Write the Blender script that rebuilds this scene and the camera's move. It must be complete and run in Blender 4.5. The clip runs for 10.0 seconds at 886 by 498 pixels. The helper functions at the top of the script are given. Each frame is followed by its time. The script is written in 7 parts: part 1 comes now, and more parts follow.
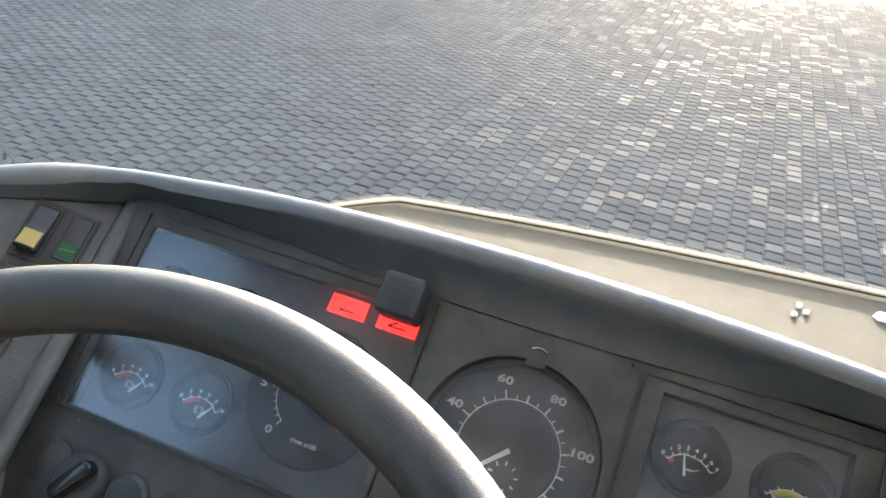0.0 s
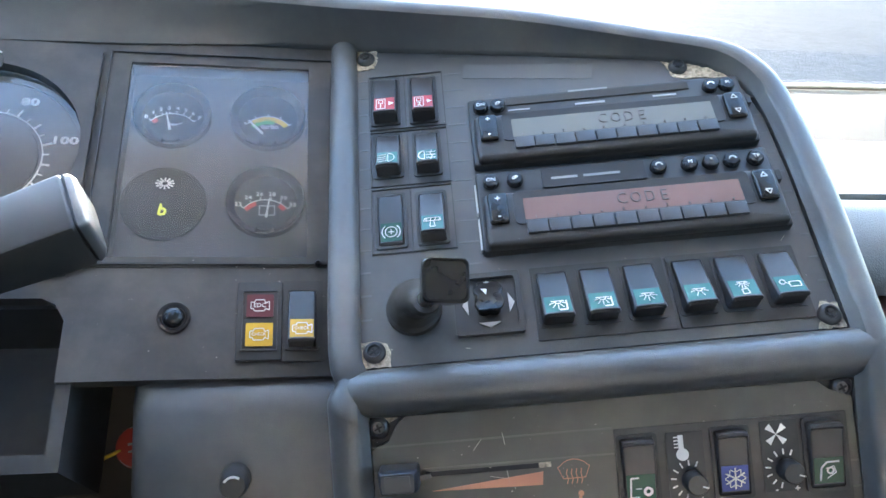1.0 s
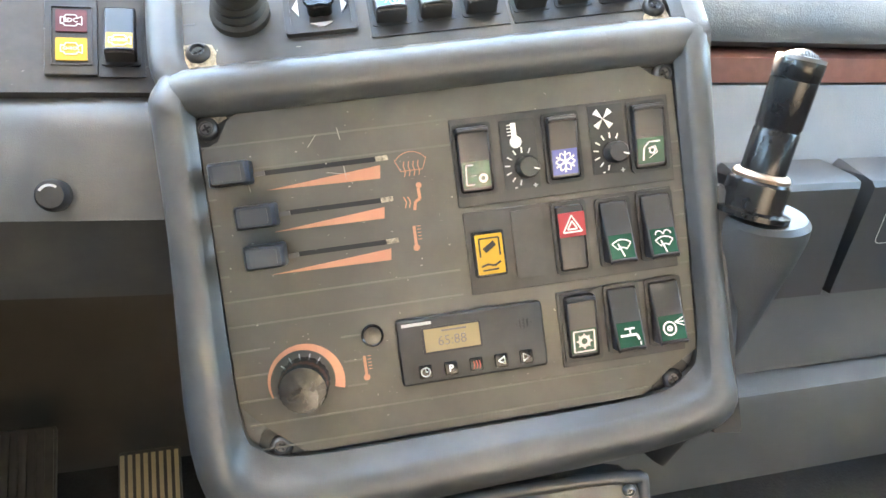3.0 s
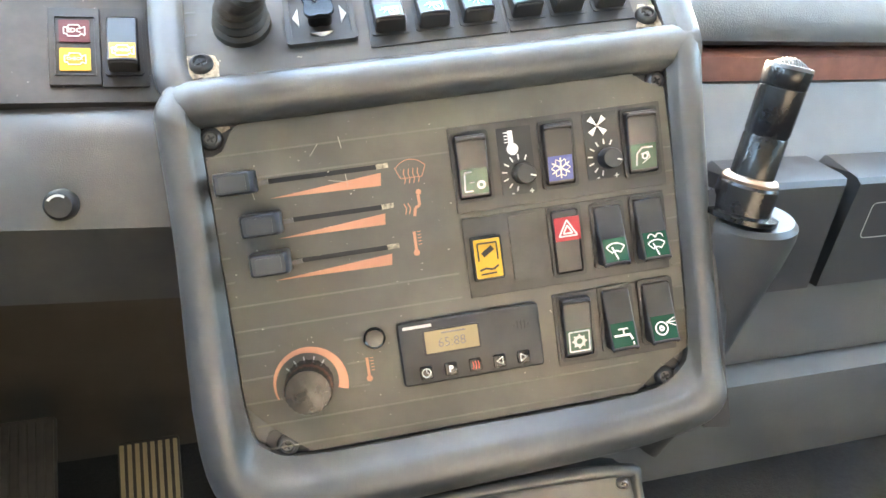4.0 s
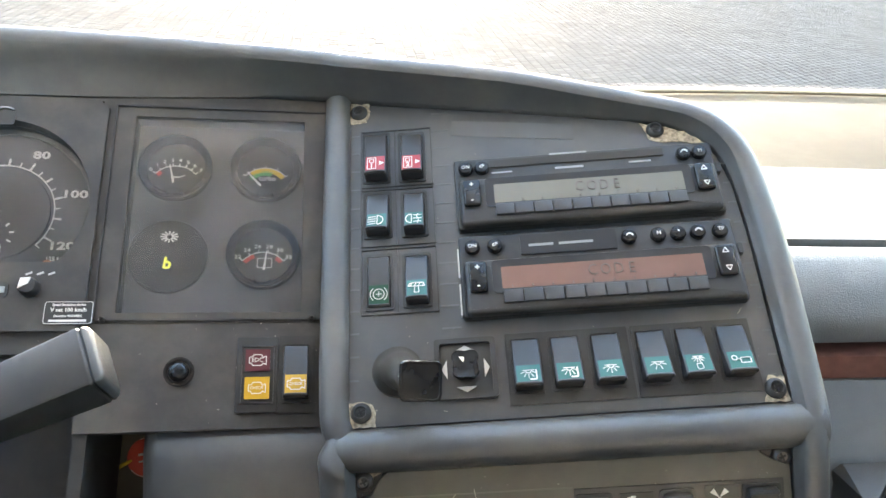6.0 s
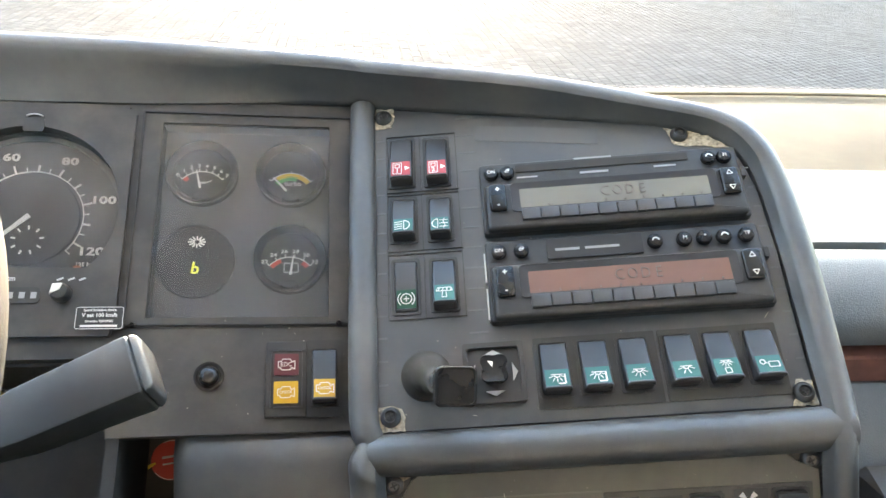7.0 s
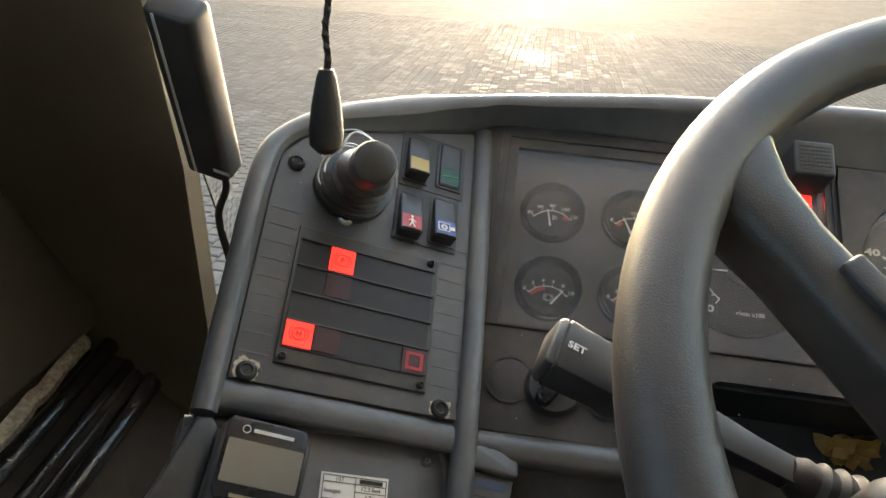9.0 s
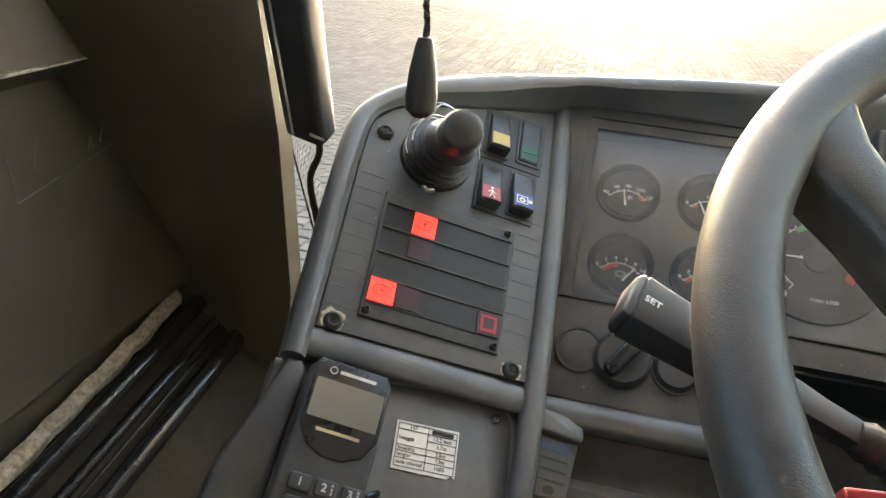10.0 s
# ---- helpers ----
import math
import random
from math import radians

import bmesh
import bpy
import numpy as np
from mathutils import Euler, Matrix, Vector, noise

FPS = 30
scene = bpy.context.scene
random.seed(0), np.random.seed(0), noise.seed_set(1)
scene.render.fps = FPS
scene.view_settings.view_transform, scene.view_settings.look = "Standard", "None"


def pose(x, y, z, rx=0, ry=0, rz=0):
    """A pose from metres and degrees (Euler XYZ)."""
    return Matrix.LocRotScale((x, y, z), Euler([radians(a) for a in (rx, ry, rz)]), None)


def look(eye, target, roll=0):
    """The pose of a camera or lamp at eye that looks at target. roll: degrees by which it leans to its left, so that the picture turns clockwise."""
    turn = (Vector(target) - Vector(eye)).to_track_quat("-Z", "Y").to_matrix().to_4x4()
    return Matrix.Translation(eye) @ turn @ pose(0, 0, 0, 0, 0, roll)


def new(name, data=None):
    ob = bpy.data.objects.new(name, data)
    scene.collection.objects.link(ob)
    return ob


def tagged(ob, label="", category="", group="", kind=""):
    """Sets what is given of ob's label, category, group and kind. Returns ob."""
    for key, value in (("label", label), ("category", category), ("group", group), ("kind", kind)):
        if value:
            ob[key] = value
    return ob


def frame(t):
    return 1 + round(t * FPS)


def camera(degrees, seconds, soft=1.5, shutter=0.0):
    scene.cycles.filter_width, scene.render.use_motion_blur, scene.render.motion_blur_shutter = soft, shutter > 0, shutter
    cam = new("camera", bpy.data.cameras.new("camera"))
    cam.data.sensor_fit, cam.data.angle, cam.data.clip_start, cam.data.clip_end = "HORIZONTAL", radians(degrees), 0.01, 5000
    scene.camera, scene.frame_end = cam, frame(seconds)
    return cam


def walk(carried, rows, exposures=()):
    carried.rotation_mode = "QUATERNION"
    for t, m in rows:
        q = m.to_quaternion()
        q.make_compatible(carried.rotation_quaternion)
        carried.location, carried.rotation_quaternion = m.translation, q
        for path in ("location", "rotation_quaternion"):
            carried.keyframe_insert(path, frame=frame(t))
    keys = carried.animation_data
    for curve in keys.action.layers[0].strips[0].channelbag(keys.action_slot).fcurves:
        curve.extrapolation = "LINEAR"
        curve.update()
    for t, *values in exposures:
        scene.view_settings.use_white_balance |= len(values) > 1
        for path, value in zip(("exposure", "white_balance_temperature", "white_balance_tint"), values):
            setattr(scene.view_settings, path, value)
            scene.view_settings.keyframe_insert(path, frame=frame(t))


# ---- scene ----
# Driver's place of a touring coach: the dashboard, the steering wheel and the paved yard before the windscreen.
# x to the coach's right, y ahead, z up; the ground is at z = 0. BASE is the height of the instrument panel's origin.
BASE = 1.450
cam = camera(62.0, 10.0)
PATH = [
    (0.0, (0.0687, -0.3090, 1.8498), (-0.0765, 0.0965, 1.5959), 6.58),
    (0.1, (0.0736, -0.3475, 1.8458), (-0.0382, 0.0630, 1.5842), 5.40),
    (0.3, (0.1147, -0.4464, 1.7752), (0.0446, -0.0055, 1.5520), 3.55),
    (0.5, (0.1554, -0.5371, 1.7431), (0.1344, -0.0781, 1.5457), 3.95),
    (0.7, (0.2021, -0.5287, 1.6827), (0.2109, -0.0685, 1.4873), 3.44),
    (1.0, (0.2287, -0.4386, 1.6143), (0.3005, 0.0190, 1.4260), 3.42),
    (1.4, (0.2232, -0.4658, 1.5813), (0.3751, -0.0401, 1.3676), 3.67),
    (1.5, (0.2226, -0.4697, 1.5782), (0.3825, -0.0491, 1.3602), 4.54),
    (1.8, (0.2361, -0.5136, 1.5495), (0.4014, -0.0938, 1.3340), 4.38),
    (2.0, (0.2534, -0.5148, 1.5353), (0.4095, -0.0945, 1.3139), 4.94),
    (2.5, (0.2661, -0.5028, 1.5037), (0.3999, -0.0773, 1.2778), 5.09),
    (2.7, (0.2564, -0.4918, 1.5050), (0.3945, -0.0710, 1.2730), 5.03),
    (3.8, (0.2565, -0.4885, 1.4958), (0.4036, -0.0722, 1.2611), 5.31),
    (4.0, (0.2492, -0.4918, 1.5202), (0.3968, -0.0811, 1.2762), 5.26),
    (4.5, (0.2240, -0.4691, 1.6521), (0.3603, -0.0503, 1.4154), 4.48),
    (4.7, (0.2109, -0.4438, 1.6829), (0.3400, -0.0184, 1.4538), 4.23),
    (5.0, (0.2137, -0.4314, 1.6999), (0.3218, 0.0025, 1.4764), 4.64),
    (5.5, (0.2411, -0.4392, 1.7014), (0.3170, 0.0010, 1.4767), 5.17),
    (7.0, (0.2215, -0.4383, 1.7060), (0.2873, 0.0029, 1.4801), 4.11),
    (7.5, (0.1825, -0.4465, 1.7156), (0.2593, -0.0035, 1.4968), 4.30),
    (7.9, (0.0345, -0.4472, 1.7485), (0.1132, -0.0021, 1.5346), 4.18),
    (8.0, (-0.0127, -0.4489, 1.7524), (0.0620, -0.0016, 1.5420), 4.30),
    (8.2, (-0.0880, -0.4530, 1.7480), (-0.0400, 0.0030, 1.5482), 3.60),
    (8.5, (-0.2334, -0.4481, 1.7380), (-0.2171, 0.0083, 1.5344), 4.42),
    (8.8, (-0.2996, -0.4655, 1.7130), (-0.3281, -0.0058, 1.5197), 4.20),
    (9.0, (-0.3200, -0.4957, 1.6975), (-0.3719, -0.0408, 1.4969), 4.25),
    (9.5, (-0.3147, -0.5191, 1.7062), (-0.3981, -0.0722, 1.4981), 5.35),
    (10.0, (-0.3252, -0.5267, 1.6882), (-0.4180, -0.0809, 1.4818), 5.01),
]
EXPOSURES = [(0.0, 3.65, 6800), (0.5, 3.5, 6500), (0.7, 3.6, 6200), (1.0, 4.45, 5750), (1.5, 5.05, 6000), (2.0, 5.25, 6850), (2.5, 5.7, 7050), (4.0, 5.8, 7250), (4.5, 5.25, 7150), (5.0, 4.12, 7100), (5.5, 4.4, 6950), (7.0, 4.5, 7050), (7.5, 4.3, 7250), (8.0, 4.12, 7350), (8.2, 3.8, 7150), (8.5, 3.15, 7400), (9.0, 3.42, 7900), (9.5, 3.85, 8100), (10.0, 3.95, 7950)]
walk(cam, [(t, look(eye, target, roll)) for t, eye, target, roll in PATH], EXPOSURES)

# ---- light ----
SUN_AZ, SUN_EL = 0.8, 8.6   # degrees to the left of straight ahead, degrees above the horizon
world = bpy.data.worlds.new("sky")
scene.world = world
world.use_nodes = True
wn = world.node_tree.nodes
sky = wn.new("ShaderNodeTexSky")
sky.sky_type = "NISHITA"
sky.sun_disc = False
sky.sun_elevation = radians(SUN_EL)
sky.sun_rotation = radians(-SUN_AZ)
sky.dust_density = 0.7
sky.ozone_density = 1.6
wn["Background"].inputs["Strength"].default_value = 0.15
world.node_tree.links.new(sky.outputs["Color"], wn["Background"].inputs["Color"])

sun = new("sun", bpy.data.lights.new("sun", "SUN"))
sun.data.energy = 2.0
sun.data.angle = radians(0.5)
sun.data.color = (1.0, 0.87, 0.72)
_s = Vector((-math.sin(radians(SUN_AZ)) * math.cos(radians(SUN_EL)), math.cos(radians(SUN_AZ)) * math.cos(radians(SUN_EL)), math.sin(radians(SUN_EL))))
sun.matrix_world = look(_s * 50, (0, 0, 0))

# ---- materials ----
def material(name, base, rough=0.5, metal=0.0, var=0.12, scale=60.0, bump=0.0, bump_scale=900.0, spec=0.5, coat=0.0, stain=0.0, stain_col=None, stain_scale=9.0, random_part=0.0):
    """A surface with its base colour, mottled at two scales, with fine relief and, where asked, worn or dusty stains."""
    m = bpy.data.materials.new(name)
    m.use_nodes = True
    nt = m.node_tree
    n, l = nt.nodes, nt.links
    b = n["Principled BSDF"]
    b.inputs["Roughness"].default_value = rough
    b.inputs["Metallic"].default_value = metal
    b.inputs["Specular IOR Level"].default_value = spec
    b.inputs["Coat Weight"].default_value = coat
    geo = n.new("ShaderNodeNewGeometry")
    nz = n.new("ShaderNodeTexNoise")
    nz.inputs["Scale"].default_value = scale
    nz.inputs["Detail"].default_value = 6.0
    l.new(geo.outputs["Position"], nz.inputs["Vector"])
    ramp = n.new("ShaderNodeMapRange")
    ramp.inputs["To Min"].default_value = 1.0 - var
    ramp.inputs["To Max"].default_value = 1.0 + var
    l.new(nz.outputs["Fac"], ramp.inputs["Value"])
    mix = n.new("ShaderNodeMix")
    mix.data_type, mix.blend_type = "RGBA", "MULTIPLY"
    mix.inputs["Factor"].default_value = 1.0
    mix.inputs["A"].default_value = (*base, 1)
    l.new(ramp.outputs["Result"], mix.inputs["B"])
    col = mix.outputs["Result"]
    if random_part:
        info = n.new("ShaderNodeObjectInfo")
        rr = n.new("ShaderNodeMapRange")
        rr.inputs["To Min"].default_value = 1.0 - random_part
        rr.inputs["To Max"].default_value = 1.0 + random_part
        l.new(info.outputs["Random"], rr.inputs["Value"])
        m3 = n.new("ShaderNodeMix")
        m3.data_type, m3.blend_type = "RGBA", "MULTIPLY"
        m3.inputs["Factor"].default_value = 1.0
        l.new(col, m3.inputs["A"])
        l.new(rr.outputs["Result"], m3.inputs["B"])
        col = m3.outputs["Result"]
    if stain:
        n2 = n.new("ShaderNodeTexNoise")
        n2.inputs["Scale"].default_value = stain_scale
        n2.inputs["Detail"].default_value = 8.0
        n2.inputs["Roughness"].default_value = 0.65
        l.new(geo.outputs["Position"], n2.inputs["Vector"])
        r2 = n.new("ShaderNodeMapRange")
        r2.inputs["From Min"].default_value = 0.42
        r2.inputs["From Max"].default_value = 0.72
        r2.inputs["To Max"].default_value = stain
        l.new(n2.outputs["Fac"], r2.inputs["Value"])
        m2 = n.new("ShaderNodeMix")
        m2.data_type = "RGBA"
        l.new(r2.outputs["Result"], m2.inputs["Factor"])
        l.new(col, m2.inputs["A"])
        m2.inputs["B"].default_value = (*(stain_col or base), 1)
        col = m2.outputs["Result"]
        r3 = n.new("ShaderNodeMapRange")
        r3.inputs["To Min"].default_value = max(rough - 0.06, 0.02)
        r3.inputs["To Max"].default_value = min(rough + 0.1, 1.0)
        l.new(n2.outputs["Fac"], r3.inputs["Value"])
        l.new(r3.outputs["Result"], b.inputs["Roughness"])
    l.new(col, b.inputs["Base Color"])
    if bump:
        nb = n.new("ShaderNodeTexNoise")
        nb.inputs["Scale"].default_value = bump_scale
        nb.inputs["Detail"].default_value = 3.0
        l.new(geo.outputs["Position"], nb.inputs["Vector"])
        bp = n.new("ShaderNodeBump")
        bp.inputs["Strength"].default_value = bump
        bp.inputs["Distance"].default_value = 0.001
        l.new(nb.outputs["Fac"], bp.inputs["Height"])
        l.new(bp.outputs["Normal"], b.inputs["Normal"])
    return m


def glowing(name, base, strength):
    m = material(name, base, 0.4)
    b = m.node_tree.nodes["Principled BSDF"]
    b.inputs["Emission Color"].default_value = (*base, 1)
    b.inputs["Emission Strength"].default_value = strength
    return m


def clear(name, rough=0.02, tint=(1, 1, 1), ior=1.45):
    m = bpy.data.materials.new(name)
    m.use_nodes = True
    b = m.node_tree.nodes["Principled BSDF"]
    b.inputs["Base Color"].default_value = (*tint, 1)
    b.inputs["Roughness"].default_value = rough
    b.inputs["Transmission Weight"].default_value = 1.0
    b.inputs["IOR"].default_value = ior
    return m


DUST = (0.36, 0.33, 0.27)
M = {
    "shell": material("grey_blue_soft_plastic", (0.06, 0.066, 0.073), 0.39, var=0.1, bump=0.18, bump_scale=1400, spec=0.85, stain=0.16, stain_col=DUST, stain_scale=14),
    "shelf": material("pale_grey_green_plastic", (0.048, 0.052, 0.05), 0.9, spec=0.12, var=0.08, bump=0.2, stain=0.3, stain_col=(0.1, 0.102, 0.095), stain_scale=9),
    "facia": material("charcoal_facia", (0.03, 0.031, 0.033), 0.45, var=0.12, bump=0.2, bump_scale=2200, stain=0.12, stain_col=DUST, stain_scale=25),
    "panel": material("grey_panel_plastic", (0.066, 0.072, 0.08), 0.42, var=0.08, bump=0.15, bump_scale=2200, stain=0.1, stain_col=DUST, stain_scale=22),
    "heater": material("olive_grey_panel_film", (0.094, 0.09, 0.078), 0.42, var=0.07, bump=0.1, bump_scale=2500, stain=0.14, stain_col=DUST, stain_scale=18),
    "bank": material("dark_switch_bank", (0.05, 0.049, 0.047), 0.45, var=0.1, bump=0.12, bump_scale=2400, stain=0.1, stain_col=DUST, stain_scale=30),
    "line": material("pale_printed_line", (0.145, 0.14, 0.122), 0.5),
    "line_blue": material("faint_printed_line", (0.1, 0.11, 0.122), 0.5),
    "ghost": material("faded_patch", (0.082, 0.09, 0.1), 0.5),
    "black": material("black_plastic", (0.025, 0.027, 0.03), 0.42, var=0.15, bump=0.1, bump_scale=2500, stain=0.045, stain_col=DUST, stain_scale=40),
    "gloss": material("glossy_black_plastic", (0.012, 0.013, 0.015), 0.2, var=0.1, stain=0.018, stain_col=DUST, stain_scale=40),
    "rocker": material("satin_black_rocker", (0.028, 0.029, 0.032), 0.36, var=0.1, bump=0.08, bump_scale=2500, spec=0.6, stain=0.03, stain_col=DUST, stain_scale=40),
    "rubber": material("black_rubber", (0.02, 0.019, 0.018), 0.6, var=0.2, bump=0.2, bump_scale=1200, stain=0.2, stain_col=(0.12, 0.1, 0.07), stain_scale=40),
    "bellows": material("black_bellows_rubber", (0.022, 0.021, 0.02), 0.34, var=0.2, bump=0.15, bump_scale=1200, stain=0.2, stain_col=(0.1, 0.085, 0.06), stain_scale=40),
    "wheel": material("worn_leather_grained_plastic", (0.036, 0.036, 0.038), 0.4, var=0.2, bump=0.22, bump_scale=1500, stain=0.28, stain_col=(0.13, 0.11, 0.085), stain_scale=11),
    "dial": material("dial_face", (0.085, 0.092, 0.105), 0.5, var=0.04),
    "dial_mid": material("dial_face_mid", (0.024, 0.028, 0.036), 0.5, var=0.05),
    "bezel": material("glossy_dark_bezel", (0.02, 0.022, 0.026), 0.2, var=0.08, spec=0.9),
    "dial_dark": material("dial_face_dark", (0.012, 0.0135, 0.017), 0.5, var=0.05),
    "print": material("white_print", (0.75, 0.75, 0.73), 0.5, var=0.04),
    "print_dim": material("grey_print", (0.5, 0.51, 0.51), 0.5, var=0.05),
    "red": material("red_print", (0.5, 0.06, 0.04), 0.5, var=0.1),
    "green": material("green_print", (0.08, 0.35, 0.1), 0.5, var=0.1),
    "yellow": material("yellow_print", (0.7, 0.5, 0.04), 0.5, var=0.1),
    "blue": material("blue_print", (0.05, 0.16, 0.45), 0.5, var=0.1),
    "navy": material("navy_print", (0.018, 0.042, 0.095), 0.5, var=0.1),
    "ochre": material("dusty_yellow_lens", (0.36, 0.27, 0.075), 0.4, var=0.2, stain=0.3, stain_col=DUST, stain_scale=60),
    "sill_dull": material("dull_brown_black_trim", (0.024, 0.022, 0.02), 0.75, var=0.4, scale=90, bump=0.4, bump_scale=350, spec=0.2, stain=0.3, stain_col=(0.05, 0.045, 0.035), stain_scale=20),
    "orange": material("salmon_print", (0.5, 0.235, 0.15), 0.5, var=0.12),
    "lens_red": material("red_switch_lens", (0.38, 0.03, 0.04), 0.3, var=0.15),
    "lens_teal": material("teal_switch_lens", (0.045, 0.15, 0.13), 0.25, var=0.15),
    "lens_green": material("dark_green_switch_lens", (0.014, 0.07, 0.042), 0.25, var=0.15),
    "lens_yellow": material("yellow_lens", (0.55, 0.33, 0.025), 0.3, var=0.12),
    "lens_blue": material("blue_switch_lens", (0.045, 0.07, 0.3), 0.3, var=0.1),
    "lens_maroon": material("maroon_lens", (0.1, 0.02, 0.03), 0.3, var=0.15),
    "lamp_red": glowing("lit_red_lamp", (0.9, 0.022, 0.018), 0.32),
    "lamp_dim": material("unlit_red_lamp", (0.045, 0.014, 0.014), 0.35),
    "lcd": material("lcd_grey", (0.145, 0.14, 0.12), 0.25, var=0.06),
    "lcd_red": material("lcd_red_brown", (0.165, 0.092, 0.078), 0.25, var=0.08),
    "lcd_amber": material("lcd_amber", (0.24, 0.19, 0.1), 0.25, var=0.06),
    "lcd_ink": material("lcd_ink", (0.1, 0.08, 0.067), 0.3),
    "dull_steel": material("dull_dark_steel", (0.14, 0.14, 0.145), 0.42, 0.8, var=0.2),
    "bead": material("pale_rubber_bead", (0.7, 0.66, 0.58), 0.4, var=0.15),
    "knob_blue": material("blue_black_plastic", (0.03, 0.035, 0.045), 0.28, var=0.12),
    "key": material("grey_key_plastic", (0.05, 0.054, 0.06), 0.3, var=0.1),
    "pad": material("coarse_grained_pad", (0.042, 0.042, 0.044), 0.36, var=0.15, bump=0.7, bump_scale=420, stain=0.2, stain_col=(0.1, 0.095, 0.085), stain_scale=20),
    "steel": material("worn_steel", (0.45, 0.44, 0.42), 0.32, 1.0, var=0.2, bump=0.1),
    "brass": material("tarnished_copper_ring", (0.5, 0.37, 0.28), 0.4, 1.0, var=0.2),
    "bare": material("bare_beige_backing", (0.5, 0.44, 0.34), 0.7, var=0.4, scale=500, stain=1.0, stain_col=(0.05, 0.045, 0.04), stain_scale=330),
    "paper": material("paper_label", (0.72, 0.74, 0.75), 0.6, var=0.05),
    "ink": material("black_ink", (0.02, 0.02, 0.02), 0.6),
    "wood": material("red_burl_wood_film", (0.17, 0.075, 0.06), 0.3, var=0.45, scale=70, stain=0.4, stain_col=(0.07, 0.03, 0.03), stain_scale=45),
    "passenger": material("blue_grey_dash_skin", (0.12, 0.135, 0.15), 0.45, var=0.08, bump=0.5, bump_scale=800, stain=0.2, stain_col=(0.26, 0.27, 0.27), stain_scale=12),
    # the dash skin lightened, so that the sun on the top is in its colour
    "sunlit_top": material("sunlit_dash_top", (0.2, 0.21, 0.215), 0.5, var=0.06, bump=0.4, bump_scale=700),
    "bin": material("charcoal_bin_plastic", (0.05, 0.055, 0.062), 0.4, var=0.1, bump=0.2),
    "dark": material("dark_wall_lining", (0.06, 0.053, 0.043), 0.5, var=0.25, scale=14, stain=0.3, stain_col=(0.1, 0.088, 0.07), stain_scale=5),
    "carpet": material("black_carpet", (0.02, 0.02, 0.021), 0.95, var=0.6, scale=220, bump=1.0, bump_scale=500),
    "scratch_line": material("scratched_plastic", (0.16, 0.155, 0.145), 0.7, var=0.3, scale=90, bump=0.3, bump_scale=200),
    "foam": material("torn_foam_strip", (0.42, 0.4, 0.36), 0.9, var=0.7, scale=260, bump=1.0, bump_scale=420, stain=0.8, stain_col=(0.09, 0.08, 0.065), stain_scale=150),
    "lining": material("grey_roof_lining", (0.3, 0.3, 0.29), 0.8, var=0.1),
    "glass": clear("clear_glass", 0.0),
    "lens": clear("gauge_glass", 0.025, (0.95, 0.96, 0.97)),
}



def thin_pane(name, rough):
    """A thin clear plastic window: seen through straight, with a soft sheen that grows towards grazing view and a film of dust."""
    m = bpy.data.materials.new(name)
    m.use_nodes = True
    n, l = m.node_tree.nodes, m.node_tree.links
    n.remove(n["Principled BSDF"])
    tr = n.new("ShaderNodeBsdfTransparent")
    tr.inputs["Color"].default_value = (0.94, 0.95, 0.97, 1)
    gl = n.new("ShaderNodeBsdfGlossy")
    gl.inputs["Roughness"].default_value = rough
    fr = n.new("ShaderNodeFresnel")
    fr.inputs["IOR"].default_value = 1.45
    mx = n.new("ShaderNodeMixShader")
    l.new(fr.outputs["Fac"], mx.inputs["Fac"])
    l.new(tr.outputs["BSDF"], mx.inputs[1])
    l.new(gl.outputs["BSDF"], mx.inputs[2])
    du = n.new("ShaderNodeBsdfDiffuse")
    du.inputs["Color"].default_value = (0.5, 0.5, 0.5, 1)
    film = n.new("ShaderNodeTexNoise")
    film.inputs["Scale"].default_value = 35.0
    film.inputs["Detail"].default_value = 8.0
    geo = n.new("ShaderNodeNewGeometry")
    l.new(geo.outputs["Position"], film.inputs["Vector"])
    amount = n.new("ShaderNodeMapRange")
    amount.inputs["From Min"].default_value, amount.inputs["From Max"].default_value = 0.3, 0.75
    amount.inputs["To Min"].default_value, amount.inputs["To Max"].default_value = 0.015, 0.07
    l.new(film.outputs["Fac"], amount.inputs["Value"])
    dusty = n.new("ShaderNodeMixShader")
    l.new(amount.outputs["Result"], dusty.inputs["Fac"])
    l.new(mx.outputs["Shader"], dusty.inputs[1])
    l.new(du.outputs["BSDF"], dusty.inputs[2])
    l.new(dusty.outputs["Shader"], n["Material Output"].inputs["Surface"])
    return m


M["lens"] = thin_pane("gauge_window", 0.14)
M["mark"] = material("faint_grey_mark", (0.3, 0.31, 0.32), 0.5)
M["gold"] = material("dull_gold_print", (0.3, 0.25, 0.15), 0.4)


# ---- mesh helpers ----
def loops(bm, rings, close=True, cap0=True, cap1=True):
    """Skins a list of rings (each a list of points) into one surface."""
    vs = [[bm.verts.new(p) for p in r] for r in rings]
    k = len(vs[0])
    for a, b in zip(vs, vs[1:]):
        for i in range(k if close else k - 1):
            j = (i + 1) % k
            bm.faces.new((a[i], a[j], b[j], b[i]))
    if cap0:
        bm.faces.new(list(reversed(vs[0])))
    if cap1:
        bm.faces.new(vs[-1])
    return vs


def rrect(x0, x1, y0, y1, r=0.002, seg=3):
    """A rounded rectangle, counter-clockwise."""
    r = min(r, (x1 - x0) / 2.01, (y1 - y0) / 2.01)
    out = []
    for cx, cy, a in ((x1 - r, y0 + r, -90), (x1 - r, y1 - r, 0), (x0 + r, y1 - r, 90), (x0 + r, y0 + r, 180)):
        for k in range(seg + 1):
            w = radians(a + 90 * k / seg)
            out.append((cx + r * math.cos(w), cy + r * math.sin(w)))
    return out


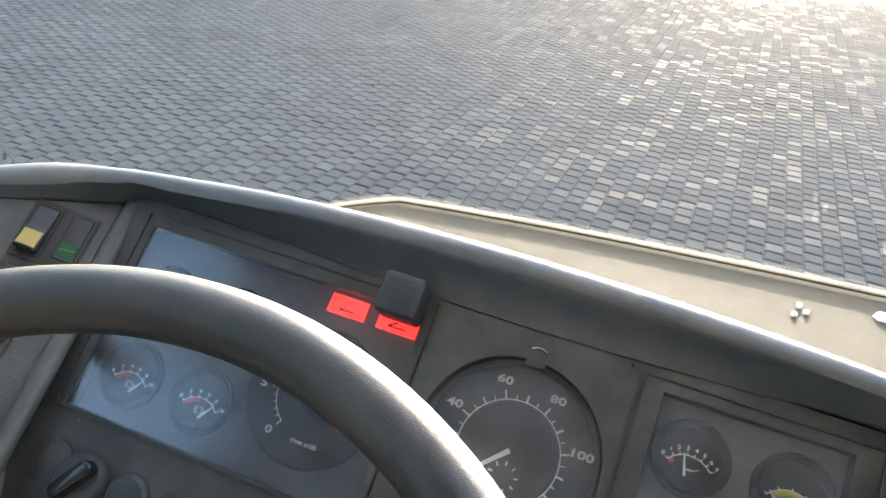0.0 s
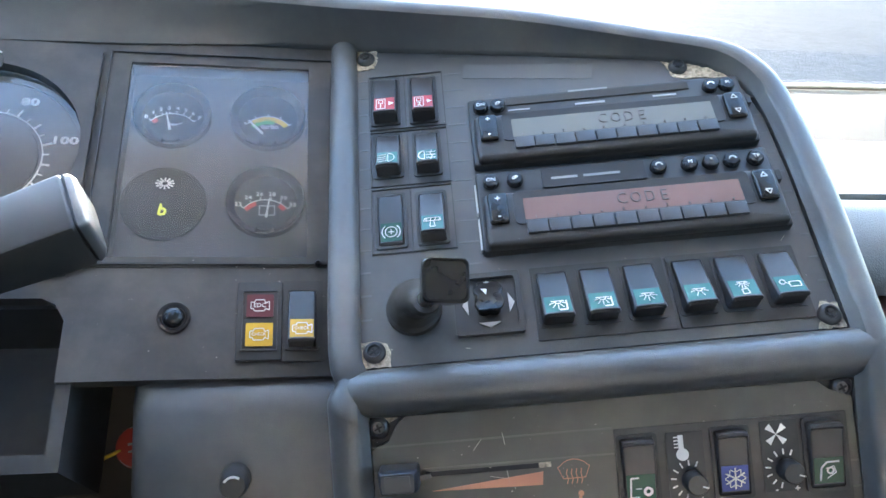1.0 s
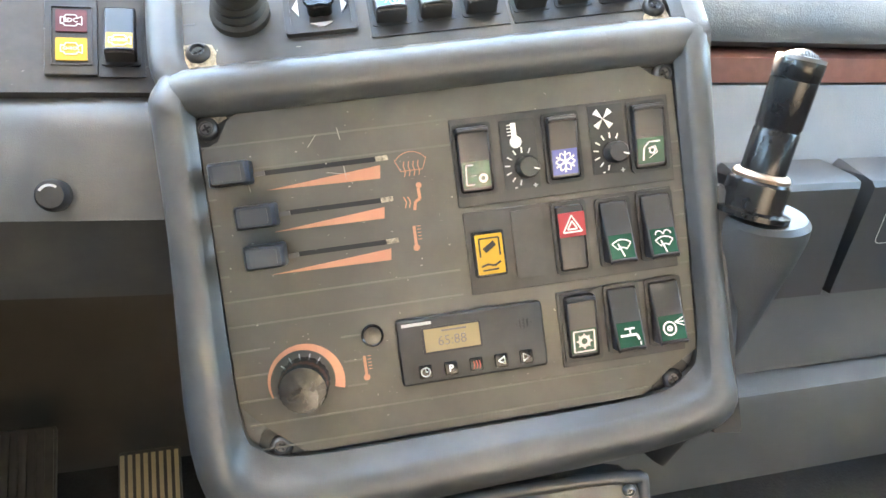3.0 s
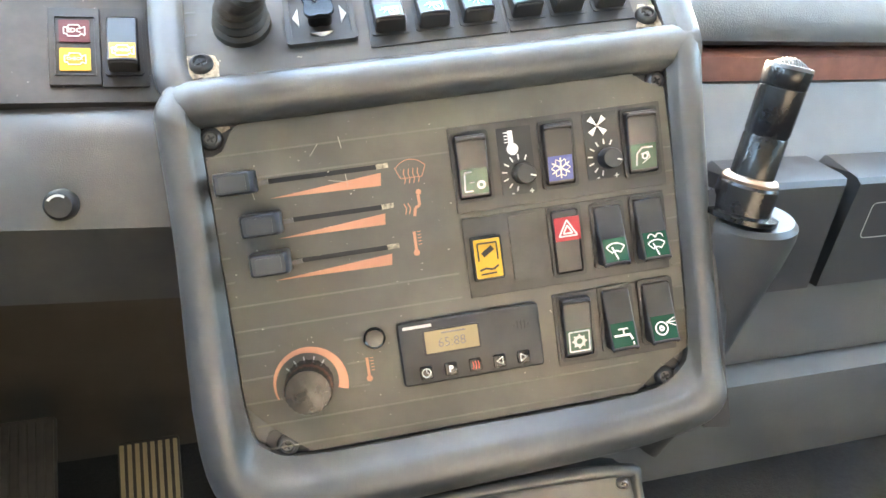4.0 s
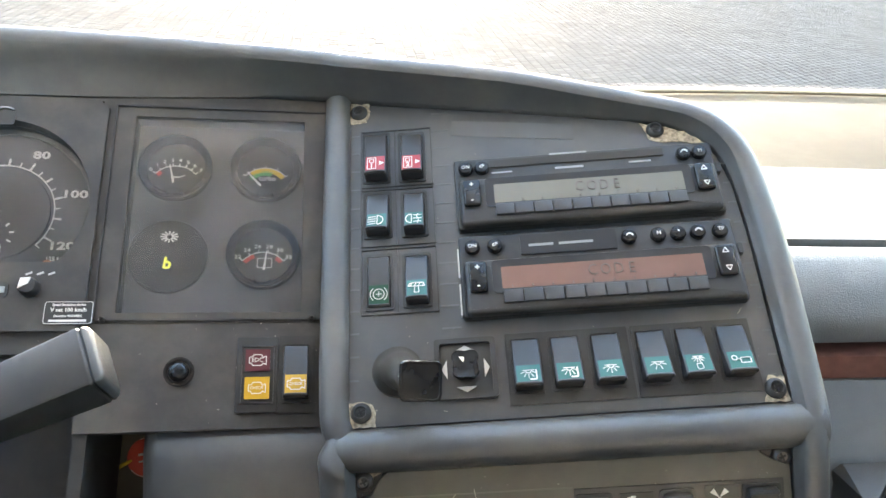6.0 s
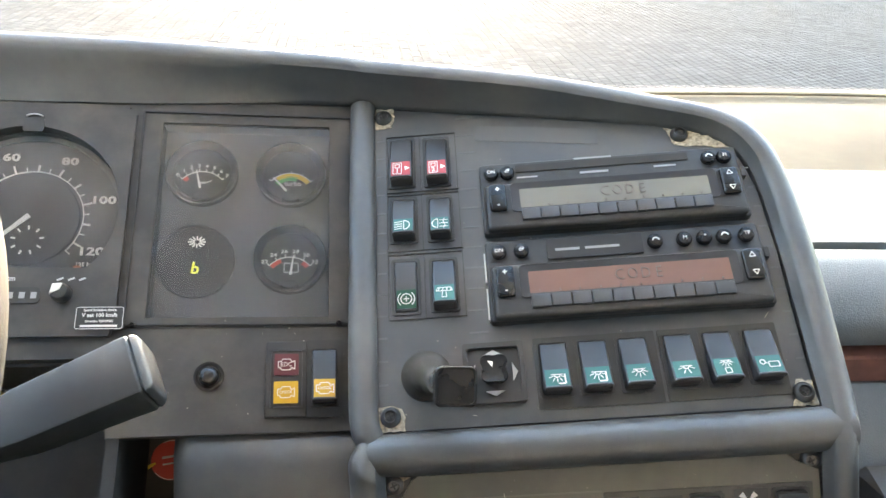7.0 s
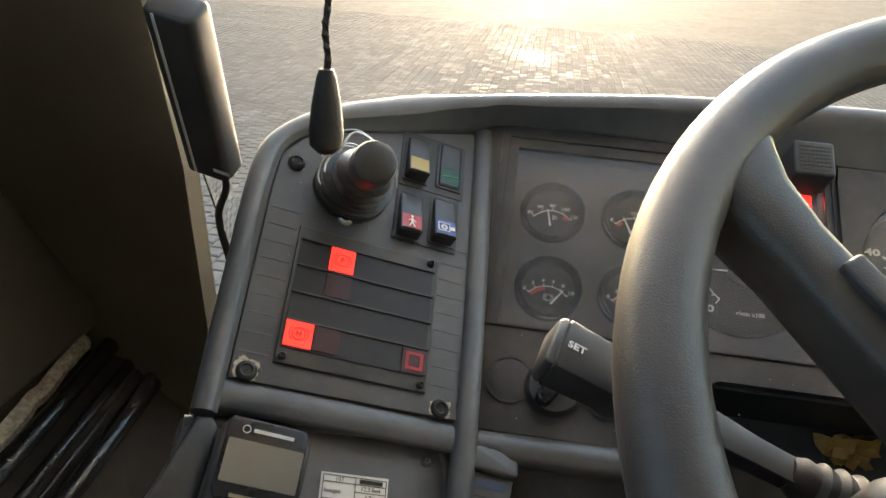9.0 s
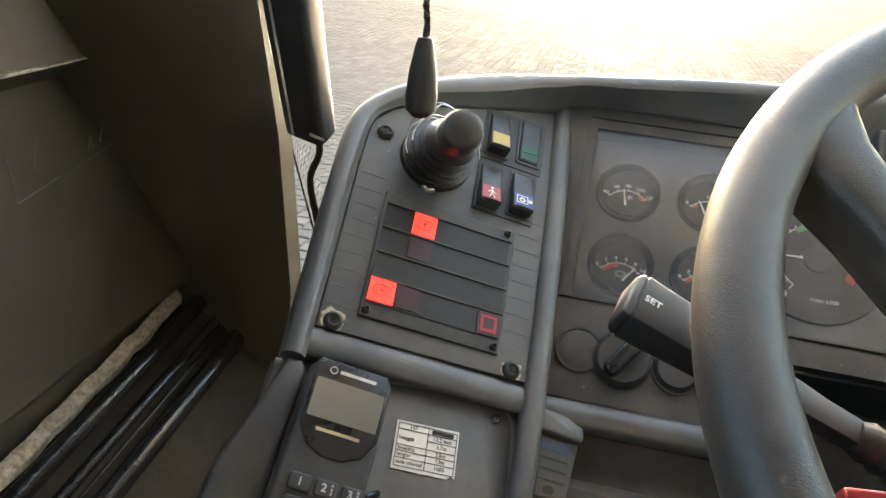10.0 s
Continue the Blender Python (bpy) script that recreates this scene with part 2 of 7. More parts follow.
def shrink(pts, d):
    """The polygon moved inwards by d (counter-clockwise points)."""
    out = []
    n = len(pts)
    for i in range(n):
        p0, p1, p2 = Vector(pts[i - 1]), Vector(pts[i]), Vector(pts[(i + 1) % n])
        a, b = (p1 - p0), (p2 - p1)
        a = a.normalized() if a.length > 1e-9 else b.normalized()
        b = b.normalized() if b.length > 1e-9 else a
        na, nb = Vector((-a.y, a.x)), Vector((-b.y, b.x))
        m = na + nb
        m = m.normalized() if m.length > 1e-6 else na
        c = max(m.dot(na), 0.35)
        q = p1 + m * (d / c)
        out.append((q.x, q.y))
    return out


def slab(bm, pts, z0, z1, bev=0.0):
    """A plate of the polygon's outline from z0 to z1, its upper edge rounded by bev."""
    rings = [[(x, y, z0) for x, y in pts]]
    if bev:
        for a in (0, 30, 60, 90):
            s = shrink(pts, bev * (1 - math.cos(radians(a))))
            rings.append([(x, y, z1 - bev + bev * math.sin(radians(a))) for x, y in s])
    else:
        rings.append([(x, y, z1) for x, y in pts])
    loops(bm, rings)


def box(bm, x0, x1, y0, y1, z0, z1, r=0.0, bev=0.0):
    slab(bm, rrect(x0, x1, y0, y1, r, 3) if r else [(x0, y0), (x1, y0), (x1, y1), (x0, y1)], z0, z1, bev)


def disc(cx, cy, r, seg=32, a0=0.0, squash=1.0):
    return [(cx + r * math.cos(a0 + 2 * math.pi * k / seg), cy + squash * r * math.sin(a0 + 2 * math.pi * k / seg)) for k in range(seg)]


def lathe(bm, cx, cy, profile, seg=32, ribs=0.0):
    """Turns a profile of (radius, z) about an upright axis; ribs: every other spoke drawn in by that share."""
    rings = []
    for r, z in profile:
        rings.append([(cx + r * (1 - ribs * (k % 2)) * math.cos(2 * math.pi * k / seg), cy + r * (1 - ribs * (k % 2)) * math.sin(2 * math.pi * k / seg), z) for k in range(seg)])
    loops(bm, rings)


def arc(bm, cx, cy, r0, r1, a0, a1, z0, z1, seg=24):
    """A flat band along an arc, from a0 to a1 degrees."""
    rings = []
    for k in range(seg + 1):
        a = radians(a0 + (a1 - a0) * k / seg)
        c, s = math.cos(a), math.sin(a)
        rings.append([(cx + r0 * c, cy + r0 * s, z0), (cx + r1 * c, cy + r1 * s, z0), (cx + r1 * c, cy + r1 * s, z1), (cx + r0 * c, cy + r0 * s, z1)])
    loops(bm, rings)


def bar(bm, p, q, w, z0, z1):
    """A thin straight bar from p to q, w wide."""
    p, q = Vector(p), Vector(q)
    d = (q - p).normalized() * 1.0
    s = Vector((-d.y, d.x)) * w / 2
    slab(bm, [tuple(p - s), tuple(q - s), tuple(q + s), tuple(p + s)], z0, z1)


def curve_points(pts, step=8):
    """A smooth line through the points (Catmull-Rom)."""
    P = [Vector(p) for p in pts]
    P = [2 * P[0] - P[1]] + P + [2 * P[-1] - P[-2]]
    out = []
    for a, b, c, d in zip(P, P[1:], P[2:], P[3:]):
        for k in range(step):
            t = k / step
            out.append(0.5 * (2 * b + (c - a) * t + (2 * a - 5 * b + 4 * c - d) * t * t + (3 * b - a - 3 * c + d) * t ** 3))
    out.append(P[-2])
    return out


def tube(bm, pts, r, seg=12, up=(0, 0, 1), squash=1.0, cap=True, radii=None):
    """A round (or flattened) bar along points in space."""
    pts = [Vector(p) for p in pts]
    rings = []
    up = Vector(up)
    for i, p in enumerate(pts):
        d = (pts[min(i + 1, len(pts) - 1)] - pts[max(i - 1, 0)]).normalized()
        s = d.cross(up)
        s = s.normalized() if s.length > 1e-4 else d.orthogonal().normalized()
        w = s.cross(d)
        rr = radii[i] if radii else r
        rings.append([tuple(p + s * (rr * math.cos(2 * math.pi * k / seg)) + w * (rr * squash * math.sin(2 * math.pi * k / seg))) for k in range(seg)])
    loops(bm, rings, cap0=cap, cap1=cap)


def words(bm, text, x, y, size, z, align="CENTER", turn=0.0, stretch=1.0, thick=0.0002, bold=0.02):
    """Lettering in the built-in font, laid flat at height z, its middle line at y."""
    cu = bpy.data.curves.new("lettering", "FONT")
    cu.body, cu.size, cu.align_x, cu.align_y = text, size, align, "CENTER"
    cu.extrude = thick
    cu.offset = bold * size
    cu.resolution_u = 2
    tmp = bpy.data.objects.new("lettering", cu)
    scene.collection.objects.link(tmp)
    dg = bpy.context.evaluated_depsgraph_get()
    me = bpy.data.meshes.new_from_object(tmp.evaluated_get(dg))
    me.transform(Matrix.Translation((x, y, z)) @ Matrix.Rotation(radians(turn), 4, "Z") @ Matrix.Diagonal((stretch, 1, 1, 1)))
    bm.from_mesh(me)
    bpy.data.objects.remove(tmp)
    bpy.data.curves.remove(cu)
    bpy.data.meshes.remove(me)


def finish(name, bm, mat, angle=38):
    me = bpy.data.meshes.new(name)
    bmesh.ops.recalc_face_normals(bm, faces=bm.faces[:])
    bm.to_mesh(me)
    bm.free()
    me.materials.append(M[mat] if isinstance(mat, str) else mat)
    for p in me.polygons:
        p.use_smooth = True
    me.set_sharp_from_angle(angle=radians(angle))
    return new(name, me)


def part(name, bm, mat, parent, label=""):
    ob = finish(name, bm, mat)
    ob.parent = parent
    if label:
        tagged(ob, label)
    return ob


def thing(name, m, label, category, group="", kind=""):
    """An empty at the thing's base, to carry its parts."""
    ob = new(name)
    ob.empty_display_size = 0.02
    ob.matrix_world = m
    return tagged(ob, label, category, group, kind)


def solid(name, bm, mat, m, label, category, group="", kind=""):
    ob = finish(name, bm, mat)
    ob.matrix_world = m
    return tagged(ob, label, category, group, kind)


def B():
    return bmesh.new()


def plane_frame(o, u, n):
    """A pose whose x runs along u and whose z is the normal n; o counts from the panel's origin."""
    n = Vector(n).normalized()
    u = Vector(u)
    u = (u - n * u.dot(n)).normalized()
    v = n.cross(u)
    m = Matrix((u, v, n)).transposed().to_4x4()
    m.translation = Vector(o) + Vector((0, 0, BASE))
    return m


def at(m, u, v, h=0.0, turn=0.0):
    return m @ pose(u, v, h, 0, 0, turn)


# the planes of the dashboard
F_UP = plane_frame((0.25, -0.0755, -0.0496), (0.983, -0.1128, 0.1446), (-0.1832, -0.5709, 0.8003))      # radio and switch panel
F_LO = plane_frame((0.2505, -0.1009, -0.0812), (0.9807, -0.1244, 0.1507), (-0.176, -0.8977, 0.404))     # heater panel
F_LE = plane_frame((-0.4756, -0.1329, -0.0082), (0.9122, 0.2961, -0.2832), (0.4001, -0.4953, 0.7711))   # warning lamp panel
F_IN = plane_frame((0.0889, 0.0004, -0.0206), (0.9996, 0.023, -0.014), (0.0258, -0.6707, 0.7413))       # instruments
I4 = Matrix.Translation((0, 0, BASE))

# ---- the yard ----
def paver_material():
    m = material("worn_grey_paver", (0.076, 0.075, 0.074), 0.5, var=0.22, scale=35, bump=0.6, bump_scale=160, stain=0.6, stain_col=(0.05, 0.049, 0.047), stain_scale=1.3, random_part=0.0)
    nt = m.node_tree
    n, l = nt.nodes, nt.links
    b = n["Principled BSDF"]
    b.inputs["Specular IOR Level"].default_value = 0.03
    geo = n.new("ShaderNodeNewGeometry")
    info = n.new("ShaderNodeObjectInfo")
    add = n.new("ShaderNodeMath")
    l.new(geo.outputs["Random Per Island"], add.inputs[0])
    l.new(info.outputs["Random"], add.inputs[1])
    fr = n.new("ShaderNodeMath")
    fr.operation = "FRACT"
    l.new(add.outputs[0], fr.inputs[0])
    mr = n.new("ShaderNodeMapRange")
    mr.inputs["To Min"].default_value = 0.93
    mr.inputs["To Max"].default_value = 1.07
    l.new(fr.outputs[0], mr.inputs["Value"])
    mx = n.new("ShaderNodeMix")
    mx.data_type, mx.blend_type = "RGBA", "MULTIPLY"
    mx.inputs["Factor"].default_value = 1.0
    l.new(b.inputs["Base Color"].links[0].from_socket, mx.inputs["A"])
    l.new(mr.outputs["Result"], mx.inputs["B"])
    l.new(mx.outputs["Result"], b.inputs["Base Color"])
    r = n.new("ShaderNodeMapRange")
    r.inputs["To Min"].default_value = 0.95
    r.inputs["To Max"].default_value = 0.74
    r.inputs["From Min"].default_value = 0.6
    l.new(fr.outputs[0], r.inputs["Value"])
    l.new(r.outputs["Result"], b.inputs["Roughness"])
    wet = n.new("ShaderNodeBsdfAnisotropic")
    wet.inputs["Roughness"].default_value = 0.06
    wet.inputs["Anisotropy"].default_value = 0.8
    across = n.new("ShaderNodeCombineXYZ")
    across.inputs["Y"].default_value = 1.0
    l.new(across.outputs["Vector"], wet.inputs["Tangent"])
    ms = n.new("ShaderNodeMixShader")
    ms.inputs["Fac"].default_value = 0.001
    l.new(b.outputs["BSDF"], ms.inputs[1])
    l.new(wet.outputs["BSDF"], ms.inputs[2])
    l.new(ms.outputs["Shader"], n["Material Output"].inputs["Surface"])
    return m


def tinted_material():
    m = bpy.data.materials.new("tinted_side_glass")
    m.use_nodes = True
    n, l = m.node_tree.nodes, m.node_tree.links
    n.remove(n["Principled BSDF"])
    tr = n.new("ShaderNodeBsdfTransparent")
    tr.inputs["Color"].default_value = (0.3, 0.31, 0.31, 1)
    gl = n.new("ShaderNodeBsdfGlossy")
    gl.inputs["Roughness"].default_value = 0.02
    mx = n.new("ShaderNodeMixShader")
    mx.inputs["Fac"].default_value = 0.05
    l.new(tr.outputs["BSDF"], mx.inputs[1])
    l.new(gl.outputs["BSDF"], mx.inputs[2])
    l.new(mx.outputs["Shader"], n["Material Output"].inputs["Surface"])
    return m


M["tinted"] = tinted_material()
M["paver"] = paver_material()


def ground_material():
    """Sandy joints near by; far off the courses of pavers, too small to build."""
    m = material("jointed_paving", (0.065, 0.064, 0.063), 0.9, var=0.25, scale=3.0, stain=0.5, stain_col=(0.051, 0.05, 0.048), stain_scale=0.5)
    nt = m.node_tree
    n, l = nt.nodes, nt.links
    b = n["Principled BSDF"]
    b.inputs["Specular IOR Level"].default_value = 0.03
    geo = n.new("ShaderNodeNewGeometry")
    mp = n.new("ShaderNodeMapping")
    mp.inputs["Rotation"].default_value = (0, 0, radians(90))
    l.new(geo.outputs["Position"], mp.inputs["Vector"])
    br = n.new("ShaderNodeTexBrick")
    br.inputs["Scale"].default_value = 1.0
    br.inputs["Brick Width"].default_value = 0.1
    br.inputs["Row Height"].default_value = 0.1
    br.inputs["Mortar Size"].default_value = 0.004
    br.inputs["Color1"].default_value = (0.88, 0.88, 0.88, 1)
    br.inputs["Color2"].default_value = (1.12, 1.12, 1.12, 1)
    br.inputs["Mortar"].default_value = (0.78, 0.76, 0.73, 1)
    l.new(mp.outputs["Vector"], br.inputs["Vector"])
    mx = n.new("ShaderNodeMix")
    mx.data_type, mx.blend_type = "RGBA", "MULTIPLY"
    mx.inputs["Factor"].default_value = 1.0
    l.new(b.inputs["Base Color"].links[0].from_socket, mx.inputs["A"])
    l.new(br.outputs["Color"], mx.inputs["B"])
    l.new(mx.outputs["Result"], b.inputs["Base Color"])
    bp = n.new("ShaderNodeBump")
    bp.inputs["Strength"].default_value = 0.5
    bp.inputs["Distance"].default_value = 0.004
    l.new(br.outputs["Fac"], bp.inputs["Height"])
    bp.invert = True
    l.new(bp.outputs["Normal"], b.inputs["Normal"])
    return m


M["ground"] = ground_material()
b = B()
slab(b, [(-400, -40), (400, -40), (400, 900), (-400, 900)], -0.3, 0.0)
ground = solid("ground", b, "ground", Matrix(), "worn grey brick-paved yard, damp in patches", "paving", kind="structure")

# ---- the coach's shell: floor, walls, roof, windscreen ----
FLOOR = BASE - 0.86
LEFT, RIGHT, REAR, FRONT = -0.74, 1.72, -3.2, 0.62
b = B(); slab(b, [(LEFT, REAR), (RIGHT, REAR), (RIGHT, 0.5), (LEFT, 0.5)], FLOOR - 0.06, FLOOR)
solid("floor", b, "carpet", Matrix(), "black ribbed carpet floor of the driver's place", "floor", kind="structure")
b = B(); slab(b, [(LEFT - 0.06, REAR), (RIGHT + 0.06, REAR), (RIGHT + 0.06, -0.1), (LEFT - 0.06, -0.1)], BASE + 1.0, BASE + 1.06)
solid("ceiling", b, "lining", Matrix(), "pale grey coach roof lining", "ceiling", kind="structure")


def wall_with_opening(name, x0, x1, z0, z1, oz0, oz1, oy, label, end):
    """A side wall along y with a row of window openings."""
    bm = B()
    box(bm, x0, x1, REAR, end, z0, oz0)
    box(bm, x0, x1, REAR, end, oz1, z1)
    edges = [REAR] + [e for o in oy for e in o] + [end]
    for y0, y1 in zip(edges[0::2], edges[1::2]):
        box(bm, x0, x1, y0, y1, oz0, oz1)
    return solid(name, bm, "dark", Matrix(), label, "wall", kind="structure")


wall_with_opening("wall_left", LEFT - 0.06, LEFT, FLOOR - 0.06, BASE + 1.0, BASE + 0.3, BASE + 0.92, [(-2.9, -1.1), (-0.95, -0.12)], "dark lined coach side wall below the driver's window", 0.16)
wall_with_opening("wall_right", RIGHT, RIGHT + 0.06, FLOOR - 0.06, BASE + 1.0, BASE + 0.2, BASE + 0.92, [(-2.9, -1.1), (-0.85, -0.2)], "dark lined coach side wall with tall windows", 0.3)
# unseen end wall, added dark to keep light from behind low
b = B()
box(b, LEFT, RIGHT, REAR - 0.06, REAR, FLOOR - 0.06, BASE + 1.0)
solid("wall_rear", b, "dark", Matrix(), "unseen dark wall added to close off the saloon", "wall", kind="structure")
# unseen tinted panes, added to cut the light from the rear side openings
for name, x, z0 in (("window_2", LEFT - 0.03, 0.3), ("window_3", RIGHT + 0.03, 0.2)):
    b = B(); box(b, x - 0.003, x + 0.003, -2.91, -1.09, BASE + z0 - 0.01, BASE + 0.93)
    solid(name, b, "tinted", Matrix(), "unseen tinted pane added to dim a saloon side opening", "window", kind="structure")
b = B(); box(b, LEFT - 0.06, -0.672, 0.1, 0.158, FLOOR - 0.06, BASE + 1.0)
solid("wall_corner", b, "dark", Matrix(), "dark corner post beside the windscreen", "wall", kind="structure")


def scuttle(x):
    """Height of the windscreen's lower edge over the plan."""
    return BASE - 0.031 + 0.0902 * x - 0.0425 * x * x - 0.25 * max(-0.3 - x, 0.0)


# the windscreen's foot in plan: curved round at the driver's corner
FOOT = curve_points([(-0.665, 0.06, 0), (-0.672, 0.2, 0), (-0.64, 0.36, 0), (-0.55, 0.46, 0), (-0.4, 0.51, 0), (-0.2, 0.52, 0), (0.2, 0.52, 0), (0.7, 0.52, 0), (1.2, 0.52, 0), (1.5, 0.5, 0), (RIGHT, 0.42, 0)], 5)
FOOT = [(p.x, p.y) for p in FOOT]
b = B()
rings = [[(x, y, scuttle(x)), (x * 0.98, y - 0.63, BASE + 1.0), (x * 0.98, y - 0.625, BASE + 1.003), (x, y + 0.006, scuttle(x) + 0.002)] for x, y in FOOT[8:]]
loops(b, rings)
ws = solid("window_1", b, "glass", Matrix(), "clear raked windscreen of the coach", "windscreen", kind="structure")
ws.visible_shadow = False
b = B(); tube(b, [(x, y - 0.001, scuttle(x) + 0.0015) for x, y in FOOT], 0.0034, 8)
solid("trim", b, "bead", Matrix(), "bright sealing bead along the windscreen's lower edge", "trim", kind="structure")
b = B()
loops(b, [[(x, y + 0.006, scuttle(x) - 0.003), (x, y + 0.02, scuttle(x) - 0.02), (x, y + 0.03, scuttle(x) - 0.12), (x, y + 0.03, BASE - 1.1), (x, y, BASE - 1.1)] for x, y in FOOT])
solid("wall_front", b, "dark", Matrix(), "coach front skin below the windscreen", "wall", kind="structure")

# the shelf between the dashboard's crest and the windscreen
b = B()
rings = []
for x, y in FOOT:
    if x < -0.6:
        continue
    z = scuttle(x)
    y0 = 0.235 if x > 0.53 else 0.17 if x > -0.35 else 0.1
    rings.append([(x, y - 0.002, z - 0.004), (x, y - 0.12, z + 0.0), (x, y0, min(BASE + 0.004, z + 0.03)), (x, y0, z - 0.05), (x, y - 0.02, z - 0.06)])
loops(b, rings)
solid("shelf", b, "shelf", Matrix(), "pale dusty plastic shelf below the windscreen", "shelf", kind="structure")

# ---- the passenger's side of the dashboard ----
PX0, PX1 = 0.50, RIGHT
dash2 = thing("passenger_dashboard", Matrix(), "blue-grey moulded passenger dashboard with a wood strip", "dashboard")
prof = [(0.235, 0.006), (0.2, 0.008), (0.1, 0.004), (0.078, 0.0), (0.078, -0.08), (0.235, -0.08)]
# upper cover in the paler tone that stands for sunlight on it
b = B(); loops(b, [[(x, y, BASE + z) for y, z in prof] for x in (PX0, PX1)]); part("top", b, "sunlit_top", dash2, "upper cover, its sunlight put into a paler colour")
pr = [(0.072, -0.02), (0.072, -0.004), (0.062, 0.0), (0.045, -0.004), (0.022, -0.014), (0.006, -0.028), (0.0, -0.042), (0.003, -0.054), (0.014, -0.06), (0.06, -0.062)]
b = B(); loops(b, [[(x, y, BASE + z) for y, z in pr] for x in (PX0, 0.8, 1.2, PX1)]); part("padded_roll", b, "passenger", dash2)
b = B(); loops(b, [[(x, y, BASE + z) for y, z in ((0.004, -0.064), (0.001, -0.066), (-0.002, -0.085), (0.03, -0.085), (0.03, -0.064))] for x in (PX0, PX1)]); part("wood_strip", b, "wood", dash2, "reddish burl wood strip")
pr = [(0.02, -0.085), (-0.003, -0.087), (-0.012, -0.1), (-0.03, -0.125), (-0.05, -0.15), (-0.062, -0.19), (-0.07, -0.25), (-0.078, -0.315), (-0.075, -0.322), (0.03, -0.322)]
b = B(); loops(b, [[(x, y, BASE + z) for y, z in pr] for x in (PX0, PX1)]); part("face", b, "passenger", dash2)
pr = [(0.02, -0.326), (-0.076, -0.326), (-0.09, -0.335), (-0.092, -0.36), (-0.075, -0.43), (-0.05, -0.52), (0.03, -0.52)]
b = B(); loops(b, [[(x, y, BASE + z) for y, z in pr] for x in (PX0, 0.965)]); part("kick_panel", b, "passenger", dash2)
b = B(); loops(b, [[(x, y, BASE + z) for y, z in pr] for x in (0.972, PX1)]); part("kick_panel", b, "passenger", dash2)


def bin_box(x0, x1, printed):
    """A tip-out bin hung on the face of the passenger's dashboard."""
    t = thing("tip_out_bin", Matrix.Translation((x0, -0.055, BASE - 0.14)) @ pose(0, 0, 0, -6, 0, 0), "charcoal plastic tip-out bin" + (" with a printed tumbler sign" if printed else ", its sign worn away"), "bin", "bins on the passenger dashboard")
    w = x1 - x0
    bm = B(); loops(bm, [[(0.006, 0.006, 0.006), (w - 0.006, 0.006, 0.006), (w - 0.006, 0.01, 0.006), (0.006, 0.01, 0.006)], [(0.001, -0.024, 0.0015), (w - 0.001, -0.024, 0.0015), (w, 0.01, 0.0), (0, 0.01, 0.0)], [(0.0015, -0.031, -0.0005), (w - 0.0015, -0.031, -0.0005), (w, 0.01, -0.002), (0, 0.01, -0.002)], [(0.003, -0.034, -0.005), (w - 0.004, -0.034, -0.005), (w, 0.01, -0.005), (0, 0.01, -0.005)], [(0, -0.022, -0.1), (w - 0.002, -0.022, -0.1), (w, 0.01, -0.1), (0, 0.01, -0.1)]])
    part("front", bm, "bin", t)
    bm = B(); box(bm, w * 0.3, w * 0.6, -0.02, -0.012, 0.0, 0.0012); part("grip_slot", bm, "black", t)
    if printed:
        bm = B()
        slab_pts = rrect(w * 0.2, w * 0.74, -0.055, -0.022, 0.005)
        inner = shrink(slab_pts, 0.0009)
        rings = [[(x, -0.0345 + 0.12 * (-y - 0.005), y) for x, y in slab_pts], [(x, -0.0345 + 0.12 * (-y - 0.005), y) for x, y in inner]]
        loops(bm, rings, cap0=False, cap1=False)
        cx = w * 0.47
        for p, q in (((cx - 0.006, -0.028), (cx + 0.006, -0.028)), ((cx - 0.006, -0.028), (cx - 0.004, -0.048)), ((cx - 0.004, -0.048), (cx + 0.004, -0.048)), ((cx + 0.004, -0.048), (cx + 0.006, -0.028))):
            d = Vector((q[0] - p[0], 0, q[1] - p[1])).normalized()
            s = Vector((-d.z, 0, d.x)) * 0.0005
            bm.faces.new([bm.verts.new(Vector((a[0], -0.0345 + 0.12 * (-a[1] - 0.005) - 0.0003, a[1])) + k) for a, k in ((p, s), (q, s), (q, -s), (p, -s))])
        part("sign", bm, "print", t, "printed tumbler outline")
    return t


bin_box(0.62, 0.7245, False)
bin_box(0.732, 0.85, True)
bin_box(0.862, 0.98, False)
b = B(); box(b, 0.55, RIGHT, -1.6, 0.03, FLOOR, BASE - 0.47, 0, 0.01)
solid("step", b, "carpet", Matrix(), "black carpeted step beside the driver's place", "step", kind="structure")

